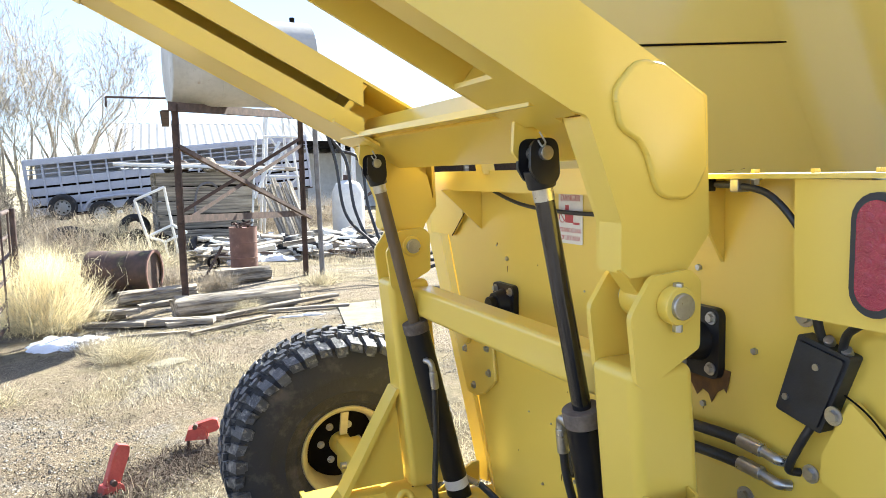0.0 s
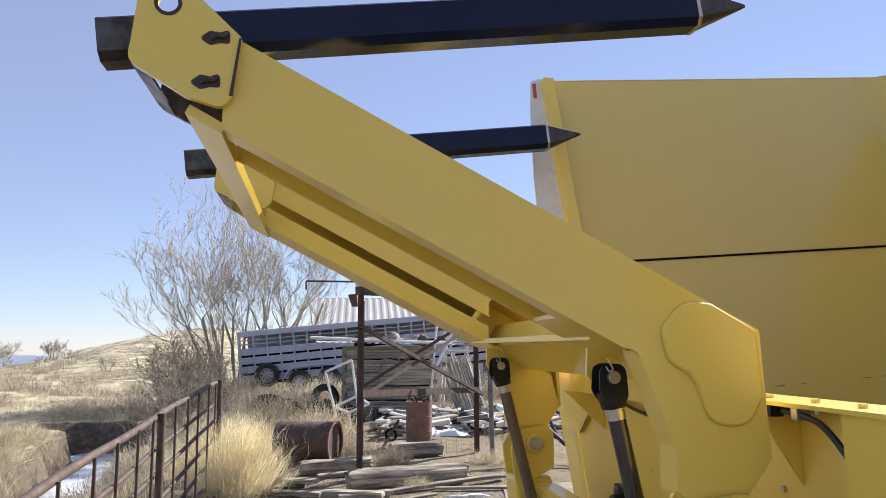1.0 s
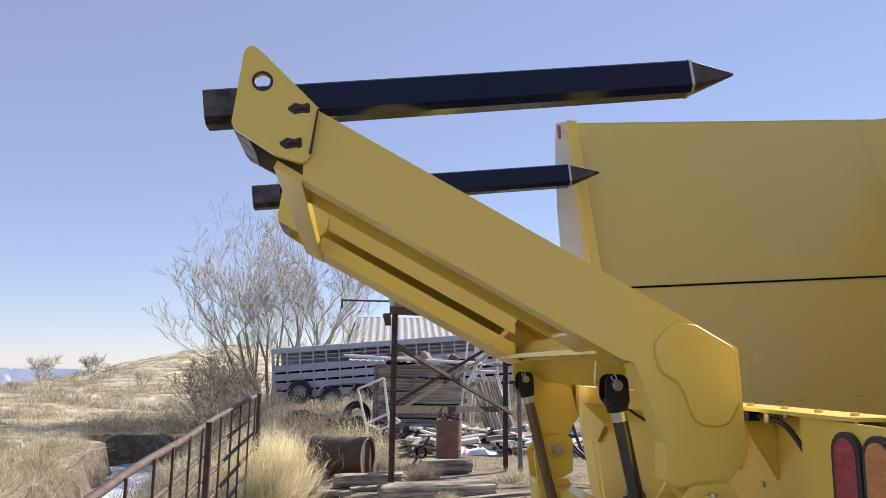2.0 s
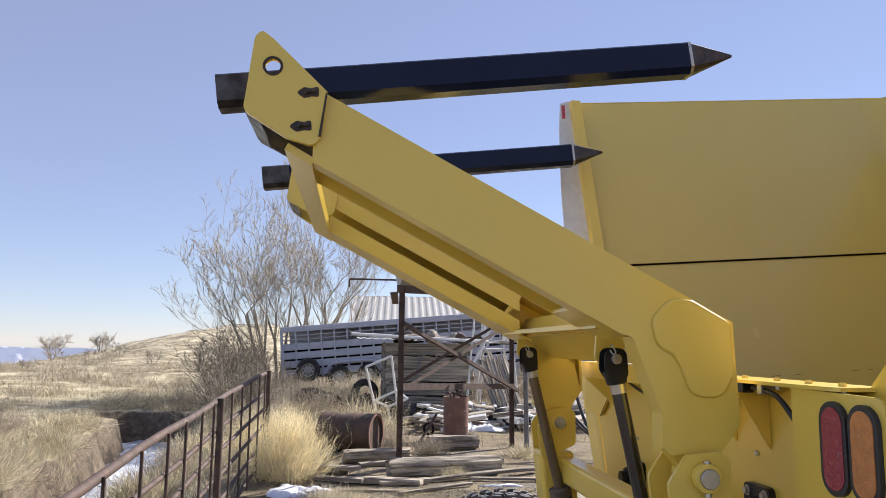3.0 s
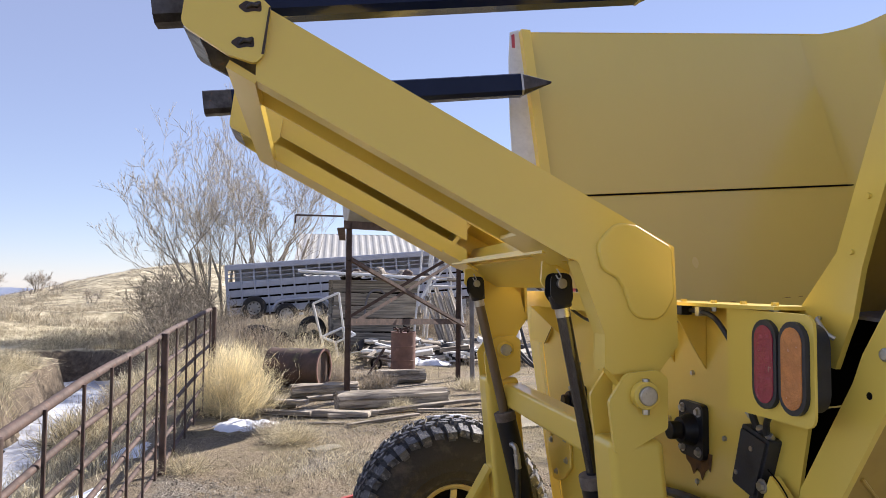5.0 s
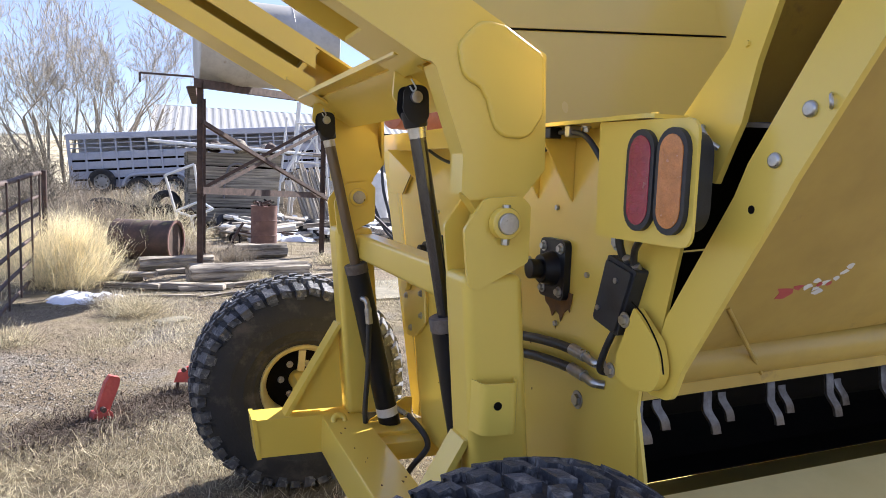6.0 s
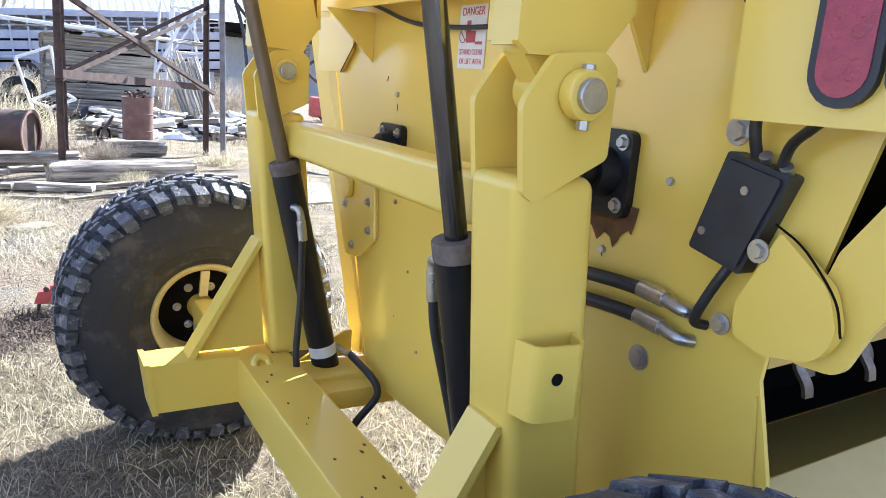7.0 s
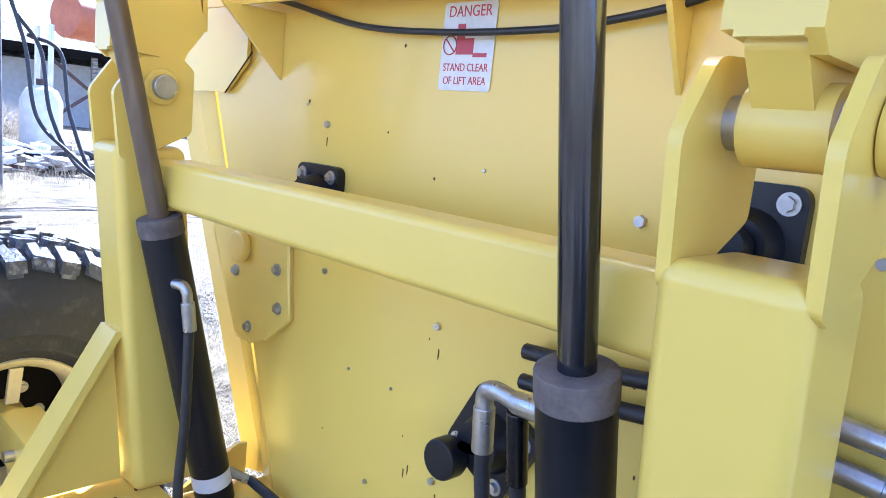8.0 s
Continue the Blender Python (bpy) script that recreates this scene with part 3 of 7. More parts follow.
for y in (-0.034, 0.0):
    part("box_ear", rod(JM @ Vector((-0.014, y, 0.074)), JM @ Vector((-0.024, y, 0.085)), 0.009, 12, 0.002), STEEL, jb)
part("cable", hose([(-0.018, -0.088, 0.975), (-0.025, -0.075, 0.945), (-0.026, -0.058, 0.91), (-0.024, -0.046, 0.885), (-0.018, -0.042, 0.872), (-0.002, -0.05, 0.868)], 0.0075), HOSE, BP)
part("cable", hose([(-0.02, -0.135, 1.105), (-0.035, -0.155, 1.14), (-0.05, -0.19, 1.165), (-0.055, -0.22, 1.19)], 0.007), HOSE, BP)
part("cable", hose([(-0.02, -0.098, 1.12), (-0.03, -0.097, 1.15), (-0.035, -0.097, 1.19)], 0.008), HOSE, BP)
part("cover_seam", hose([(-0.030, -0.150, 1.040), (-0.031, -0.185, 1.024), (-0.031, -0.213, 1.002), (-0.031, -0.246, 0.965), (-0.031, -0.260, 0.925)], 0.0016, 6), DARK, BP)

# tail light panel
lp = part("light_panel", plate([(-0.094, 1.386), (-0.376, 1.381), (-0.376, 1.168), (-0.10, 1.166)], "x", -0.089, -0.083, [0.004, 0.03, 0.03, 0.004], 0.002), YELLOW, BP, "yellow steel tail light panel")
part("panel_bend", plate([(-0.085, -0.094), (-0.085, -0.102), (0.0, -0.104), (0.0, -0.096)], "z", 1.25, 1.386, bv=0), YELLOW, lp)
for y, lens, nm in ((-0.240, LRED, "red_tail_light"), (-0.325, LAMB, "amber_tail_light")):
    def oval(w, h, n=10):
        return [(y + w * math.cos(a), 1.277 + s * (h - w) + w * math.sin(a)) for s, a0 in ((1, 0), (-1, math.pi)) for a in [a0 + math.pi * i / n for i in range(n + 1)]]
    g = part(nm, bevel(prism(bmesh.new(), oval(0.0395, 0.090), "x", -0.099, -0.089), 0.004), PLAST, lp, "oval light in a black rubber grommet")
    part("lens", bevel(prism(bmesh.new(), oval(0.0300, 0.079), "x", -0.1005, -0.0975), 0.002, 3), lens, g)
    part("light_back", bevel(prism(bmesh.new(), oval(0.040, 0.085), "x", -0.083, -0.045), 0.004), PLAST, g)
    bm = bmesh.new()
    for i in range(6):
        for s in (-1, 1):
            cyl(bm, (-0.1000, y + s * 0.0115, 1.277 + (i - 2.5) * 0.0215), (-0.1016, y + s * 0.0115, 1.277 + (i - 2.5) * 0.0215), 0.0092, 0.006, n=14)
    part("lens_dots", bm, lens, g)

# posts, pivot brackets, cross bar
def post(side):
    near = side == "near"
    f = (lambda y: y) if near else mirror_y
    lo, hi = sorted((f(0.022), f(0.1425)))
    lean = Matrix(((1, 0, -0.09, 0.09 * 1.072), (0, 1, 0, 0), (0, 0, 1, 0), (0, 0, 0, 1)))
    p = part("post", bevel(box(bmesh.new(), -0.315, -0.178, lo, hi, 0.380, 1.072, lean), 0.020, 5), YELLOW, BP)
    pl = rounded([(-0.306, 1.050), (-0.320, 1.165), (-0.276, 1.229), (-0.196, 1.236), (-0.172, 1.216), (-0.172, 1.098), (-0.288, 1.040)], [0.012, 0.03, 0.03, 0.022, 0.02, 0.015, 0.012])
    for y in (0.030, 0.130):
        a, b = sorted((f(y), f(y) + (-0.012 if (near == (y < 0.1)) else 0.012)))
        part("bracket_plate", bevel(prism(bmesh.new(), pl, "y", a, b), 0.003), YELLOW, p)
    pn = part("pivot_pin", rod((-0.236, f(-0.016), 1.18), (-0.236, f(0.168), 1.18), 0.0225, 28, 0.004), STEEL, p)
    for y0, y1 in ((0.018, -0.008), (0.142, 0.156)):
        part("pin_boss", rod((-0.236, f(y0), 1.18), (-0.236, f(y1), 1.18), 0.033, 28, 0.005), YELLOW, p)
    for s in (1, -1):
        part("lock_bolt", rod((-0.236, f(0.002), 1.18 + s * 0.030), (-0.236, f(0.002), 1.18 + s * (0.044 if s < 0 else 0.038)), 0.009, 6, 0.001), STEEL, pn)
    # slanting foot brace: triangular web with a flange
    c = f(0.08)
    part("foot_brace", plate([(-0.276, 0.715), (-0.292, 0.715), (-0.48, 0.39), (-0.46, 0.39)], "y", c - 0.038, c + 0.038), YELLOW, p)
    part("brace_web", plate([(-0.284, 0.69), (-0.455, 0.396), (-0.26, 0.396)], "y", c - 0.005, c + 0.005), YELLOW, p)
    lo, hi = sorted((f(0.02), f(0.14)))
    st = part("rear_stub", plate([(-0.582, 0.390), (-0.345, 0.390), (-0.345, 0.252), (-0.562, 0.252)], "y", lo, hi, 0, 0.004), YELLOW, BP, "short yellow frame stub")
    part("stub_end", plate([(-0.597, 0.395), (-0.582, 0.395), (-0.562, 0.247), (-0.577, 0.247)], "y", lo - 0.004, hi + 0.004), YELLOW, st)
    part("lift_eye", bevel(lathe(bmesh.new(), [(0.020 + 0.011 * math.cos(a), 0.011 * math.sin(a)) for a in [i * 0.5236 for i in range(13)]], Matrix.Translation((-0.30, f(0.20), 0.385)) @ Matrix.Rotation(radians(60), 4, "X"), 20), 0), YELLOW, BP)
    return p


near_post, far_post = post("near"), post("far")
part("cross_bar", bevel(box(bmesh.new(), -0.243, -0.165, 0.1427, mirror_y(0.1427), 0.963, 1.050), 0.013, 4), YELLOW, BP)
outer = rounded([(-0.288, 0.026), (-0.280, -0.018), (-0.204, -0.026), (-0.186, 0.026)], [0, 0.022, 0.024, 0], 6)
inner = rounded([(-0.192, 0.026), (-0.208, -0.020), (-0.276, -0.012), (-0.282, 0.026)], [0, 0.018, 0.017, 0], 6)
br = part("hose_bracket", prism(bmesh.new(), outer + inner, "z", 0.745, 0.853), YELLOW, near_post)
part("bracket_hole", rod((-0.247, -0.018, 0.807), (-0.247, -0.0226, 0.807), 0.009, 16), DARK, br)
part("scratch", boxed(-0.284, -0.258, 0.0195, 0.0225, 0.787, 0.792, 0), BARE, near_post)

# axle beam and chassis
part("axle_beam", boxed(-0.35, -0.20, -0.10, 1.44, 0.25, 0.385, 0.008), YELLOW, BP)
part("chassis_rail", boxed(-0.20, 1.6, 1.05, 1.17, 0.25, 0.36, 0.008), YELLOW, BP)
part("chassis_rail", boxed(-0.20, 1.6, 0.17, 0.29, 0.25, 0.34, 0.008), YELLOW, BP)
part("base_plate", boxed(-0.19, -0.005, 0.98, 1.22, 0.30, 0.345, 0.006), YELLOW, BP)
part("base_gusset", plate([(-0.005, 0.43), (-0.03, 0.43), (-0.17, 0.35), (-0.005, 0.35)], "y", 1.205, 1.215), YELLOW, BP)


# wheels: tyre with blocky lugs, dished yellow rim, hub
def wheel(y0, y1, inner):
    W, c = abs(y1 - y0), (y0 + y1) / 2
    M = Matrix.Translation((-0.335, c, 0.362)) @ Matrix.Rotation(radians(90 if inner < 0 else -90), 4, "X")
    b = bmesh.new()
    h = W / 2
    # rim barrel with rolled lips (z points to the inner side)
    lathe(b, [(0.176, h * 0.72), (0.182, h * 0.66), (0.172, h * 0.62), (0.158, h * 0.52), (0.150, h * 0.1), (0.150, -h * 0.6), (0.172, -h * 0.62), (0.182, -h * 0.66), (0.176, -h * 0.72), (0.166, -h * 0.68), (0.144, -h * 0.55), (0.142, h * 0.1), (0.150, h * 0.52), (0.166, h * 0.68), (0.176, h * 0.72)], M, 48)
    w = part("wheel", b, RIMY, BP, "lugged black tyre on a yellow rim")
    prof = [(0.176, h * 0.66), (0.20, h * 0.84), (0.206, h * 0.87), (0.211, h * 0.86), (0.245, h * 0.965), (0.25, h * 0.995), (0.257, h * 0.985), (0.30, h * 1.01), (0.303, h * 1.025), (0.312, h * 1.025), (0.32, h * 1.02), (0.375, h * 0.97), (0.415, h * 0.84), (0.430, h * 0.55), (0.434, 0)]
    prof = prof + [(r, -z) for r, z in reversed(prof[:-1])]
    t = part("tyre", lathe(bmesh.new(), prof, M, 64), RUBBER, w)
    lug = bmesh.new()
    n = 44
    rnd = random.Random(4)

    def block(pts, a0, hgt):
        """One rubber block: pts are (turn, across) corners, turn in block pitches."""
        lo, hi = [], []
        cu, cz = sum(p[0] for p in pts) / len(pts), sum(p[1] for p in pts) / len(pts)
        for u, z in pts:
            edge = max(0.0, abs(z) - 0.6) / 0.4
            for k, lst in ((1.0, lo), (0.90, hi)):
                uu, zz = cu + (u - cu) * k, cz + (z - cz) * (0.5 + 0.5 * k)
                a = a0 + uu / n * 6.283185
                r = 0.417 - edge * 0.028 + (hgt * 0.78 if k < 1 else 0)
                lst.append(lug.verts.new(M @ Vector((r * math.cos(a), r * math.sin(a), zz * h * (1.03 if abs(z) > 0.9 else 1)))))
        lug.faces.new(hi)
        for k in range(len(pts)):
            lug.faces.new((lo[k], lo[(k + 1) % len(pts)], hi[(k + 1) % len(pts)], hi[k]))

    for i in range(n):
        a0 = i / n * 6.283185
        for s in (1, -1):
            o = 0.0 if s > 0 else 0.5
            j = rnd.uniform(-0.04, 0.04)
            block([(o + 0.05 + j, s * 0.97), (o + 0.80 + j, s * (0.97 if i % 2 else 0.90)), (o + 0.86 + j, s * 0.62), (o + 0.48, s * 0.58), (o + 0.46, s * 0.70), (o + 0.16, s * 0.70)], a0, 0.040 + rnd.uniform(-0.004, 0.002))
            block([(o + 0.42, s * 0.54), (o + 1.00, s * 0.50), (o + 1.14, s * 0.30), (o + 0.92, s * 0.29), (o + 0.86, s * 0.38), (o + 0.50, s * 0.38)], a0, 0.046)
            block([(o + 0.16, s * 0.33), (o + 0.72, s * 0.27), (o + 0.90, s * 0.04), (o + 0.34, s * 0.05)], a0, 0.046 + rnd.uniform(-0.003, 0))
            vs = []
            deep = 0.380 if i % 2 else 0.398
            for top in (0, 1):
                for u, r in ((0.14, deep), (0.07, 0.424), (0.80, 0.424), (0.70, deep)):
                    a = a0 + (o + u) / n * 6.283185
                    vs.append(lug.verts.new(M @ Vector((r * math.cos(a), r * math.sin(a), s * h * ((0.86 if r > 0.4 else 0.93) + (0.075 if r > 0.4 else 0.035) * top)))))
            lo, hi = vs[:4], vs[4:]
            lug.faces.new(hi)
            for k in range(4):
                lug.faces.new((lo[k], lo[(k + 1) % 4], hi[(k + 1) % 4], hi[k]))
    part("tread", bevel(lug, 0.008, 2, 40), LUG, t, "worn blocky mud tread")
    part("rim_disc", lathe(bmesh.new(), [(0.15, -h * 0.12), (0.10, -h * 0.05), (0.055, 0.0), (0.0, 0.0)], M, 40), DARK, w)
    for i in range(2):
        a = 1.5708 + i * 3.1416
        d = Vector((math.cos(a), math.sin(a), 0))
        s = Vector((-math.sin(a), math.cos(a), 0)) * 0.014
        bmx = bmesh.new()
        q = [M @ (d * 0.05 + s + Vector((0, 0, h * 0.35))), M @ (d * 0.05 - s + Vector((0, 0, h * 0.35))), M @ (d * 0.148 - s + Vector((0, 0, h * 0.55))), M @ (d * 0.148 + s + Vector((0, 0, h * 0.55)))]
        up = M.to_3x3() @ Vector((0, 0, -0.014))
        lo, hi = [bmx.verts.new(v) for v in q], [bmx.verts.new(v + up) for v in q]
        bmx.faces.new(lo)
        bmx.faces.new(hi)
        for k in range(4):
            bmx.faces.new((lo[k], lo[(k + 1) % 4], hi[(k + 1) % 4], hi[k]))
        part("spoke", bmx, RIMY, w)
    part("hub", bevel(cyl(bmesh.new(), M @ Vector((0, 0, -0.02)), M @ Vector((0, 0, h * 0.75)), 0.044, 0.038, 28), 0.005), YELLOW, w)
    for i in range(6):
        a = i * 1.0472
        e = M @ Vector((0.075 * math.cos(a), 0.075 * math.sin(a), -0.005))
        part("wheel_nut", hexbolt(bmesh.new(), e, e + M.to_3x3() @ Vector((0, 0, 1)), 0.010, 0.016), STEEL, w)
    return w


wheel(1.60, 1.94, -1)
wheel(-0.565, -0.215, 1)
for y0, y1 in ((1.40, 1.66), (-0.28, -0.06)):
    sp = part("spindle_housing", boxed(-0.38, -0.29, y0, y1, 0.31, 0.42, 0.008), YELLOW, BP)
    part("spindle_bolt", rod((-0.36, (y0 + y1) / 2, 0.365), (-0.40, (y0 + y1) / 2, 0.365), 0.013, 12), STEEL, sp)

# lift frame: two lipped channels with leg plates, head plates and a cross beam
sl = -0.5265
def arm_z(x, up):
    return (2.036 if up else 1.861) + sl * (x + 1.102)


def arm(near):
    f = (lambda y: y) if near else mirror_y
    def pl(name, pts, ya, yb, r=0, bv=0.003, par=None, mt=None):
        a, b = sorted((f(ya), f(yb)))
        return part(name, plate(pts, "y", a, b, r, bv), mt or YELLOW, par or a_)
    top = [(-1.13, arm_z(-1.13, True)), (-0.139, 1.529), (-0.129, 1.292), (-0.182, 1.226), (-0.30, 1.225), (-0.318, 1.24), (-0.318, 1.318), (-0.385, 1.492), (-0.414, arm_z(-0.414, False)), (-1.13, arm_z(-1.13, False))]
    a, b = sorted((f(0.045), f(0.057)))
    a_ = part("side_beam" if near else "side_beam", plate(top, "y", a, b, [0, 0.006, 0.01, 0.01, 0, 0, 0.02, 0.02, 0, 0], 0.004), YELLOW, BP, "long yellow fork arm of formed steel plate")
    d = Vector((1, sl)).normalized()
    def strip(name, x0, x1, off0, off1, ya, yb, up):
        """A strip along the arm, between two heights below its upper or above its lower line."""
        return pl(name, [(x0, arm_z(x0, up) + off0), (x1, arm_z(x1, up) + off0), (x1, arm_z(x1, up) + off1), (x0, arm_z(x0, up) + off1)], ya, yb)
    strip("upper_flange", -1.13, -0.16, -0.010, -0.001, 0.057, 0.27, True)
    if near:
        strip("inner_plate", -1.13, -0.42, -0.174, -0.010, 0.262, 0.27, True)
        strip("lower_flange", -1.13, -0.40, 0.001, 0.010, 0.057, 0.115, False)
    else:
        strip("upper_lip", -1.13, -0.42, -0.080, -0.010, 0.262, 0.27, True)
        strip("lower_flange", -1.13, -0.40, 0.001, 0.010, 0.057, 0.27, False)
        strip("lower_lip", -1.13, -0.42, 0.010, 0.062, 0.262, 0.27, False)
    pl("recess_cap", [(-0.505, arm_z(-0.505, False) + 0.011), (-0.49, arm_z(-0.49, False) + 0.011), (-0.405, arm_z(-0.405, True) - 0.012), (-0.42, arm_z(-0.42, True) - 0.012)], 0.058, 0.261)
    pl("closing_plate", [(-0.515, arm_z(-0.515, False) + 0.0015), (-0.385, arm_z(-0.385, False) + 0.0015), (-0.385, arm_z(-0.385, False) + 0.010), (-0.515, arm_z(-0.515, False) + 0.010)], 0.116 if near else 0.271, 0.262 if near else 0.30)
    # leg: back plate of the elbow down to the pivot
    pl("leg_plate", [(-0.318, 1.24), (-0.318, 1.318), (-0.385, 1.492), (-0.40, 1.50), (-0.30, 1.50), (-0.165, 1.40), (-0.14, 1.295), (-0.185, 1.232)], 0.105, 0.115)
    for p, q in (((-0.318, 1.235), (-0.318, 1.318)), ((-0.318, 1.318), (-0.385, 1.492)), ((-0.131, 1.296), (-0.139, 1.525))):
        n = Vector((q[0] - p[0], q[1] - p[1])).normalized()
        n = Vector((n.y, -n.x)) * (0.010 if p[0] < -0.2 else -0.010)
        pl("leg_flange", [p, q, (q[0] + n.x, q[1] + n.y), (p[0] + n.x, p[1] + n.y)], 0.057, 0.105)
    pl("pivot_tube", [(-0.236 + 0.034 * math.cos(i * 0.2618), 1.18 + 0.034 * math.sin(i * 0.2618)) for i in range(24)], 0.046, 0.114)
    pl("pivot_arm", [(-0.300, 1.30), (-0.15, 1.30), (-0.172, 1.240), (-0.204, 1.19), (-0.236, 1.175), (-0.268, 1.19), (-0.300, 1.230)], 0.0585, 0.1035, 0.01)
    # reinforcing pad with a weld bead
    pad = rounded([(-0.335, 1.53), (-0.29, 1.578), (-0.24, 1.572), (-0.155, 1.524), (-0.148, 1.41), (-0.178, 1.358), (-0.245, 1.362), (-0.268, 1.43), (-0.285, 1.455), (-0.322, 1.475)], [0.03, 0.04, 0.02, 0.015, 0.03, 0.04, 0.04, 0.02, 0.02, 0.03], 6)
    pp = pl("pad_plate", pad, 0.036, 0.0449, 0, 0.002)
    line = [Vector((x, f(0.0425), z)) for x, z in pad]
    part("weld_bead", sweep(bmesh.new(), line + [line[0]], [0.0068 + 0.0004 * math.sin(i * 2.1) for i in range(len(line) + 1)], 10), YELLOW, pp)
    # head plates
    head = [(-1.252, 2.176), (-1.226, 2.156), (-1.10, 2.036), (-1.112, 1.93), (-1.13, 1.908), (-1.19, 1.925), (-1.288, 1.985), (-1.283, 2.02), (-1.268, 2.16)]
    h = part("head_plate", holed(rounded(head, [0.035, 0.03, 0.006, 0.02, 0.02, 0.02, 0.03, 0.01, 0.03]), *sorted((f(0.030), f(0.0449))), -1.225, 2.091, 0.018), YELLOW, a_)
    head = [(-1.252, 2.176), (-1.226, 2.156), (-1.10, 2.036), (-1.112, 1.95), (-1.13, 1.93), (-1.19, 1.935), (-1.288, 1.985), (-1.283, 2.02), (-1.268, 2.14)]
    part("head_plate", holed(rounded(head, [0.035, 0.03, 0.006, 0.02, 0.02, 0.02, 0.03, 0.01, 0.03]), *sorted((f(0.271), f(0.285))), -1.225, 2.091, 0.018), BARE if near else YELLOW, a_)
    pl("head_cap", [(-1.285, 1.986), (-1.25, 1.962), (-1.25, 1.968), (-1.285, 1.993)], 0.0455, 0.27, 0, 0.001, None, BARE)
    lathe_m = Matrix.Translation((-1.225, f(0.0295), 2.091)) @ Matrix.Rotation(radians(90), 4, "X")
    part("hole_ring", bevel(lathe(bmesh.new(), [(0.017, 0.001), (0.023, 0.001), (0.023, -0.003), (0.017, -0.003)], lathe_m, 24), 0), BURN, h)
    for x, z in ((-1.141, 2.033), (-1.155, 1.953)):
        pl("weld_burn", rounded([(x - 0.030, z - 0.002), (x - 0.012, z + 0.012), (x + 0.004, z + 0.009), (x + 0.020, z + 0.016), (x + 0.022, z - 0.010), (x + 0.006, z - 0.009), (x - 0.012, z - 0.014)], 0.006), 0.0285, 0.0299, 0, 0, h, BURN)
        y = f(0.026)
        part("plug_weld", sweep(bmesh.new(), [Vector((x - 0.010, y, z - 0.004)), Vector((x, y, z + 0.004)), Vector((x + 0.012, y, z + 0.002)), Vector((x + 0.018, y, z + 0.008))], [0.003, 0.006, 0.005, 0.002], 8), BARE, h)
    # Dark strip painting the shadow along the plate's edge
    pl("plate_edge", [(-1.104, 2.034), (-1.100, 2.034), (-1.112, 1.93), (-1.118, 1.93)], 0.027, 0.0299, 0, 0, h, BURN)
    # tine: square tube with a chisel point
    c, ts = (0.165, 0.131) if near else (1.146, 0.118)
    T = Matrix.Translation((-1.368, c, 2.062) if near else (-1.385, c, 2.080)) @ Matrix(((1, 0, -ts, 0), (0, 1, 0, 0), (ts, 0, 1, 0), (0, 0, 0, 1)))
    sec = [(-0.036, -0.026), (-0.022, -0.041), (0.022, -0.041), (0.036, -0.026), (0.036, 0.036), (0.030, 0.041), (-0.030, 0.041), (-0.036, 0.036)]
    bt = prism(bmesh.new(), sec, "x", 0.10, 1.19, T)
    tine = part("tine", bevel(bt, 0.003, 2, 40), NAVY, BP, "dark navy square fork tine with a steel point")
    part("tine_end", bevel(prism(bmesh.new(), sec, "x", 0.0, 0.10, T), 0.003, 2, 40), BARE, tine)
    tp = bmesh.new()
    base = [tp.verts.new(T @ Vector((1.195, y * 0.97, z * 0.97))) for y, z in sec]
    tip = [tp.verts.new(T @ Vector((1.322, y * 0.08, 0.006 + z * 0.08))) for y, z in sec]
    tp.faces.new(tip)
    tp.faces.new(base)
    for k in range(8):
        tp.faces.new((base[k], base[(k + 1) % 8], tip[(k + 1) % 8], tip[k]))
    part("tine_point", tp, BARE, tine)
    part("point_weld", bevel(prism(bmesh.new(), [(y * 1.03, z * 1.03) for y, z in sec], "x", 1.188, 1.196, T), 0.002), STEEL, tine)
    return a_


near_arm, far_arm = arm(True), arm(False)
part("head_cross_plate", plate([(-1.195, 1.905), (-1.132, 1.871), (-1.124, 1.886), (-1.187, 1.921)], "y", 0.058, mirror_y(0.058), 0, 0.003), YELLOW, BP)
cx = part("arm_cross_beam", plate([(-0.40, 1.505), (-0.26, 1.425), (-0.22, 1.50), (-0.36, 1.575)], "y", 0.115, mirror_y(0.115), 0, 0.006), YELLOW, BP)
part("cross_lip", plate([(-0.448, 1.512), (-0.30, 1.512), (-0.30, 1.526), (-0.448, 1.526)], "y", 0.12, mirror_y(0.12), 0, 0.003), YELLOW, cx)
part("cross_lip_pad", plate([(-0.452, 1.526), (-0.38, 1.526), (-0.38, 1.536), (-0.452, 1.536)], "y", 0.10, 0.26, 0, 0.003), YELLOW, cx)


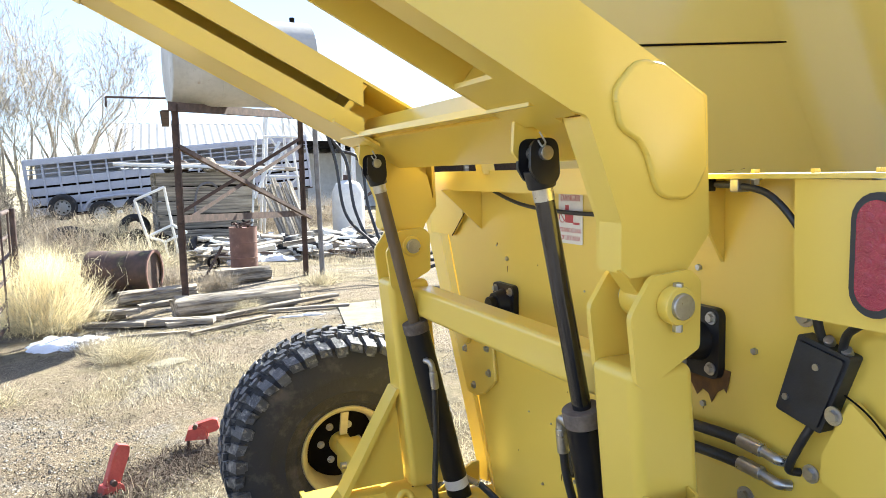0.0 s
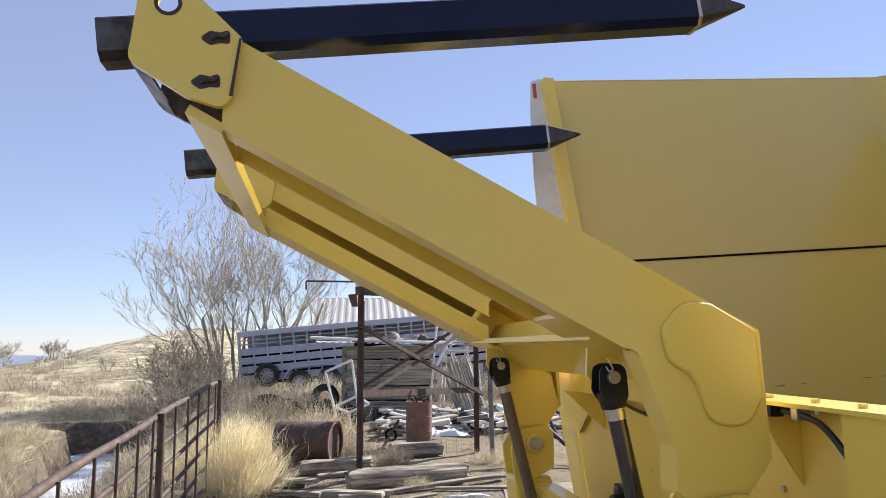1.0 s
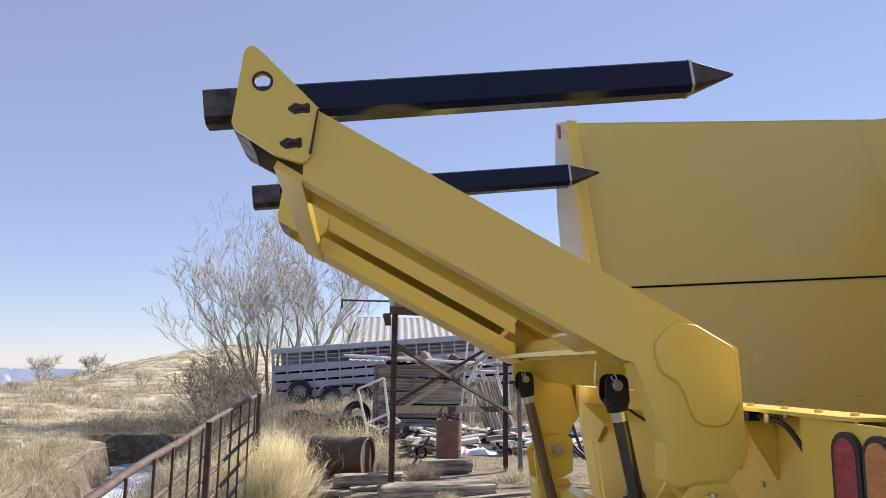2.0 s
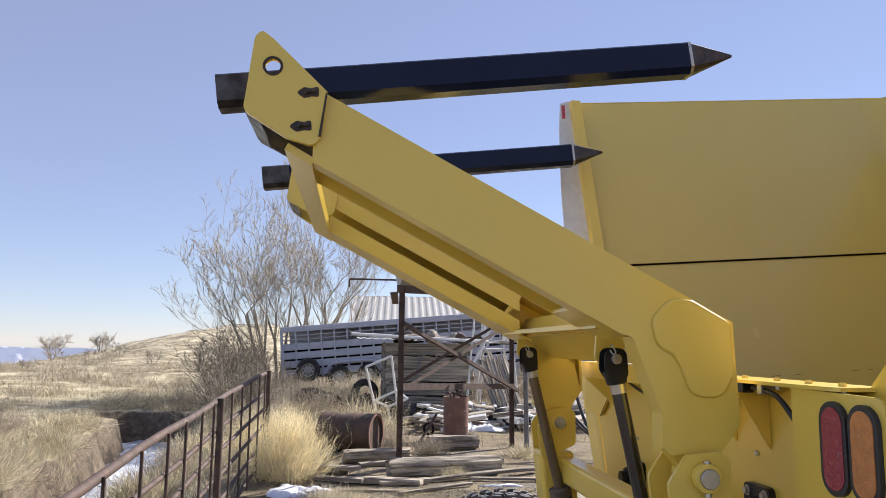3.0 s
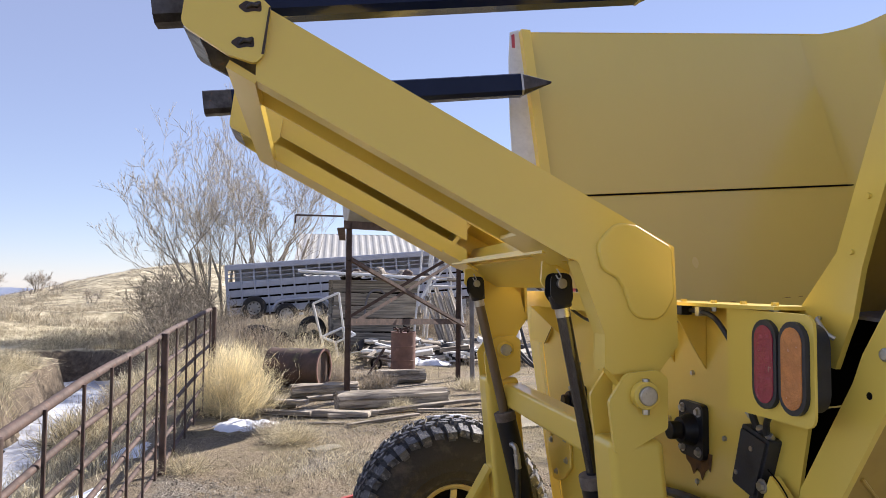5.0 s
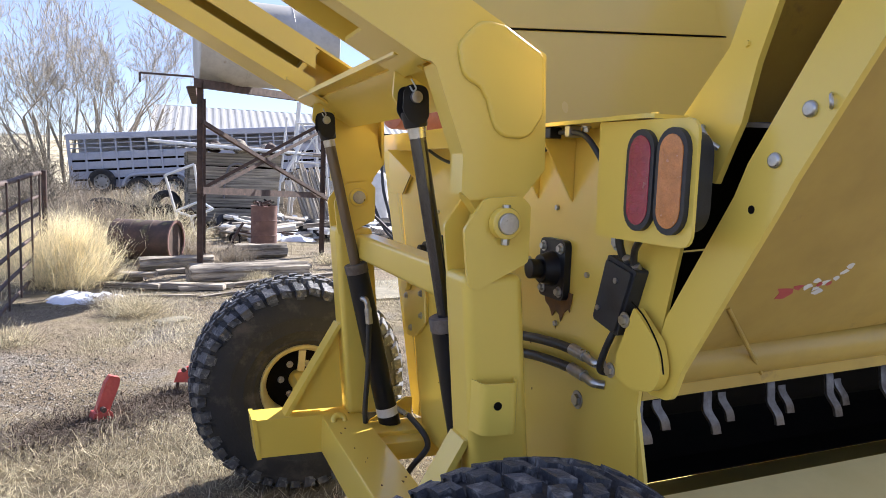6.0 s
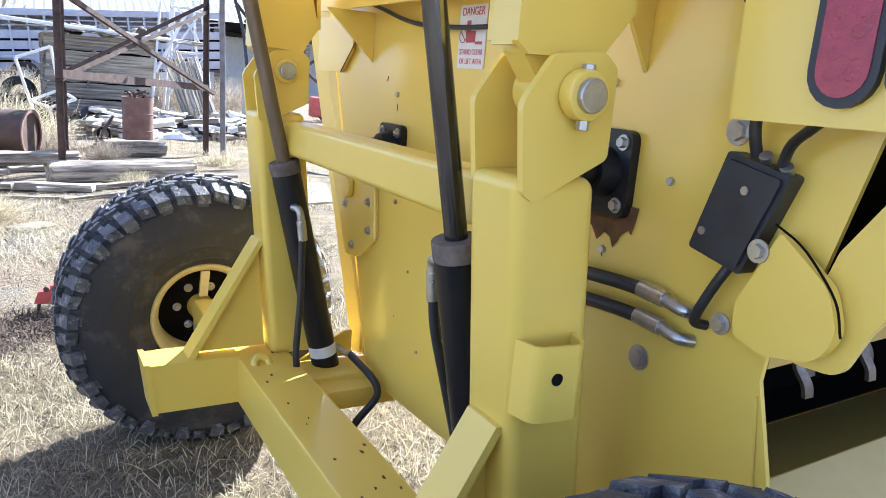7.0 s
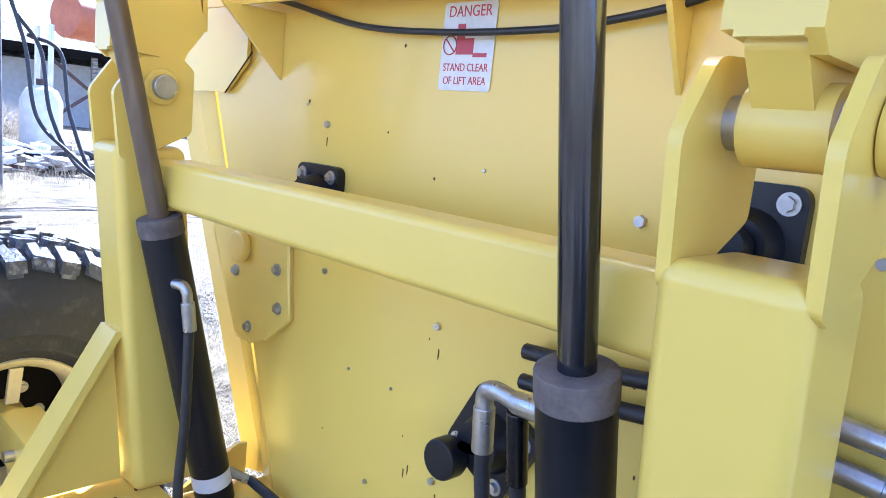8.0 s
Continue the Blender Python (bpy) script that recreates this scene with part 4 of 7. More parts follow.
# lift cylinders
def cylinder(yc, foot, steel):
    P0, P1 = Vector((-0.372, yc, 1.438)), Vector((foot, yc, 0.27))
    d = (P1 - P0).normalized()
    def at(z):
        return P0 + d * ((P0.z - z) / -d.z)
    for s in (-1, 1):
        part("cylinder_lug", plate([(-0.405, 1.515), (-0.33, 1.515), (-0.335, 1.44), (-0.35, 1.415), (-0.39, 1.415), (-0.41, 1.44)], "y", yc + s * 0.022 - 0.005, yc + s * 0.022 + 0.005, 0.012), YELLOW, cx) if s > 0 else None
    c = part("lift_cylinder", bevel(cyl(bmesh.new(), at(0.935), at(0.30), 0.039, n=32), 0.004), BLACKP, BP, "black painted hydraulic lift cylinder")
    part("rod", cyl(bmesh.new(), at(1.39), at(0.93), 0.0185, n=28), steel, c, "weathered dark steel rod")
    part("rod_neck", cyl(bmesh.new(), at(1.388), at(1.352), 0.0205, 0.0195, n=28), STEEL, c)
    part("gland", bevel(cyl(bmesh.new(), at(0.948), at(0.915), 0.0405, n=32), 0.003), GLAND, c)
    yk = bmesh.new()
    for s in (-1, 1):
        prism(yk, rounded([(-0.397, 1.462), (-0.347, 1.462), (-0.343, 1.40), (-0.352, 1.385), (-0.382, 1.385), (-0.398, 1.41)], 0.02), "y", yc + s * 0.022 - 0.008, yc + s * 0.022 + 0.008)
    cyl(yk, at(1.41), at(1.375), 0.030, 0.026, 24)
    y = part("clevis", bevel(yk, 0.003), BLACKP, c)
    part("clevis_pin", rod((-0.372, yc - 0.040, 1.438), (-0.372, yc + 0.040, 1.438), 0.013, 20, 0.002), STEEL, y)
    part("cotter_clip", hose([(-0.385, yc - 0.033, 1.475), (-0.380, yc - 0.036, 1.465), (-0.375, yc - 0.037, 1.455), (-0.382, yc - 0.036, 1.45), (-0.388, yc - 0.033, 1.46)], 0.0018, 6), STEEL, y)
    part("base_clevis", boxed(foot - 0.03, foot + 0.025, yc - 0.03, yc + 0.03, 0.24, 0.31, 0.01), BLACKP, c)
    part("label_band", bevel(cyl(bmesh.new(), at(0.425), at(0.393), 0.0396, n=32, caps=False), 0), DECW, c)
    return c, at


nc, nat = cylinder(0.222, -0.135, RODM)
fc, fat = cylinder(1.145, -0.088, SUNROD)
# fittings and hoses of the cylinders
q = fat(0.83)
part("port_fitting", hose([q + Vector((-0.01, -0.035, 0)), q + Vector((-0.005, -0.055, 0)), q + Vector((0, -0.062, -0.012)), q + Vector((0.003, -0.062, -0.03))], 0.010), STEEL, fc)
part("hose_crimp", rod(q + Vector((0.003, -0.062, -0.03)), q + Vector((0.01, -0.062, -0.085)), 0.0125, bv=0.002), STEEL, fc)
part("hydraulic_hose", hose([q + Vector((0.008, -0.062, -0.08)), q + Vector((0.010, -0.060, -0.25)), q + Vector((0.005, -0.055, -0.42)), q + Vector((0.04, -0.03, -0.56))], 0.0095), HOSE, fc)
q = fat(0.43)
part("port_fitting", rod(q + Vector((0.03, -0.01, -0.01)), q + Vector((0.085, -0.03, -0.045)), 0.010, bv=0.001), STEEL, fc)
part("hydraulic_hose", hose([q + Vector((0.08, -0.03, -0.04)), (-0.040, 0.985, 0.375), (-0.030, 0.955, 0.345), (-0.040, 0.95, 0.315), (-0.088, 0.95, 0.264), (-0.114, 0.95, 0.215), (-0.11, 0.97, 0.13), (-0.06, 1.03, 0.02), (0.02, 1.05, -0.05), (0.12, 0.97, -0.06), (0.24, 0.90, -0.06)], 0.0105), HOSE, fc)
part("tee_fitting", rod((-0.252, 0.258, 0.885), (-0.240, 0.310, 0.878), 0.0125, bv=0.002), STEEL, nc)
part("port_fitting", hose([(-0.240, 0.305, 0.878), (-0.236, 0.340, 0.880), (-0.232, 0.358, 0.872), (-0.230, 0.360, 0.850)], 0.0105), STEEL, nc)
part("hose_crimp", rod((-0.230, 0.360, 0.855), (-0.225, 0.360, 0.800), 0.0125, bv=0.002), STEEL, nc)
part("hydraulic_hose", hose([(-0.225, 0.360, 0.805), (-0.215, 0.360, 0.74), (-0.185, 0.358, 0.63), (-0.155, 0.355, 0.52), (-0.12, 0.35, 0.38)], 0.0095), HOSE, nc)
part("hose_crimp", rod((-0.236, 0.310, 0.868), (-0.218, 0.312, 0.78), 0.012, bv=0.002), RODM, nc)
part("hydraulic_hose", hose([(-0.218, 0.312, 0.785), (-0.19, 0.315, 0.66), (-0.14, 0.31, 0.50), (-0.10, 0.30, 0.38)], 0.0095), HOSE, nc)

# tub: flared sides, front wall, discharge flap, rotor
def tub_pt(x, y, z, rise=0.07):
    return Vector((x, y, z + rise * x))


def sheet(name, line, x0, x1, mt, label="", t=0.006, nx=1, rise=0.07):
    """A sheet along the machine, whose cross-section is a line of (y, z)."""
    b = bmesh.new()
    rows = []
    for i in range(nx + 1):
        x = x0 + (x1 - x0) * i / nx
        rows.append([b.verts.new(tub_pt(x, y, z, rise)) for y, z in line])
    for a, c in zip(rows, rows[1:]):
        for k in range(len(line) - 1):
            b.faces.new((a[k], a[k + 1], c[k + 1], c[k]))
    bmesh.ops.recalc_face_normals(b, faces=b.faces)
    b.normal_update()
    bmesh.ops.solidify(b, geom=list(b.faces), thickness=t)
    return part(name, b, mt, BP, label, 25)


FARL = [(1.398, 2.528), (1.351, 2.395), (1.300, 2.285), (1.262, 2.185), (1.106, 1.785)]
sheet("tub_side_upper", FARL, -0.08, 1.24, TUBY, "tall flared yellow tub side sheet")
sheet("tub_seam", [(1.1035, 1.786), (1.1015, 1.780)], -0.075, 1.27, DARK, "", 0.002)
sheet("tub_side_lower", [(1.121, 1.802), (1.023, 1.555), (0.90, 1.30), (0.80, 1.10), (0.62, 0.95), (0.45, 0.92)], 0.012, 1.24, TUBY)
part("tub_top_rail", bevel(prism(bmesh.new(), [(1.405, 2.518), (1.425, 2.523), (1.425, 2.541), (1.397, 2.537)], "x", -0.08, 1.45, Matrix(((1, 0, 0, 0), (0, 1, 0, 0), (0.07, 0, 1, 0), (0, 0, 0, 1)))), 0.003), TUBY, BP)
part("tub_edge_strip", plate([(1.408, 2.532), (1.368, 2.532), (1.06, 1.76), (0.92, 1.40), (0.96, 1.40), (1.10, 1.76)], "x", -0.121, -0.081, 0, 0.008), YELLOW, BP)
wf = part("white_flange", bevel(prism(bmesh.new(), [(-0.118, 2.545), (-0.160, 2.528), (-0.181, 2.39), (-0.208, 2.10), (-0.218, 1.90), (-0.205, 1.78), (-0.118, 1.74)], "y", 0, 0.005, Matrix(((1, 0, 0, 0), (0, 1, 0.40, 1.415 - 0.40 * 2.545), (0, 0, 1, 0), (0, 0, 0, 1)))), 0.001), WHITE, BP, "white painted rear flange of the tub")
part("red_mark", bevel(prism(bmesh.new(), [(-0.142, 2.52), (-0.156, 2.515), (-0.160, 2.45), (-0.147, 2.45)], "y", -0.004, -0.001, Matrix(((1, 0, 0, 0), (0, 1, 0.40, 1.415 - 0.40 * 2.545), (0, 0, 1, 0), (0, 0, 0, 1)))), 0), REDD, wf)
# front wall of the tub with rounded corner
fw = bmesh.new()
prev = None
PROF = FARL + [(1.023, 1.555), (0.90, 1.30), (0.80, 1.08)]
for i in range(13):
    a = i / 12 * math.pi / 2
    col = [fw.verts.new(tub_pt(1.235 + 0.215 * math.sin(a), yb - 0.215 + 0.215 * math.cos(a), z)) for yb, z in PROF]
    if prev:
        for k in range(len(PROF) - 1):
            fw.faces.new((prev[k], prev[k + 1], col[k + 1], col[k]))
    prev = col
end = [fw.verts.new(tub_pt(1.45, 0.72 - yb if z > 1.2 else -0.10, z)) for yb, z in PROF]
for k in range(len(PROF) - 1):
    fw.faces.new((prev[k], prev[k + 1], end[k + 1], end[k]))
part("tub_front_wall", fw, TUBY, BP)
# near flare, its shade put into the darker flap paint, with edge strip
NEARL = [(-0.30, 1.38), (-0.40, 1.57), (-0.50, 1.76), (-0.80, 2.40)]
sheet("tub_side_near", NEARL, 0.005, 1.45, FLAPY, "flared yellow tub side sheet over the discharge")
part("side_lip", bevel(prism(bmesh.new(), [(-0.235, 1.385), (-0.42, 1.372), (-0.425, 1.322), (-0.418, 1.322), (-0.413, 1.366), (-0.235, 1.378)], "x", 0.03, 1.44, Matrix(((1, 0, 0, 0), (0, 1, 0, 0), (0.07, 0, 1, 0), (0, 0, 0, 1)))), 0.002), GREYP, BP, "dull grey steel lip under the tub side")
ns = part("near_edge_strip", plate([(-0.232, 1.385), (-0.262, 1.32), (-0.298, 1.282), (-0.335, 1.276), (-0.362, 1.333), (-0.384, 1.376), (-0.408, 1.469), (-0.444, 1.562), (-0.535, 1.78), (-0.81, 2.40), (-0.74, 2.40), (-0.455, 1.76), (-0.376, 1.575), (-0.344, 1.50)], "x", -0.012, 0.0), YELLOW, BP)
for y, z in ((-0.385, 1.50), (-0.43, 1.60), (-0.475, 1.70)):
    part("strip_bolt", hexbolt(bmesh.new(), (-0.012, y, z), (-1, y, z), 0.006, 0.005, False), YELLOW, ns)
part("hook", hose([(-0.018, -0.300, 1.372), (-0.03, -0.312, 1.368), (-0.03, -0.335, 1.345), (-0.02, -0.345, 1.335)], 0.005), STEEL, ns)
# strap of the discharge flap
sp = part("flap_strap", plate([(-0.125, 0.935), (-0.215, 0.985), (-0.225, 1.02), (-0.375, 1.255), (-0.40, 1.31), (-0.735, 1.81), (-0.815, 1.77), (-0.495, 1.285), (-0.468, 1.238), (-0.278, 0.93), (-0.255, 0.87), (-0.19, 0.865)], "x", -0.008, 0.004, [0.01, 0.01, 0.02, 0.01, 0.01, 0.01, 0.01, 0.02, 0.01, 0.03, 0.03, 0.03]), YELLOW, BP, "yellow flat steel strap of the discharge flap")
for y, z in ((-0.457, 1.315), (-0.515, 1.389)):
    part("strap_bolt", bevel(cyl(bmesh.new(), (-0.008, y, z), (-0.016, y, z), 0.0135, 0.011, 20), 0.003), STEEL, sp)
part("clip_ring", hose([(-0.010, -0.548, 1.408), (-0.016, -0.553, 1.403), (-0.016, -0.555, 1.393), (-0.010, -0.550, 1.388)], 0.003, 6), STEEL, sp)
part("strap_hole", rod((-0.0085, -0.416, 1.237), (-0.009, -0.416, 1.237), 0.007, 12), DARK, sp)
FL = [(-0.735, 1.81), (-0.43, 1.30), (-0.22, 0.985), (-0.16, 0.93)]
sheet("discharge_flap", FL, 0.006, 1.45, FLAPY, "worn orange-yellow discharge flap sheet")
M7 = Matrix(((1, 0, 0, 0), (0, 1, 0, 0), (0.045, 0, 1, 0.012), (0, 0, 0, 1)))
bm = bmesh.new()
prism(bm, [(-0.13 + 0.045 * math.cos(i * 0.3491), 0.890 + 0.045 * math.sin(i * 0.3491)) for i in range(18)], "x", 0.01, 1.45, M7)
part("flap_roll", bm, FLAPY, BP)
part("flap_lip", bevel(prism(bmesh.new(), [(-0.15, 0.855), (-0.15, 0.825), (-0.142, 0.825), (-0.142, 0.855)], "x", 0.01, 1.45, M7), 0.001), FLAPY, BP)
part("flap_rib", rod((0.105, -0.262, 1.044), (0.315, -0.150, 0.874), 0.0045, 8), FLAPY, BP)
# rotor with bent flails; the drum's shade is put into its near-black colour
rt = part("rotor", cyl(bmesh.new(), (0.02, 0.12, 0.78), (1.45, 0.12, 0.80), 0.085, n=24), DARK, BP, "rotor drum inside the discharge, near-black for its shade")
for i in range(12):
    big = i % 2 == 0
    x = 0.108 + i * 0.096
    o = Vector((x, 0.0 if big else 0.06, 0.80 + 0.02 * x))
    pts = [o + Vector((0.004, 0.03, 0.02)), o, o + Vector((-0.006, -0.012, -0.030)), o + Vector((-0.010, -0.020, -0.055)), o + Vector((0.006, -0.030, -0.085)), o + Vector((0.012, -0.032, -0.108))]
    b = bmesh.new()
    rows = [(b.verts.new(p + Vector((-0.012, 0, 0))), b.verts.new(p + Vector((0.012, 0, 0)))) for p in curve_pts(pts, 4)]
    for r0, r1 in zip(rows, rows[1:]):
        b.faces.new((r0[0], r0[1], r1[1], r1[0]))
    b.normal_update()
    bmesh.ops.solidify(b, geom=list(b.faces), thickness=0.008)
    part("flail", b, FLAIL, rt)
# Housing sheet in near-black, carrying the shade of the chamber
sheet("rotor_housing", [(0.30, 1.05), (0.388, 0.85), (0.405, 0.53)], 0.012, 1.45, DARK, "rotor housing, near-black for its shade")
# Added sheet: keeps tub light out and paints the opening's shade
sheet("inner_baffle", [(-0.285, 1.372), (-0.20, 1.33), (0.10, 1.26), (0.30, 1.06)], 0.012, 1.45, DARK, "added near-black sheet keeping tub light off the rotor")
sheet("discharge_floor", [(-0.066, 0.578), (0.03, 0.535), (0.14, 0.488), (0.20, 0.466)], 0.012, 1.45, TUBY, "yellow front part of the discharge trough floor", 0.005, 1, 0.033)
# Deeper part of the same floor, its shade painted as near-black
sheet("trough_back", [(0.202, 0.466), (0.26, 0.453), (0.32, 0.462), (0.37, 0.52), (0.385, 0.62)], 0.012, 1.45, DARK, "back of the trough floor, near-black for its shade", 0.005, 1, 0.033)
# skirt in two lengths, with skylight put into its pale colour
sheet("outer_skirt", [(-0.072, 0.581), (-0.135, 0.556), (-0.205, 0.528)], 0.012, 1.5, SKIRT, "yellow skirt of the discharge, paler for the skylight on it", 0.005, 1, 0.033)
sheet("outer_skirt", [(-0.2052, 0.528), (-0.30, 0.490), (-0.48, 0.415)], 0.135, 1.5, SKIRT, "yellow skirt of the discharge, paler for the skylight on it", 0.005, 1, 0.033)
# Unseen plate added to keep the sun out of the flap pocket
part("flap_end_plate", plate([(-0.28, 1.48), (-0.80, 2.50), (-0.80, 1.90), (-0.43, 1.38), (-0.16, 1.02), (-0.10, 1.10)], "x", 1.452, 1.458), FLAPY, BP)
part("floor_pan", boxed(0.02, 1.45, -0.06, 1.10, 0.38, 0.41, 0.004), YELLOW, BP)
# Unseen plate added to keep the sun off the discharge floor
part("front_bulkhead", boxed(1.455, 1.465, -0.30, 1.25, 0.36, 1.20, 0.002), YELLOW, BP)
part("far_side_panel", boxed(0.02, 1.45, 1.19, 1.20, 0.36, 1.25, 0.002), YELLOW, BP)

# torn red and white sticker on the flap: thin curling flakes
dv = Vector((0, 0.21, -0.315)).normalized()
nv = Vector((0, -0.832, -0.555))
STK = Matrix(((1, dv.x, nv.x, 0.300), (0, dv.y, nv.y, -0.278), (0.07, dv.z, nv.z, 1.094), (0, 0, 0, 1)))
rnd = random.Random(5)
flakes = [(REDD, -0.075, 0.012, 0.032, 0.4), (REDD, -0.045, 0.004, 0.020, 1.2), (DECW, -0.022, 0.006, 0.014, 0.8), (DECW, -0.008, -0.008, 0.016, 2.1), (DECW, 0.002, 0.012, 0.013, 0.2), (DECW, 0.016, 0.022, 0.016, 1.9), (DECW, 0.020, -0.002, 0.015, 0.5), (REDD, 0.034, 0.004, 0.012, 1.0), (DECW, 0.044, -0.010, 0.012, 2.5), (DECW, 0.052, -0.024, 0.013, 1.4), (DECW, 0.060, -0.040, 0.014, 0.3), (REDD, 0.006, 0.002, 0.010, 0.9)]
for k, (mt, u, v, r, turn) in enumerate(flakes):
    pts = [(u + r * (0.35 + 0.75 * rnd.random()) * math.cos(turn + a), v + 0.6 * r * (0.35 + 0.75 * rnd.random()) * math.sin(turn + a)) for a in (0, 0.9, 1.7, 2.6, 3.5, 4.4, 5.3)]
    part("sticker_flake", prism(bmesh.new(), pts, "z", 0.0065, 0.0072 + 0.0003 * (k % 3), STK), mt, BP)
# small chips and rust runs in the paint
rnd = random.Random(19)
for i in range(14):
    y, z = rnd.uniform(0.15, 1.15), rnd.uniform(0.45, 1.33)
    r = rnd.uniform(0.001, 0.0026)
    pts = [(y + r * (0.6 + 0.8 * rnd.random()) * math.cos(a), z + r * (0.8 + 1.4 * rnd.random()) * math.sin(a)) for a in (0, 1.05, 2.1, 3.14, 4.2, 5.2)]
    part("paint_chip", prism(bmesh.new(), pts, "x", -0.0012, 0.001), DIRT, BP)
for y, z in ((0.655, 0.80), (0.70, 0.58), (0.71, 0.57), (1.0, 1.118), (0.185, 0.93), (1.07, 0.985)):
    part("rust_run", prism(bmesh.new(), [(y - 0.001, z), (y + 0.001, z + 0.002), (y + 0.001, z - 0.011), (y, z - 0.016), (y - 0.0008, z - 0.01)], "x", -0.0012, 0.001), DIRT, BP)
for i in range(18):
    y, x = 0.15 + 1.1 * rnd.random(), rnd.uniform(-0.33, -0.21)
    r = rnd.uniform(0.0015, 0.004)
    part("mud_fleck", prism(bmesh.new(), [(x + r * (0.5 + rnd.random()) * math.cos(a), y + 1.6 * r * (0.5 + rnd.random()) * math.sin(a)) for a in (0, 1.05, 2.1, 3.14, 4.2, 5.2)], "z", 0.3845, 0.3865), DIRT, BP)
# scratches inside the tub
su, sv, sn = Vector((1, 0, 0.07)), Vector((0, 0.426, 0.905)), Vector((0, -0.905, 0.426))
for x, w in ((0.40, 0.03), (0.49, 0.035), (0.575, 0.03), (0.80, 0.04), (0.86, 0.02)):
    o = Vector((x, 0.917, 1.336 + 0.07 * x))
    part("scratch", prism(bmesh.new(), [(-w / 2, -0.001), (w / 2, 0.0), (w / 2, 0.0012), (0, 0.0012), (-w / 2, 0.0)], "z", -0.004, 0.0066, Matrix(((su.x, sv.x, sn.x, o.x), (su.y, sv.y, sn.y, o.y), (su.z, sv.z, sn.z, o.z), (0, 0, 0, 1)))), DIRT, BP)

# ---- ground ----
def smooth(a, b, v):
    t = min(1.0, max(0.0, (v - a) / (b - a)))
    return t * t * (3 - 2 * t)


CREEK = [(-4.5, -6), (-4.6, 4), (-4.95, 10), (-5.5, 14), (-6.1, 18), (-6.6, 20.0), (-7.6, 20.6)]


def creek_d(x, y):
    best, P = 1e9, Vector((x, y))
    for a, b in zip(CREEK, CREEK[1:]):
        a, b = Vector(a), Vector(b)
        t = max(0, min(1, (P - a).dot(b - a) / (b - a).length_squared))
        best = min(best, (P - a - (b - a) * t).length)
    return best


def height(x, y):
    r = math.hypot(x + 1, y)
    h = -0.03 + 0.025 * noise.noise(Vector((x * 0.9, y * 0.9, 0))) + 0.012 * noise.noise(Vector((x * 4, y * 4, 3)))
    h -= 0.065 * (1 - smooth(2.0, 4.5, math.hypot(x - 0.3, y - 0.6)))
    if r > 5:
        h += 0.05 * noise.noise(Vector((x * 0.35, y * 0.35, 7))) * smooth(5, 12, r)
    if x < -2.0 and y < 40:
        d = creek_d(x, y) + 0.35 * noise.noise(Vector((x * 0.7, y * 0.7, 11)))
        h -= 1.0 * (1 - smooth(0.75, 1.15, d))
        h -= 0.55 * smooth(-2.2, -4.0, x) - 0.42 * smooth(-8, -18, x)
    h -= 0.030 * max(0, r - 26) * smooth(26, 60, r)
    hill = math.exp(-(((x + 16) / 19) ** 2) - ((y - 105) / 30) ** 2)
    h += 6.5 * hill
    if r > 18:
        h += 0.25 * noise.noise(Vector((x * 0.12, y * 0.12, 5))) * smooth(18, 40, r)
    return h


def axis_steps(lo, hi, fine, c, reach):
    out, v = [], c
    while v < hi:
        out.append(v)
        v += fine * max(1.0, 1.0 + (abs(v - c) - reach) * 0.16) if abs(v - c) > reach else fine
    v = c
    while v > lo:
        v -= fine * max(1.0, 1.0 + (abs(v - c) - reach) * 0.16) if abs(v - c) > reach else fine
        out.append(v)
    return sorted(out)


xs, ys = axis_steps(-2500, 2500, 0.17, -3.5, 6), axis_steps(-2500, 2500, 0.17, 9.0, 14)
gv = [(x, y, height(x, y)) for y in ys for x in xs]
nx = len(xs)
gf = [(j * nx + i, j * nx + i + 1, (j + 1) * nx + i + 1, (j + 1) * nx + i) for j in range(len(ys) - 1) for i in range(nx - 1)]
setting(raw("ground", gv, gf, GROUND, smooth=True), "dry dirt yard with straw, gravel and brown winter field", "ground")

# far mountains, with the blue of the haze in their colour
mv, mf = [], []
for i in range(61):
    a = radians(-75 + i * 2.2)
    r = 1900
    top = -30 + 34 * (0.5 + 0.5 * noise.noise(Vector((i * 0.33, 2, 0)))) + 12 * noise.noise(Vector((i * 1.1, 5, 0)))
    mv += [(r * math.sin(a), r * math.cos(a), -95), (r * 1.05 * math.sin(a), r * 1.05 * math.cos(a), top)]
for i in range(60):
    mf.append((2 * i, 2 * i + 2, 2 * i + 3, 2 * i + 1))
setting(raw("backdrop", mv, mf, MOUNT, smooth=True), "distant snow-dusted mountains coloured haze blue", "mountains")


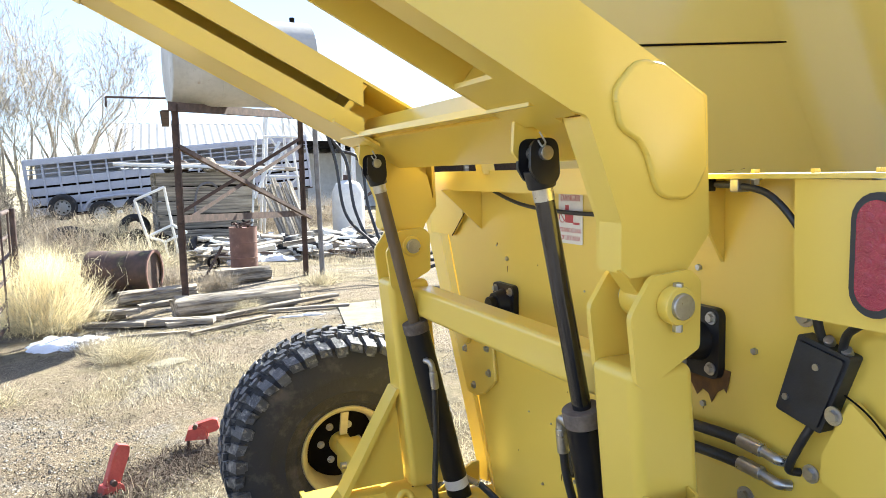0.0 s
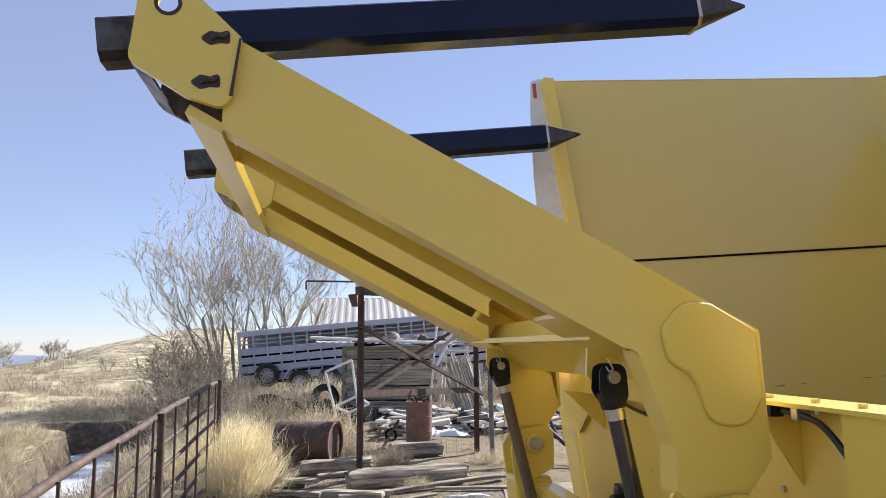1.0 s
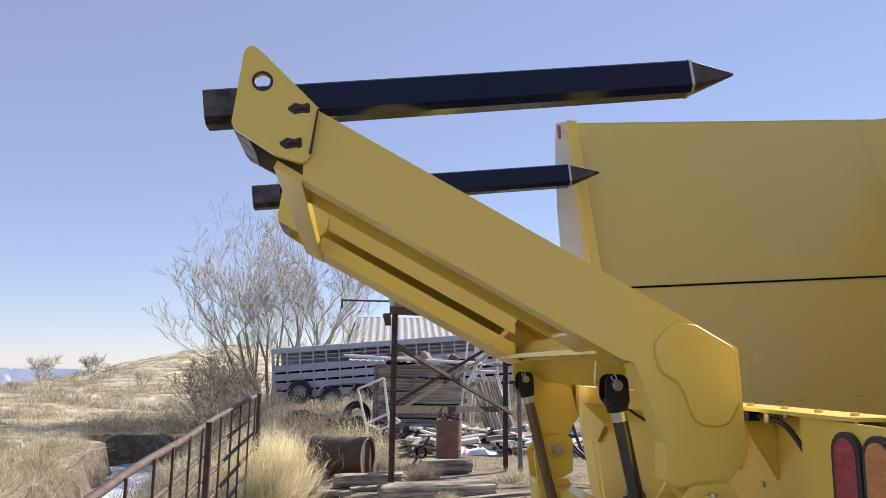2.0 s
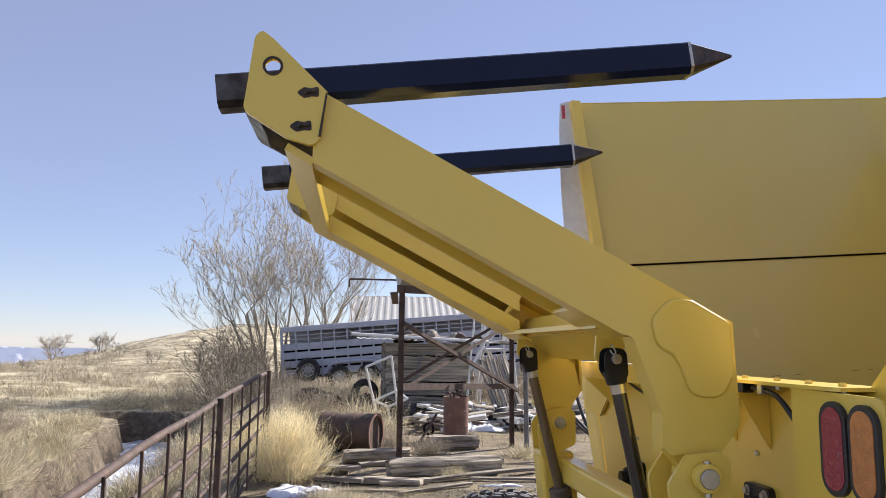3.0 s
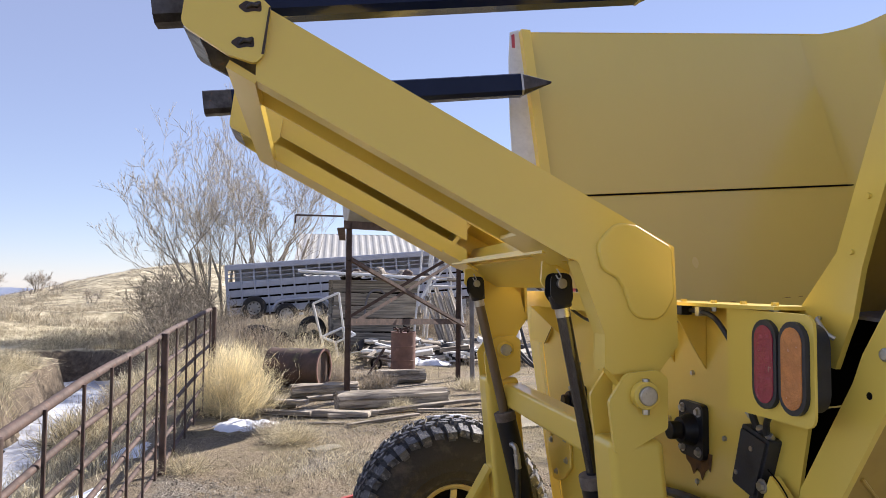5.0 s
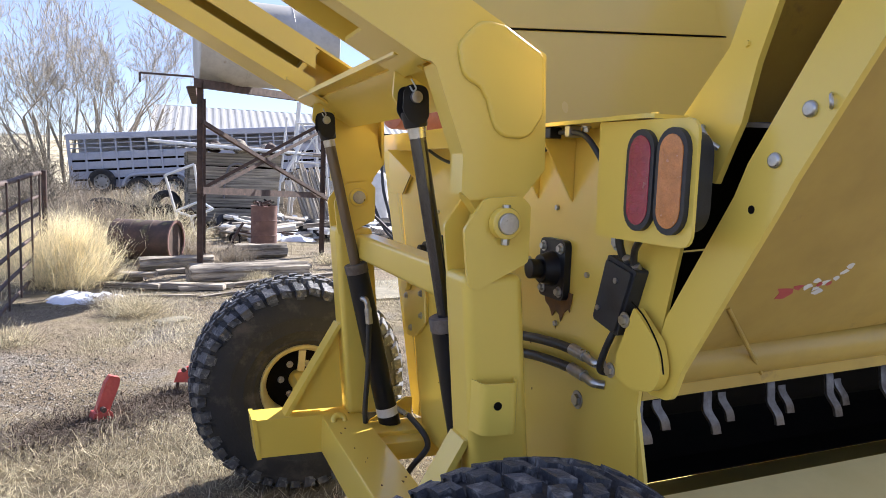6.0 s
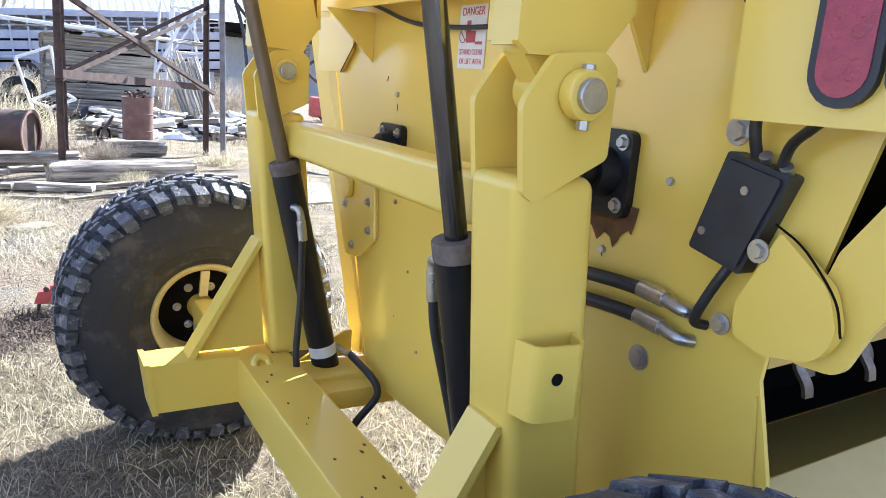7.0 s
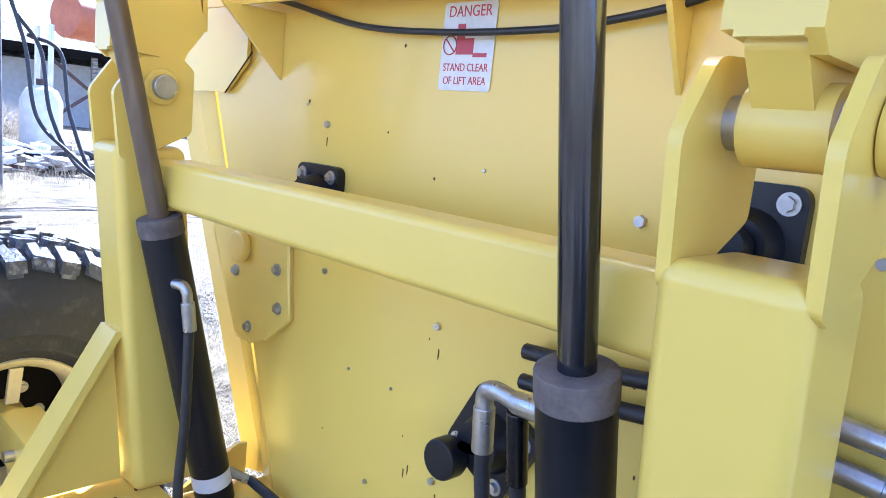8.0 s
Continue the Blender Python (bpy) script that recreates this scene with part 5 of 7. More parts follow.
def flat_patch(name, cx, cy, rx, ry, z, material, label, seed, lift=0.03):
    rnd = random.Random(seed)
    bm = bmesh.new()
    n, rings = 48, 7
    ph = [rnd.uniform(0, 6.28) for _ in range(3)]
    grid = []
    for k in range(rings + 1):
        u = k / rings
        ring = []
        for i in range(n):
            a = 6.2832 * i / n
            w = 1 + 0.75 * noise.noise(Vector((1.3 * math.cos(a) + ph[0], 1.3 * math.sin(a), ph[1]))) + 0.4 * noise.noise(Vector((4 * math.cos(a) + ph[0], 4 * math.sin(a), ph[2])))
            x, y = cx + rx * w * u * math.cos(a), cy + ry * w * u * math.sin(a)
            base = height(x, y) if z is None else z
            ring.append(bm.verts.new((x, y, base + lift * (1 - u ** 3) * (0.75 + 0.9 * noise.noise(Vector((x * 9, y * 9, seed)))) - (0.01 if k == rings else 0))))
        grid.append(ring)
    for a, b in zip(grid, grid[1:]):
        for i in range(n):
            bm.faces.new((a[i], a[(i + 1) % n], b[(i + 1) % n], b[i]))
    bmesh.ops.remove_doubles(bm, verts=bm.verts, dist=0.0005)
    return tagged(part(name, bm, material, None), label, name.replace("_", " "))


flat_patch("snow_patch", -1.58, 6.15, 0.30, 0.30, None, SNOW, "small patch of melting snow on dirt", 1, 0.06)
flat_patch("snow_patch", -1.50, 5.95, 0.14, 0.12, None, SNOW, "thin remnant of melting snow on dirt", 9, 0.03)
flat_patch("snow_patch", -2.55, 3.3, 0.35, 0.7, None, SNOW, "strip of old snow under the fence", 2, 0.05)
flat_patch("snow_patch", -2.5, 5.3, 0.2, 0.35, None, SNOW, "small snow remnant beside the fence", 3, 0.04)
flat_patch("snow_patch", 0.55, 6.35, 0.25, 0.05, None, SNOW, "thin snow behind a log", 4, 0.03)
flat_patch("snow_patch", 1.1, 11.6, 0.55, 0.30, None, SNOW, "old snow lying among the scrap", 5, 0.10)
flat_patch("snow_patch", 2.3, 12.2, 0.6, 0.35, None, SNOW, "old snow drift behind the drum", 6, 0.10)
# snowy ice along the creek bed
line = curve_pts([(x, y, 0) for x, y in CREEK], 14)
iv, if_ = [], []
for i, p in enumerate(line):
    d = (line[min(i + 1, len(line) - 1)] - line[max(i - 1, 0)]).normalized()
    s = Vector((d.y, -d.x, 0))
    for k in range(-4, 5):
        w = 0.24 * k * (1 + 0.5 * noise.noise(Vector((p.x * 0.9, p.y * 0.9, k))))
        e = p + s * w
        iv.append((e.x, e.y, -1.40 + 0.05 * noise.noise(Vector((e.x * 1.5, e.y * 1.5, 2)))))
for i in range(len(line) - 1):
    for k in range(8):
        a = i * 9 + k
        if_.append((a, a + 1, a + 10, a + 9))
setting(raw("creek_ice", iv, if_, ICE, smooth=True), "frozen creek with patchy snow on blue ice", "creek")

# ---- fence: rusty pipe panels ----
FX = -2.1
fence = thing("pipe_fence", "rusty brown pipe fence with thin upright pickets", "fence")


def ftop(y):
    return 0.79 + 0.062 * y - 0.0024 * y * y


for k, z in enumerate((0.0, -0.235, -0.42, -0.62, -0.83, -1.03)):
    pts = [Vector((FX + 0.006 * math.sin(y * 2 + k), y, ftop(y) + z + 0.006 * math.sin(3 * y + k))) for y in [0.4 + 0.5 * i for i in range(15)]]
    part("rail", sweep(bmesh.new(), pts, 0.024 if k == 0 else 0.017, 12), RUSTP, fence)
for y in (1.2, 4.32, 7.4):
    part("post", rod((FX + 0.045, y, -0.5), (FX + 0.045, y, ftop(y) + 0.03), 0.027, 14, 0.004), RUSTP, fence)
for y in (0.8, 1.75, 2.3, 2.82, 3.25, 3.73, 4.15, 4.94, 5.5, 6.05, 6.7, 7.2):
    part("picket", rod((FX + 0.028, y, ftop(y) - 1.06), (FX + 0.028, y, ftop(y) + 0.005), 0.0095, 8), RUSTP, fence)


# ---- loose things in the yard ----
def log(name, x0, y0, x1, y1, r, label, rz=0.0, cat="log"):
    a, b = Vector((x0, y0, 0)), Vector((x1, y1, 0))
    L = (b - a).length
    bm, rings = bmesh.new(), []
    for i in range(15):
        ring = []
        for j in range(28):
            t = 6.2832 * j / 28
            sq = 1 / (abs(math.cos(t)) ** 2.6 + abs(math.sin(t)) ** 2.6) ** 0.385
            rr = r * (0.86 * sq + 0.20 * noise.noise(Vector((math.cos(t) * 3 + x0 * 7, math.sin(t) * 3, i * 0.16))) - 0.16 * max(0, noise.noise(Vector((math.cos(t) * 11, math.sin(t) * 11 + x0, i * 0.05)))) - 0.05 * i / 14)
            e = (0.05 * noise.noise(Vector((math.cos(t) * 3, math.sin(t) * 3, x0))) if i in (0, 14) else 0)
            ring.append(bm.verts.new((L * i / 14 + e, 0.012 * math.sin(i + x0) + rr * math.cos(t), rr * math.sin(t))))
        rings.append(ring)
    for p, q in zip(rings, rings[1:]):
        for j in range(28):
            bm.faces.new((p[j], p[(j + 1) % 28], q[(j + 1) % 28], q[j]))
    bm.faces.new(rings[0])
    bm.faces.new(rings[-1])
    ob = part(name, bm, WOOD, None)
    d = b - a
    z = (height(x0, y0) + height(x1, y1)) / 2
    ob.matrix_basis = Matrix.Translation((x0, y0, z + r * 0.92 + rz)) @ Matrix.Rotation(math.atan2(d.y, d.x), 4, "Z")
    return tagged(ob, label, cat)


log("log", -0.62, 6.95, 0.72, 7.25, 0.125, "grey weathered log with cracked bark on dirt")
log("log", -1.16, 7.95, -0.30, 8.2, 0.095, "weathered grey squared log")
log("log", 0.05, 9.15, 0.80, 9.3, 0.12, "short weathered log block beside the drum")


def board(L, w, t, seed):
    """A weathered board with uneven edges, its near end at the origin along x."""
    bm, rings, n = bmesh.new(), [], max(4, int(L / 0.09))
    for i in range(n + 1):
        x, g = L * i / n, lambda k: noise.noise(Vector((i * 0.35, k * 5.3, seed * 3.7)))
        e = 0.04 * noise.noise(Vector((seed, i, 4)))
        ring = [(-w / 2, 0.1 * t), (-w / 2, 0.85 * t), (-w * 0.44, t), (-w * 0.12, t), (-w * 0.09, 0.82 * t), (-w * 0.06, t), (w * 0.43, t), (w / 2, 0.85 * t), (w / 2, 0.1 * t)]
        rings.append([bm.verts.new((x + (e if i in (0, n) else 0) + 0.02 * g(k + 30) * (i in (0, n)), y + 0.07 * w * g(0 if y < 0 else 1), z + 0.18 * t * g(k % 3 + 7) * (z > 0.5 * t))) for k, (y, z) in enumerate(ring)])
    for p, q in zip(rings, rings[1:]):
        for j in range(9):
            bm.faces.new((p[j], p[(j + 1) % 9], q[(j + 1) % 9], q[j]))
    bm.faces.new(rings[0])
    bm.faces.new(rings[-1])
    return bm


def plank(x0, y0, x1, y1, w, t, label, z=0.0):
    a, b = Vector((x0, y0, 0)), Vector((x1, y1, 0))
    L = (b - a).length
    ob = part("plank", board(L, w, t, x0 * 7 + y0), WOOD, None, sharp=25)
    for v in ob.data.vertices:
        v.co.z += 0.01 * math.sin(v.co.x * 2 + x0)
    d = b - a
    h0, h1 = height(x0, y0), height(x1, y1)
    ob.matrix_basis = Matrix.Translation((x0, y0, max(h0, h1) + 0.006 + z)) @ Matrix.Rotation(math.atan2(d.y, d.x), 4, "Z") @ Matrix.Rotation(-math.atan2((h1 - h0) * 0, L), 4, "Y")
    return tagged(ob, label, "plank")


plank(-1.70, 7.30, -1.05, 7.20, 0.16, 0.08, "short grey plank lying on weeds")
plank(-1.45, 7.15, -0.95, 7.0, 0.14, 0.05, "pale grey plank on another plank", 0.06)
plank(-1.0, 6.68, -0.28, 6.42, 0.16, 0.06, "weathered plank on dirt")
plank(-0.75, 6.45, -0.20, 6.55, 0.12, 0.05, "pale split plank on dirt")
plank(-0.25, 6.60, 1.2, 7.3, 0.09, 0.04, "long thin weathered board")
plank(-0.55, 5.95, 0.25, 6.35, 0.05, 0.025, "thin grey lath on dirt")
plank(-1.6, 6.9, -0.9, 6.55, 0.10, 0.05, "half buried grey board")
plank(-1.15, 6.25, -0.55, 6.12, 0.05, 0.02, "thin split lath on dirt")
plank(0.3, 6.75, 1.15, 6.62, 0.07, 0.03, "narrow grey board beside the log")
plank(-0.1, 7.75, 0.9, 7.95, 0.12, 0.05, "grey board lying behind the log")
plank(-0.95, 7.7, -0.2, 7.95, 0.11, 0.05, "grey board lying between logs")


def drum(r, h, material):
    bm = bmesh.new()
    prof = [(0, 0.02), (r * 0.95, 0.02), (r * 0.97, 0), (r, 0.0), (r, 0.02), (r * 0.985, 0.03), (r * 0.985, h * 0.32), (r * 1.015, h * 0.335), (r * 0.985, h * 0.35), (r * 0.985, h * 0.65), (r * 1.015, h * 0.665), (r * 0.985, h * 0.68), (r * 0.985, h - 0.03), (r, h - 0.02), (r, h), (r * 0.97, h), (r * 0.95, h - 0.02), (0, h - 0.02)]
    lathe(bm, prof, Matrix.Identity(4), 36)
    for v in bm.verts:
        v.co += v.co.normalized() * 0.008 * noise.noise(v.co * 7)
    return bm


st = thing("steel_drum", "faded red rusty steel drum standing in the yard", "drum", at=pose(0.60, 10.25, height(0.6, 10.25), 0, 0, 20))
part("shell", drum(0.205, 0.69, DRUMM), DRUMM, st)
rnd = random.Random(3)
for i in range(9):
    a = rnd.uniform(0, 6.28)
    part("scrap_piece", hose([(0.08 * math.cos(a), 0.08 * math.sin(a), 0.65), (0.10 * math.cos(a), 0.1 * math.sin(a), 0.73), (0.16 * math.cos(a + 1), 0.16 * math.sin(a + 1), 0.71 + 0.08 * rnd.random())], 0.016, 6, 3), RUSTP if i % 3 else DARK, st)
fb = thing("fallen_barrel", "rusty brown steel barrel lying on its side", "barrel", at=Matrix.Translation((-1.45, 9.22, height(-1.1, 9.0) + 0.262)) @ Matrix.Rotation(radians(-24), 4, "Z") @ Matrix.Rotation(radians(90), 4, "Y"))
part("shell", drum(0.272, 0.80, BARRELM), BARRELM, fb)
part("end_rim", lathe(bmesh.new(), [(0.238, 0.795), (0.280, 0.798), (0.280, 0.812), (0.243, 0.812), (0.238, 0.795)], Matrix.Identity(4), 36), DRUMM, fb)


def rock(name, x, y, sx, sy, sz, material, label, seed, cat="stone"):
    bm = bmesh.new()
    bmesh.ops.create_icosphere(bm, subdivisions=3, radius=1)
    for v in bm.verts:
        n = 1 + 0.28 * noise.noise(v.co * 1.4 + Vector((seed * 3.1, 0, 0))) + 0.08 * noise.noise(v.co * 5 + Vector((seed, 0, 0)))
        v.co = Vector((v.co.x * sx * n, v.co.y * sy * n, v.co.z * sz * n))
    ob = part(name, bm, material, None)
    ob.matrix_basis = pose(x, y, height(x, y) + sz * 0.45, 0, 0, seed * 37)
    return tagged(ob, label, cat)


rock("flat_stone", -0.80, 5.05, 0.17, 0.10, 0.014, TAN, "flat pale stone set in the dirt", 1)
slab = part("concrete_slab", plate([(0.80, 5.55), (1.75, 5.75), (2.1, 6.9), (1.05, 6.75)], "z", -0.10, -0.012, 0.06, 0.008), TAN, None)
tagged(slab, "pale broken concrete slab on the dirt", "slab")


# red cast implement pieces
def red_piece(x, y, rz, tilt, L, label):
    t = thing("red_implement_part", label, "implement part", at=pose(x, y, height(x, y), 0, 0, rz))
    R = Matrix.Rotation(radians(tilt), 4, "Y")
    part("tongue", bevel(prism(bmesh.new(), rounded([(-0.032, 0), (0.032, 0), (0.036, L * 0.8), (0.026, L), (-0.026, L), (-0.036, L * 0.8)], 0.01), "y", -0.02, 0.02, Matrix.Translation((0, 0, 0.05)) @ R), 0.006), REDP, t)
    part("foot", bevel(prism(bmesh.new(), [(-0.06, 0), (0.06, 0), (0.05, 0.05), (0.03, 0.07), (-0.04, 0.06)], "y", -0.035, 0.035), 0.006), REDP, t)
    part("bolt", rod((0.0, -0.03, 0.08), (0.0, -0.06, 0.08), 0.014, 8), RUSTP, t)
    return t


red_piece(-1.19, 2.74, 20, 20, 0.20, "bright red cast implement part standing on gravel")
rp = red_piece(-0.76, 3.16, -12, 78, 0.12, "small red cast clamp on a rusty stand")
rp.location.z += 0.07
for dx in (-0.04, 0.05):
    part("stand_leg", rod((dx, 0.0, 0.02), (dx * 1.3, -0.01, -0.09), 0.009, 8), RUSTP, rp)
# Rusty bars added where only a cast shadow lies beside the red parts
gr = thing("shadow_bars", "thin rusty bars standing in for a shadow on the straw", "iron bars")
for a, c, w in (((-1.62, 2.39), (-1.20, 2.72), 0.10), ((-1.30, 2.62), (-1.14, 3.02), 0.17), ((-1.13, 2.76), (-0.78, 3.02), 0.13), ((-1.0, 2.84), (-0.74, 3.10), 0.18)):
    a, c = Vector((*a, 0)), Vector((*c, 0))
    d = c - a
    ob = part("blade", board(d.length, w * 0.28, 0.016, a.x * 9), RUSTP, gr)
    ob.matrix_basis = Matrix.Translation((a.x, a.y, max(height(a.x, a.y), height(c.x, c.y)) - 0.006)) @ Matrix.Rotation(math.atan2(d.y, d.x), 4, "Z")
# ---- tank tower ----
tw = thing("tank_tower", "rusty angle iron tower carrying a whitewashed tank", "tank tower")
LFp, LBp, RBp, RFp = (-0.50, 7.02), (-0.36, 9.2), (1.36, 9.5), (1.42, 7.3)


def angle_bar(name, a, b, w=0.045, mt=RUSTP):
    a, b = Vector(a), Vector(b)
    d = b - a
    m = Matrix.Translation(a) @ d.to_track_quat("Z", "Y").to_matrix().to_4x4()
    bm = prism(bmesh.new(), [(-w / 2, -w / 2), (w / 2, -w / 2), (w / 2, -w / 2 + 0.008), (-w / 2 + 0.008, -w / 2 + 0.008), (-w / 2 + 0.008, w / 2), (-w / 2, w / 2)], "z", 0, d.length, m)
    return part(name, bm, mt, tw)


for (x, y), zt in ((LFp, 2.16), (LBp, 2.16), (RBp, 2.3)):
    angle_bar("leg", (x, y, height(x, y) - 0.02), (x + 0.0, y, zt), 0.065)
angle_bar("mid_bar", (*LFp, 0.99), (*RBp, 0.87), 0.08)
angle_bar("mid_bar", (*LFp, 0.95), (*LBp, 0.90), 0.06)
angle_bar("brace", (LFp[0], LFp[1], 1.74), (RBp[0] + 0.1, RBp[1], 0.80))
angle_bar("brace", (LFp[0], LFp[1], 0.95), (RBp[0], RBp[1], 1.85))
angle_bar("brace", (LBp[0], LBp[1], 0.95), (RBp[0], RBp[1], 1.95))
angle_bar("top_beam", (LFp[0] - 0.1, LFp[1] - 0.1, 2.13), (RBp[0] + 0.15, RBp[1] + 0.15, 2.27), 0.09)
angle_bar("top_beam", (LFp[0] - 0.1, LFp[1], 2.13), (LBp[0] - 0.1, LBp[1] + 0.1, 2.13), 0.09)
angle_bar("side_rail", (-1.15, 9.0, 2.42), (-0.3, 9.0, 2.42), 0.024)
angle_bar("side_rail", (-1.15, 9.0, 2.42), (-1.15, 9.0, 2.30), 0.024)
ax0, ax1 = Vector((-0.52, 7.50, 2.665)), Vector((1.02, 7.58, 2.675))
dd = (ax1 - ax0).normalized()
tk = bmesh.new()
TMx = Matrix.Translation(ax0) @ dd.to_track_quat("Z", "Y").to_matrix().to_4x4()
LT = (ax1 - ax0).length
lathe(tk, [(0, 0.0), (0.46, 0.0), (0.48, 0.01), (0.48, LT * 0.33), (0.485, LT * 0.335), (0.48, LT * 0.34), (0.48, LT * 0.66), (0.485, LT * 0.665), (0.48, LT * 0.67), (0.48, LT - 0.01), (0.46, LT), (0, LT)], TMx, 48)
tank = part("tank", tk, TANKW, tw, "whitewashed steel tank with rust streaks")
part("vent", rod(ax0.lerp(ax1, 0.9) + Vector((0, 0, 0.46)), ax0.lerp(ax1, 0.9) + Vector((0, 0, 0.54)), 0.03, 12), DARK, tank)
pole = thing("steel_pole", "grey steel pole with hanging hoses", "pole")
part("shaft", rod((1.44, 8.85, -0.1), (1.40, 8.85, 2.45), 0.035, 14), GREYP, pole)
for i, (dx, dy, low) in enumerate(((0.10, 0.0, 0.55), (0.25, 0.1, 0.35), (0.45, 0.2, 0.20))):
    h = part("hanging_hose", hose([(1.45 + dx * 0.5, 8.8, 2.15 - 0.2 * i), (1.55 + dx, 8.75, 1.6), (1.62 + dx, 8.6, 0.9), (1.85 + dx, 8.3, low), (2.3 + dx, 7.9, 0.16 + 0.1 * i), (2.9 + dx, 7.5, 0.35)], 0.022, 8), HOSE, pole)

# ---- livestock trailer ----
TR = thing("livestock_trailer", "grey slatted livestock trailer parked among weeds", "trailer", at=Matrix.Translation((-3.50, 24.2, 0.0)) @ Matrix.Rotation(radians(-3), 4, "Z") @ Matrix.Rotation(radians(-5.0), 4, "Y"))
TL = 8.6
for k in range(4):
    z = 0.33 + k * 0.30
    part("slat", boxed(0, TL, 0.0, 0.04, z, z + 0.235, 0.012), TRAIL, TR)
# Near-black sheet added to stand in for shade in the slat gaps
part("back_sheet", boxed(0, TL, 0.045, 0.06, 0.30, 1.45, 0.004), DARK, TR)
part("top_rail", boxed(-0.02, TL, -0.03, 0.06, 1.86, 2.03, 0.02), TRAIL, TR)
for z in (1.58, 1.72):
    part("mid_rail", boxed(0, TL, -0.01, 0.05, z, z + 0.035, 0.008), TRAIL, TR)
part("roof", boxed(0, TL, 0.0, 2.1, 2.02, 2.06, 0.02), TRAIL, TR)
for i in range(20):
    x = 0.02 + i * (TL - 0.1) / 19
    part("upright", boxed(x, x + 0.055, -0.045, -0.002, 0.28, 1.87, 0.006), TRAIL, TR)
# Unseen far side, closed full height to keep light out of the openings
part("far_side", boxed(0, TL, 2.06, 2.1, 0.30, 2.02, 0.01), TRAIL, TR)
part("tail_frame", boxed(-0.03, 0.03, -0.02, 2.1, 0.28, 0.42, 0.01), TRAIL, TR)
part("tail_frame", boxed(-0.03, 0.05, -0.03, 0.05, 0.28, 2.03, 0.01), TRAIL, TR)
part("floor", boxed(0, TL, 0.0, 2.1, 0.24, 0.30, 0.01), RUSTP, TR)
for i in range(6):
    part("name_bar", boxed(0.25 + 0.12 * i, 0.34 + 0.12 * i, -0.0245, -0.021, 1.88, 1.95, 0), DECK, TR)


def trailer_wheel(name, x, z, y):
    M = Matrix.Translation((x, y, z)) @ Matrix.Rotation(radians(90), 4, "X")
    t = part(name, lathe(bmesh.new(), [(0.23, 0.10), (0.30, 0.13), (0.37, 0.11), (0.405, 0.05), (0.405, -0.05), (0.37, -0.10), (0.23, -0.10)], M, 36), RUBBER, TR)
    part("rim", lathe(bmesh.new(), [(0.245, 0.10), (0.225, 0.10), (0.205, 0.03), (0.14, 0.06), (0.07, 0.075), (0.0, 0.08)], M, 28), ROOFM, t)
    for i in range(8):
        a = i * 0.7854
        c = M @ Vector((0.165 * math.cos(a), 0.165 * math.sin(a), 0.048))
        part("rim_hole", rod(c, c + M.to_3x3() @ Vector((0, 0, 0.012)), 0.024, 10), DARK, t)
    return t


trailer_wheel("spare_wheel", 0.90, 0.53, -0.16)
for x in (1.95, 2.95):
    trailer_wheel("wheel", x, 0.20, -0.05)
part("mudguard", hose([(1.45, -0.08, 0.36), (1.65, -0.08, 0.62), (1.95, -0.08, 0.70), (2.95, -0.08, 0.70), (3.3, -0.08, 0.60), (3.5, -0.08, 0.36)], 0.05, 8), TRAIL, TR)

# ---- weathered timber box with boards and pipes on it ----
wb = thing("timber_shed", "low weathered timber shed with boards and pipes on its roof", "shed")
for k in range(5):
    z = 0.06 + k * 0.298
    o = part("board", board(1.92 + 0.05 * (k % 3), 0.28, 0.06, k), WOOD2, wb, sharp=25)
    o.matrix_basis = Matrix.Translation((-0.37 + 0.03 * (k % 2), 15.06 + 0.02 * (k % 2), z + 0.14)) @ Matrix.Rotation(radians(90), 4, "X") @ Matrix.Rotation(radians(0.7 * (k % 3 - 1)), 4, "Z")
    o = part("board", board(2.15, 0.28, 0.06, k + 20), WOOD2, wb, sharp=25)
    o.matrix_basis = Matrix.Translation((-0.33, 17.2, z + 0.14)) @ Matrix.Rotation(radians(-90), 4, "Z") @ Matrix.Rotation(radians(90), 4, "X")
# Near-black sheet added for the shade between the boards
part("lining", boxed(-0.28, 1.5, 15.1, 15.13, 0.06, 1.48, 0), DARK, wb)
part("far_wall", boxed(1.46, 1.5, 15.14, 17.2, 0.06, 1.48, 0), WOOD2, wb)
rv, rf = [], []
for i in range(73):
    x = -1.02 + i * 0.043
    z = 1.60 - 0.02 * x + 0.012 * math.cos(i * 1.5708)
    rv += [(x, 14.78 + 0.02 * math.sin(i), z), (x, 17.3, z + 0.05)]
for i in range(72):
    rf.append((2 * i, 2 * i + 2, 2 * i + 3, 2 * i + 1))
tagged(raw("roof_sheet", rv, rf, ROOFM, wb), "pale corrugated roof sheet")
# strap of bent pipe leaning on the front boards
part("bent_pipe", hose([(0.35, 14.98, 0.55), (0.38, 14.97, 1.0), (0.48, 14.97, 1.25), (0.70, 14.97, 1.30), (0.82, 14.97, 1.2)], 0.022, 8), GREYP, wb)
rnd = random.Random(12)
for i, (x0, x1, z, mt, r) in enumerate(((-1.15, 2.0, 1.72, WHITE, 0.035), (-0.5, 2.3, 1.70, STEEL, 0.03), (0.1, 2.6, 1.70, WOOD, 0.045))):
    o = part("roof_pipe", rod((x0, 14.9 + 0.25 * i, z), (x1, 15.0 + 0.2 * i, z - 0.14), r, 10), mt, None)
    tagged(o, "pale pipe lying across the shed roof", "pipe", "pipes on the shed")
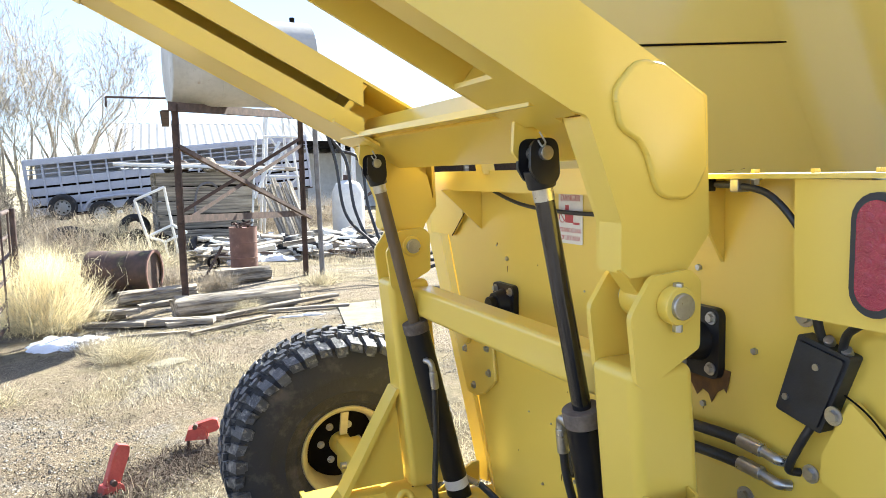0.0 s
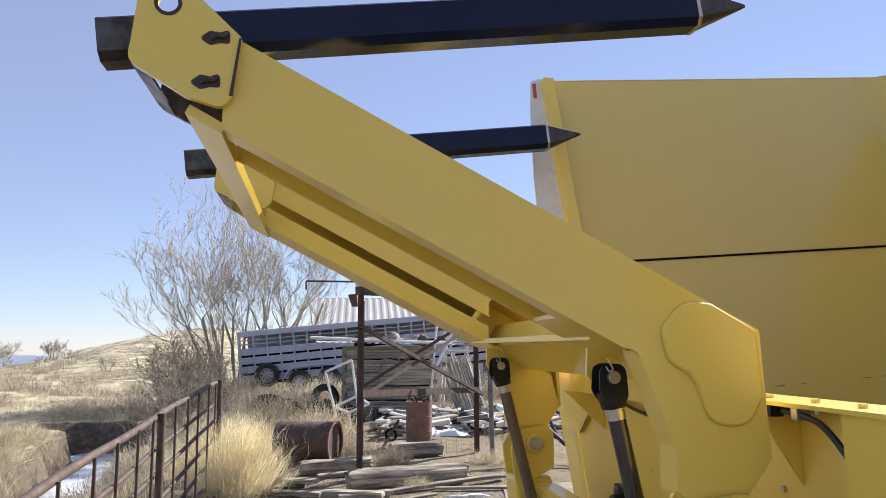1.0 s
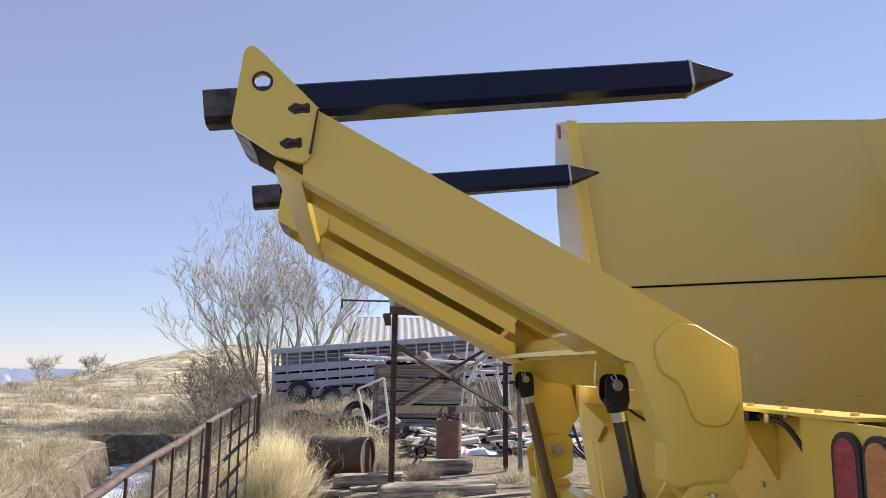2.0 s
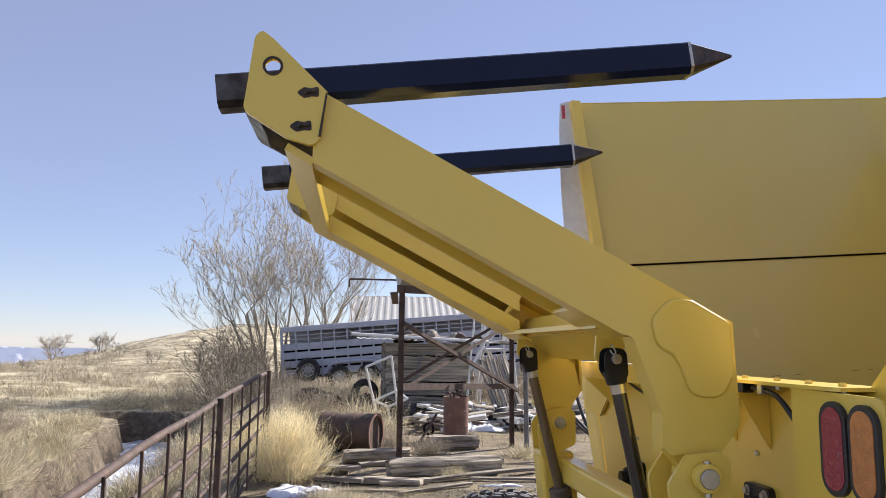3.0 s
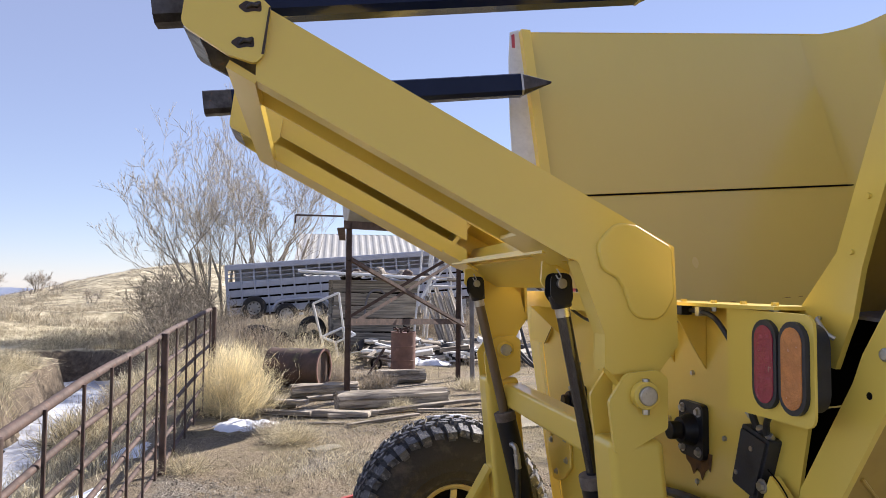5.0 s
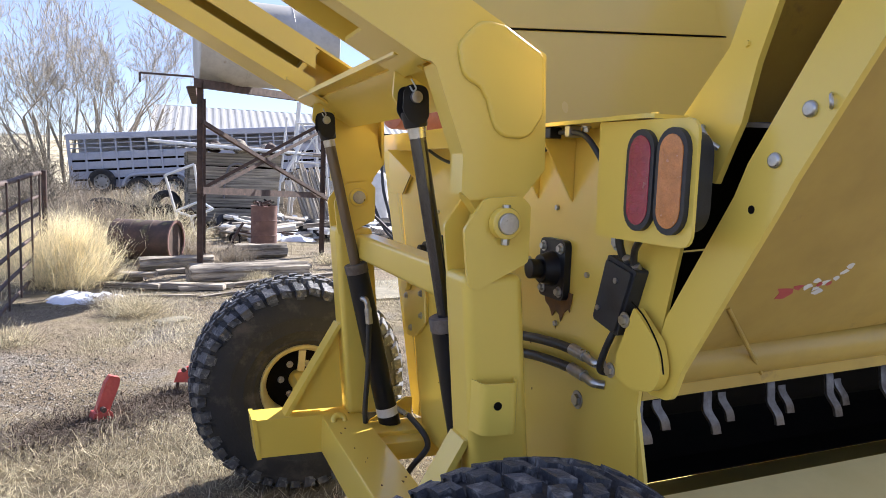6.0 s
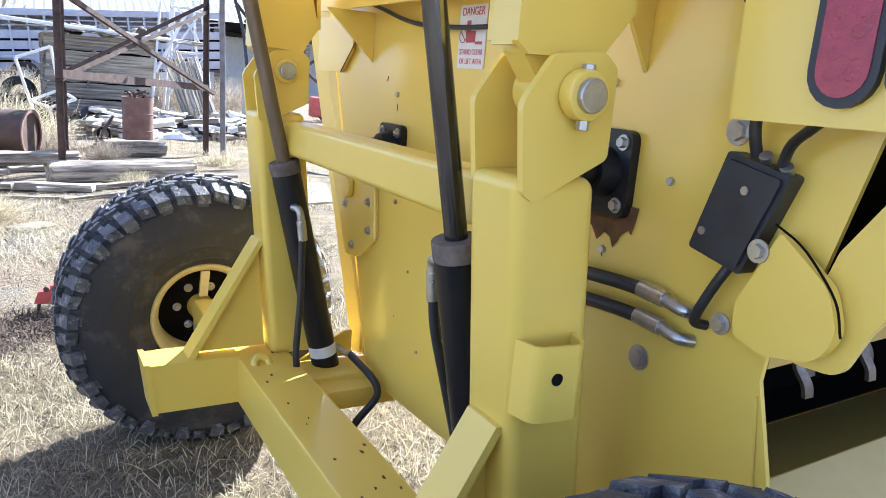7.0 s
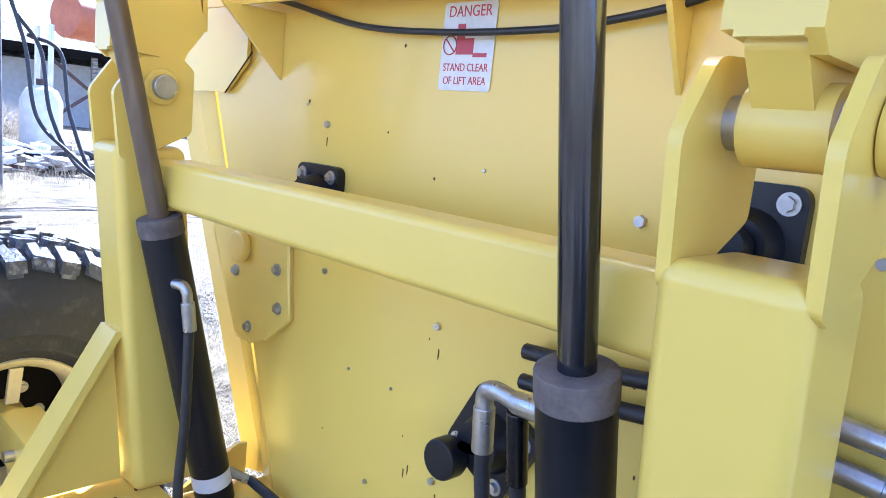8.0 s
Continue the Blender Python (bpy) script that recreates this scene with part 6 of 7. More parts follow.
for i in range(12):
    x, y = rnd.uniform(-0.1, 2.0), rnd.uniform(15.1, 16.6)
    o = rock("scrap_metal", x, y, rnd.uniform(0.08, 0.24), 0.15, rnd.uniform(0.06, 0.16), (RUSTP, BARE, WOOD)[i % 3], "rusty scrap lying on the shed roof", i, "scrap")
    o.location.z = 1.66

for a, b, r in (((1.46, 14.85, 0.1), (1.66, 14.85, 2.35), 0.024), ((1.55, 14.8, 0.95), (2.15, 14.9, 2.15), 0.035)):
    o = part("white_pole", rod(a, b, r, 10), WHITE, None)
    tagged(o, "white steel pole leaning by the timber shed", "pole", "white poles")
# dark tangle of scrap iron under the white frame
tg = thing("scrap_tangle", "dark tangle of bent scrap iron in dead weeds", "scrap")
rnd = random.Random(44)
for i in range(16):
    x, y = rnd.uniform(-1.5, -0.25), rnd.uniform(13.4, 15.2)
    z = height(x, y)
    pts = [Vector((x + rnd.uniform(-0.35, 0.35), y + rnd.uniform(-0.2, 0.2), z + 0.02 + 0.42 * rnd.random() * (k > 0))) for k in range(4)]
    part("bent_bar", hose(pts, rnd.uniform(0.015, 0.035), 6, 4), (IRONK, RUSTP)[i % 3 == 0], tg)
for i in range(5):
    x, y = rnd.uniform(-1.4, -0.3), rnd.uniform(14.0, 15.2)
    b = lathe(bmesh.new(), [(0.14, 0.05), (0.22, 0.07), (0.24, 0.0), (0.22, -0.07), (0.14, -0.05), (0.14, 0.05)], pose(x, y, height(x, y) + 0.2, rnd.uniform(30, 90), rnd.uniform(-30, 30), 0), 18)
    part("old_wheel", b, IRONK, tg)
# white bent frame
wfm = thing("white_metal_frame", "white bent metal seat frame leaning in weeds", "metal frame", at=pose(-0.55, 13.0, height(-0.55, 13), 8, -6, 12))
for a, b in (((0, 0, 0), (-0.28, 0, 1.05)), ((0.55, 0, 0.05), (0.42, 0, 1.20)), ((-0.28, 0, 1.05), (0.42, 0, 1.20)), ((-0.10, 0, 0.42), (0.50, 0, 0.55)), ((-0.10, 0, 0.42), (0.1, -0.5, 0.40)), ((0.50, 0, 0.55), (0.62, -0.5, 0.50)), ((0.1, -0.5, 0.40), (0.62, -0.5, 0.50)), ((0.1, -0.5, 0.40), (0.15, -0.5, 0.0))):
    part("tube", rod((a[0] * 0.75, a[1], a[2] * 1.08), (b[0] * 0.75, b[1], b[2] * 1.08), 0.024, 10), WHITE, wfm)

# ---- scrap pile ----
rnd = random.Random(21)
for i in range(95):
    u = rnd.random()
    x, y = 0.2 + 3.6 * rnd.random(), 11.6 + 3.0 * rnd.random()
    kind = i % 5
    if kind in (0, 1):
        rock("scrap_stone", x, y, rnd.uniform(0.08, 0.24), rnd.uniform(0.08, 0.2), rnd.uniform(0.05, 0.12), (STONE, WHITE, STONE)[i % 3], "pale broken block in the scrap heap", i, "rubble")
    elif kind == 2:
        L = rnd.uniform(0.4, 1.3)
        o = part("scrap_board", boxed(-L / 2, L / 2, -0.07, 0.07, 0, 0.035, 0.005), (WOOD, WHITE)[i % 2], None)
        o.matrix_basis = pose(x, y, height(x, y) + rnd.uniform(0.04, 0.2), rnd.uniform(-12, 12), rnd.uniform(-10, 10), rnd.uniform(-40, 40))
        tagged(o, "weathered board in the scrap heap", "board", "scrap boards")
    elif kind == 3:
        L = rnd.uniform(0.5, 1.6)
        o = part("scrap_pipe", rod((-L / 2, 0, 0), (L / 2, 0, 0), rnd.uniform(0.02, 0.045), 8), (RUSTP, WHITE, DARK)[i % 3], None)
        o.matrix_basis = pose(x, y, height(x, y) + rnd.uniform(0.05, 0.2), 0, rnd.uniform(-8, 8), rnd.uniform(-50, 50))
        tagged(o, "discarded pipe in the scrap heap", "pipe", "scrap pipes")
    else:
        o = part("old_tyre", lathe(bmesh.new(), [(0.14, 0.05), (0.20, 0.08), (0.26, 0.05), (0.26, -0.05), (0.20, -0.08), (0.14, -0.05), (0.14, 0.05)], Matrix.Identity(4), 20), RUBBER, None)
        o.matrix_basis = pose(x, y, height(x, y) + 0.12, rnd.uniform(-50, 50), rnd.uniform(-20, 20), 0)
        tagged(o, "old black tyre in the scrap heap", "tyre", "scrap tyres")
for i in range(105):
    x, y = 0.1 + 3.4 * rnd.random(), 11.2 + 3.0 * rnd.random()
    L, w = rnd.uniform(0.15, 0.7), rnd.uniform(0.08, 0.25)
    o = part("pale_rubble", boxed(-L / 2, L / 2, -w / 2, w / 2, 0, rnd.uniform(0.03, 0.09), 0.008), (WHITE, STONE, WHITE, WOOD)[i % 4], None)
    o.matrix_basis = pose(x, y, height(x, y) + rnd.uniform(0.02, 0.26), rnd.uniform(-15, 15), rnd.uniform(-15, 15), rnd.uniform(-70, 70))
    tagged(o, "pale sheet or block in the scrap heap", "rubble", "scrap rubble")
for i in range(9):
    x = 1.80 + 0.075 * i + 0.03 * rnd.random()
    a, b = Vector((x + 0.25, 14.3 + 0.03 * (i % 3), height(x, 14.3))), Vector((x - 0.12 + 0.12 * rnd.random(), 14.9, 1.10 + 0.35 * rnd.random()))
    o = part("leaning_board", board((b - a).length, 0.07 + 0.05 * rnd.random(), 0.025, i + 60), WOOD, None, sharp=25)
    o.matrix_basis = Matrix.Translation(a) @ (b - a).to_track_quat("X", "Z").to_matrix().to_4x4()
    tagged(o, "weathered grey board leaning beside the shed", "board", "leaning boards")

# tyres, a sheet and a bar lying between the drum and the trailer
for x, y, rx, ry in ((-2.0, 15.2, 20, 15), (-0.80, 16.6, 84, -22)):
    o = part("old_tyre", lathe(bmesh.new(), [(0.19, 0.07), (0.26, 0.11), (0.33, 0.09), (0.35, 0.04), (0.35, -0.04), (0.33, -0.09), (0.26, -0.11), (0.19, -0.07), (0.19, 0.07)], Matrix.Identity(4), 28), RUBBER, None)
    o.matrix_basis = pose(x, y, height(x, y) + 0.36, rx, 0, ry)
    tagged(o, "old black tyre leaning in dead weeds", "tyre", "tyres by the trailer")
lb = thing("rusty_bar", "short rusty bar with a welded plate leaning in the yard", "bar")
part("bar", rod((0.0, 10.0, height(0, 10) - 0.01), (0.27, 10.1, 0.40), 0.022, 8), RUSTP, lb)
part("foot", boxed(-0.06, 0.06, 9.94, 10.06, height(0, 10) - 0.01, height(0, 10) + 0.02, 0.004), RUSTP, lb)
ws = part("white_sheet", board(0.85, 0.6, 0.02, 3), WHITE, None)
ws.matrix_basis = pose(-0.05, 12.4, height(0, 12.4) + 0.16, -8, 10, 8)
tagged(ws, "white sheet metal panel lying on the scrap", "sheet")
sr = part("steel_ring", lathe(bmesh.new(), [(0.09 + 0.02 * math.cos(i * 0.7854), 0.03 * math.sin(i * 0.7854)) for i in range(9)], Matrix.Identity(4), 24), IRONK, None)
sr.matrix_basis = pose(0.24, 11.0, height(0.24, 11) + 0.10, 80, 0, 20)
tagged(sr, "dark iron ring standing in the scrap", "ring")

# ---- barn with pale metal roof ----
bn = thing("barn", "low barn with a pale corrugated metal roof", "barn")
bv_, bf_ = [], []
for i in range(161):
    x = -1.5 + i * 0.09
    z = 0.03 * (1 if i % 4 < 2 else 0)
    bv_ += [(x, 34.0, 2.5 + z), (x + 0.25, 38.5, 4.15 + z)]
for i in range(160):
    bf_.append((2 * i, 2 * i + 2, 2 * i + 3, 2 * i + 1))
raw("roof", bv_, bf_, ROOFM, bn)
part("wall", boxed(-1.2, 12.6, 34.4, 34.6, -0.6, 2.5, 0.01), WHITE, bn)
part("wall", boxed(-1.2, -1.0, 34.6, 42.0, -0.6, 2.6, 0.01), WHITE, bn)
part("back_roof", boxed(-1.3, 13.0, 0, 5.0, 0, 0.03, 0.0, Matrix.Translation((0, 38.5, 4.15)) @ Matrix.Rotation(radians(-20), 4, "X")), ROOFM, bn)

# white lattice mast behind the shed
ms = thing("lattice_mast", "white steel lattice frame standing behind the shed", "mast")
for x, y in ((2.2, 17.5), (3.3, 17.7), (2.3, 18.6), (3.2, 18.7)):
    part("leg", rod((x, y, -0.1), (x * 0.5 + 1.35, y * 0.5 + 9.0, 3.0), 0.035, 8), WHITE, ms)
for z0, z1 in ((0.4, 1.4), (1.4, 2.4)):
    part("brace", rod((2.2 + z0 * 0.1, 17.5, z0), (3.3 - z1 * 0.1, 17.7, z1), 0.025, 8), WHITE, ms)
    part("brace", rod((3.3 - z0 * 0.1, 17.7, z0), (2.2 + z1 * 0.1, 17.5, z1), 0.025, 8), WHITE, ms)
for z in (1.4, 2.4):
    part("ring", rod((2.3, 17.5, z), (3.2, 17.7, z), 0.03, 8), WHITE, ms)

# ---- yard further on: orange tank on red legs, white tank, red cart ----
ot = thing("orange_tank_stand", "orange and white fuel tank on red lattice legs", "fuel tank")
part("tank", bevel(cyl(bmesh.new(), (4.9, 17.65, 2.9), (6.9, 18.4, 2.9), 0.5, n=36), 0.05), ORANGE, ot)
for x, y in ((4.5, 17.2), (6.5, 17.9), (4.5, 18.1), (6.5, 18.8)):
    part("leg", rod((x, y, -0.1), (x, y, 2.6), 0.06, 8), REDP if x > 5 else WHITE, ot)
part("brace", rod((4.5, 17.2, 0.6), (6.5, 17.9, 1.9), 0.04, 8), RUSTP, ot)
part("brace", rod((4.5, 17.2, 1.9), (6.5, 17.9, 0.6), 0.04, 8), RUSTP, ot)
wt = thing("white_gas_tank", "white upright gas tank on the ground", "gas tank", at=pose(3.85, 15.6, height(3.85, 15.6)))
part("shell", lathe(bmesh.new(), [(0, 0), (0.28, 0.02), (0.38, 0.14), (0.38, 1.0), (0.28, 1.22), (0.1, 1.3), (0, 1.31)], Matrix.Identity(4), 32), WHITE, wt)
part("collar", rod((0, 0, 1.28), (0, 0, 1.42), 0.10, 14), RUSTP, wt)
rc = thing("red_fuel_cart", "small red fuel cart on dirt", "cart", at=pose(5.9, 17.0, height(5.9, 17.0)))
part("body", boxed(-0.35, 0.35, -0.2, 0.2, 0.12, 0.62, 0.06), REDP, rc)
part("handle", hose([(0.35, -0.15, 0.5), (0.5, -0.15, 0.7), (0.5, 0.15, 0.7), (0.35, 0.15, 0.5)], 0.02), REDP, rc)
for s in (-1, 1):
    part("wheel", rod((0.1, s * 0.21, 0.12), (0.1, s * 0.27, 0.12), 0.12, 16, 0.01), RUBBER, rc)
ds = thing("dark_shed", "dark open farm shed behind the yard", "shed")
part("roof", boxed(6, 24, 30, 36, 2.7, 2.9, 0.02), DARK, ds)
part("back_wall", boxed(6, 24, 35.5, 35.8, -0.5, 2.7, 0.02), RUSTP, ds)
for x in (6.2, 10, 14, 18, 22):
    part("post", boxed(x, x + 0.2, 30.2, 30.4, -0.6, 2.7, 0.01), WOOD2, ds)
for i, (x, y) in enumerate(((3.3, 14.9), (4.2, 14.2), (5.2, 15.2), (2.9, 13.6), (4.8, 13.2))):
    rock("scrap_stone", x, y, 0.5, 0.3, 0.07, STONE, "pale flat rubble on the yard", 50 + i, "rubble")


# ---- vegetation ----
def blades(name, places, material, seed, hmin, hmax, lean, width, label, cat, kind="stuff", k=2, droop=0.3):
    """Thin bent blades: each place is (x, y, z, scale)."""
    rnd = np.random.default_rng(seed)
    P = np.array(places, float)
    n = len(P)
    az = rnd.uniform(0, 2 * np.pi, n)
    hh = rnd.uniform(hmin, hmax, n) * P[:, 3]
    ln = rnd.uniform(0.05, lean, n) * hh
    d = np.stack([np.cos(az), np.sin(az), 0 * az], -1)
    az2 = rnd.uniform(0, 2 * np.pi, n)
    s = np.stack([np.cos(az2), np.sin(az2), 0 * az2], -1) * (width * rnd.uniform(0.6, 1.3, n))[:, None]
    b = P[:, :3]
    up = np.array([0, 0, 1.0])
    mid = b + d * (ln * 0.4)[:, None] + up * (hh * 0.6)[:, None]
    tip = b + d * ln[:, None] + up * (hh * (1 - droop * rnd.random(n) * (ln / (hh + 1e-6))))[:, None]
    V = np.stack([b - s, b + s, mid + s * 0.7, mid - s * 0.7, tip], 1).reshape(-1, 3)
    i0 = np.arange(n) * 5
    F = [(a, a + 1, a + 2, a + 3) for a in i0] + [(a + 3, a + 2, a + 4) for a in i0]
    ob = raw(name, V.tolist(), [tuple(int(q) for q in f) for f in F], material)
    return tagged(ob, label, cat, kind=kind)


rnd = random.Random(31)
# straw litter and short dry grass over the yard
pl = []
while len(pl) < 42000:
    x, y = rnd.uniform(-2.4, 1.8), -0.4 + 8.5 * rnd.random() ** 1.25
    d = noise.noise(Vector((x * 0.8, y * 0.8, 2))) + 0.35 * noise.noise(Vector((x * 3, y * 3, 9)))
    near = smooth(3.0, 1.8, y)
    if d + 0.55 * near + 0.12 * rnd.random() > 0.28:
        pl.append((x, y, height(x, y) - 0.004, 0.6 + 0.7 * rnd.random()))
blades("dry_grass", pl, STRAW, 1, 0.015, 0.085, 2.6, 0.0015, "short dry straw-coloured grass and litter", "grass", droop=0.9)
pl = []
while len(pl) < 26000:
    x, y = rnd.uniform(-2.0, 0.7), rnd.uniform(-0.6, 2.9)
    if noise.noise(Vector((x * 1.6, y * 1.6, 41))) + 0.35 * rnd.random() > 0.0:
        pl.append((x, y, height(x, y) - 0.004, 0.5 + 0.8 * rnd.random()))
blades("dry_grass", pl, STRAW, 6, 0.012, 0.045, 4.5, 0.0013, "matted dry straw grass round the wheels", "grass", droop=0.35)
pl = [(x, y, z, s) for x, y, z, s in pl[::6] if noise.noise(Vector((x * 2.2, y * 2.2, 51))) > 0.05]
blades("dry_grass", pl, STRAW, 16, 0.05, 0.15, 0.9, 0.001, "thin upright dry stalks round the wheels", "grass")
pl = []
while len(pl) < 16000:
    x, y = rnd.uniform(-2.0, 0.9), rnd.uniform(-0.6, 3.2)
    if noise.noise(Vector((x * 2.6, y * 2.6, 61))) + 0.3 * rnd.random() > 0.05:
        pl.append((x, y, height(x, y) - 0.001, 0.5 + 0.8 * rnd.random()))
blades("twig_litter", pl, LITTER, 26, 0.006, 0.022, 5.0, 0.0022, "dark rotting straw and twigs on the dirt", "litter", droop=0.6)
# Dense dark litter in a band, standing in for that cast shadow
pl = []
for _ in range(5200):
    u = rnd.random()
    x, y = -1.5 + 0.8 * u + rnd.gauss(0, 0.11), 2.48 + 0.62 * u + rnd.gauss(0, 0.10)
    pl.append((x, y, height(x, y) + 0.012 * rnd.random(), 0.7 + 0.8 * rnd.random()))
blades("twig_litter", pl, LITTER, 27, 0.012, 0.05, 5.0, 0.0026, "dark straw standing in for a shadow by the red implement parts", "litter", droop=0.5)
pl = [(rnd.uniform(-2.2, 1.8), 0.2 + 7.5 * rnd.random(), 0, 0.6 + 0.8 * rnd.random()) for _ in range(16000)]
pl = [(x, y, height(x, y), s) for x, y, z, s in pl if noise.noise(Vector((x * 1.1, y * 1.1, 21))) + 0.3 * rnd.random() > 0.08]
blades("twig_litter", pl, LITTER, 4, 0.006, 0.03, 5.0, 0.0022, "dark twigs and leaf litter on the dirt", "litter", droop=1.0)
pl = []
while len(pl) < 110000:
    y = 0.5 + 30 * rnd.random() ** 1.1
    x = -2.2 - (6 + 0.6 * y) * rnd.random()
    c = noise.noise(Vector((x * 1.5, y * 1.5, 4))) + 0.5 * noise.noise(Vector((x * 4, y * 4, 8)))
    if creek_d(x, y) > (0.9 if y < 9 else 1.35) and c + 0.3 * rnd.random() > 0.14:
        pl.append((x, y, height(x, y) - 0.01, (0.4 + 0.9 * rnd.random()) * (0.7 + 0.8 * max(0, c))))
count = 0
while count < 15000:
    y = 4 + 21 * rnd.random()
    x = -3.3 - 5.5 * rnd.random()
    d = creek_d(x, y)
    if (0.85 if y < 9 else 1.3) < d < 1.9 and noise.noise(Vector((x * 3.5, y * 3.5, 4))) + 0.3 * rnd.random() > 0.12:
        count += 1
        pl.append((x, y, height(x, y) - 0.01, 0.5 + 0.8 * rnd.random()))
blades("dry_grass", pl, STRAW, 2, 0.06, 0.30, 1.3, 0.003, "rank dry grass on the creek banks", "grass")
pl = []
while len(pl) < 16000:
    y = 1.5 + 12 * rnd.random()
    x = -8 + 5.2 * rnd.random()
    d = creek_d(x, y)
    if 0.78 < d < 1.75 and noise.noise(Vector((x * 2.2, y * 2.2, 19))) + 0.35 * rnd.random() > (0.02 if d < 1.3 else 0.2):
        pl.append((x, y, height(x, y) - 0.01, 0.6 + 0.8 * rnd.random()))
blades("dry_grass", pl, STRAW, 22, 0.12, 0.42, 1.9, 0.0026, "long dry grass hanging over the creek edge", "grass", droop=1.3)
pl = []
while len(pl) < 14000:
    x, y = rnd.uniform(-3.5, 6), rnd.uniform(8.5, 26)
    if noise.noise(Vector((x * 0.6, y * 0.6, 14))) + 0.35 * rnd.random() > 0.28:
        pl.append((x, y, height(x, y) - 0.01, 0.5 + rnd.random()))
blades("dry_grass", pl, WEED, 3, 0.04, 0.22, 0.9, 0.004, "patchy dry grass round the scrap", "grass")


def pebbles(name, n, seed, label):
    q = np.random.default_rng(seed)
    base = np.array([(1, 0, 0), (-1, 0, 0), (0, 1, 0), (0, -1, 0), (0, 0, 1), (0, 0, -1)], float)
    tri = [(0, 2, 4), (2, 1, 4), (1, 3, 4), (3, 0, 4), (2, 0, 5), (1, 2, 5), (3, 1, 5), (0, 3, 5)]
    V, F, k = [], [], 0
    while k < n:
        x, y = q.uniform(-2.0, 1.6), q.uniform(0.2, 7.5)
        if noise.noise(Vector((x * 0.9, y * 0.9, 31))) + 0.5 * math.exp(-((x + 0.9) ** 2 + (y - 3.5) ** 2)) + 0.22 * q.random() < 0.36:
            continue
        s = 0.003 + 0.008 * q.random() ** 2.5
        c = np.array([x, y, height(x, y) + s * 0.3])
        V += (c + base * s * q.uniform(0.6, 1.4, (6, 3)) * (1, 1, 0.7)).tolist()
        F += [tuple(6 * k + i for i in t) for t in tri]
        k += 1
    return tagged(raw(name, V, F, GRAVEL, smooth=False), label, "gravel", kind="stuff")


pebbles("gravel", 12000, 5, "scattered grey gravel and small stones")


def fluff(name, cx, cy, r, h, n, material, seed, label, cat, width=0.0014, sprig=0.16):
    """A rounded weed bush: thin stems from the base and many short sprigs out to its uneven dome."""
    q = np.random.default_rng(seed)
    z0 = height(cx, cy)
    bags = {"base_growth": ([], []), "foliage": ([], [])}

    def strip(a, b, c, w, nm):
        V, F = bags[nm]
        i = len(V)
        s = np.cross(c - a, q.normal(size=3))
        s = s / (np.linalg.norm(s) + 1e-9) * w
        V.extend(((a - s).tolist(), (a + s).tolist(), (b + s * 0.7).tolist(), (b - s * 0.7).tolist(), c.tolist()))
        F.extend(((i, i + 1, i + 2, i + 3), (i + 3, i + 2, i + 4)))

    for k in range(n):
        a, e = q.uniform(0, 6.2832), math.asin(q.uniform(0.12, 1.0))
        lump = 0.82 + 0.5 * noise.noise(Vector((2 * math.cos(a) * math.cos(e) + seed, 2 * math.sin(a) * math.cos(e), 2 * math.sin(e))))
        d = np.array((r * math.cos(a) * math.cos(e), r * math.sin(a) * math.cos(e), h * math.sin(e))) * lump
        root = np.array((cx + 0.3 * r * q.normal(), cy + 0.3 * r * q.normal(), z0 - 0.02))
        if k < n // 8:
            strip(root, root + d * 0.55 + (0, 0, 0.04), root + d, width * 1.5, "base_growth")
            continue
        u = q.random() ** 0.55
        p = root + d * u * 0.9
        g = d / np.linalg.norm(d) * 0.7 + q.normal(size=3) * 0.45 + (0, 0, 0.25)
        g = g / np.linalg.norm(g) * sprig * q.uniform(0.4, 1.2)
        strip(p, p + g * 0.55 + q.normal(size=3) * 0.01, p + g, width, "foliage")
    t = thing(name, label, cat)
    for nm in bags:
        tagged(raw(nm, *bags[nm], material, t), kind="stuff")
    return t


fluff("straw_bush", -1.78, 6.95, 0.50, 0.86, 13000, BUSH, 5, "tall bushy pale straw weeds beside the fence", "bush")
fluff("straw_bush", -2.25, 8.1, 0.48, 0.80, 6000, BUSH, 6, "tall bushy straw weeds behind another clump", "bush")
fluff("straw_bush", -1.95, 9.6, 0.45, 0.75, 4000, BUSH, 16, "bushy straw weeds beside the fallen barrel", "bush", 0.002)
fluff("grass_tuft", -1.12, 5.35, 0.30, 0.24, 2600, STRAW, 7, "pale dry grass tuft on dirt", "grass tuft", 0.0012, 0.1)
fluff("grass_tuft", -1.35, 5.75, 0.22, 0.18, 1200, WEED, 17, "grey low weed tuft on dirt", "grass tuft", 0.0014, 0.08)
fluff("grass_tuft", 0.12, 6.92, 0.22, 0.20, 900, STRAW, 8, "dry grass tuft growing by the log", "grass tuft", 0.0013, 0.1)
fluff("grass_tuft", 0.05, 8.7, 0.30, 0.34, 1400, WEED, 9, "dry weed tuft behind the log", "grass tuft", 0.0018, 0.12)
fluff("grass_tuft", 1.3, 8.4, 0.30, 0.24, 900, STRAW, 10, "dry grass tuft at the pole foot", "grass tuft", 0.0018, 0.12)
fluff("grass_tuft", -1.9, 4.4, 0.25, 0.2, 1000, STRAW, 11, "dry grass tuft under the fence", "grass tuft", 0.0013, 0.09)
fluff("grass_tuft", -0.55, 9.6, 0.35, 0.3, 1100, WEED, 12, "grey weed tuft beside the tower", "grass tuft", 0.002, 0.12)
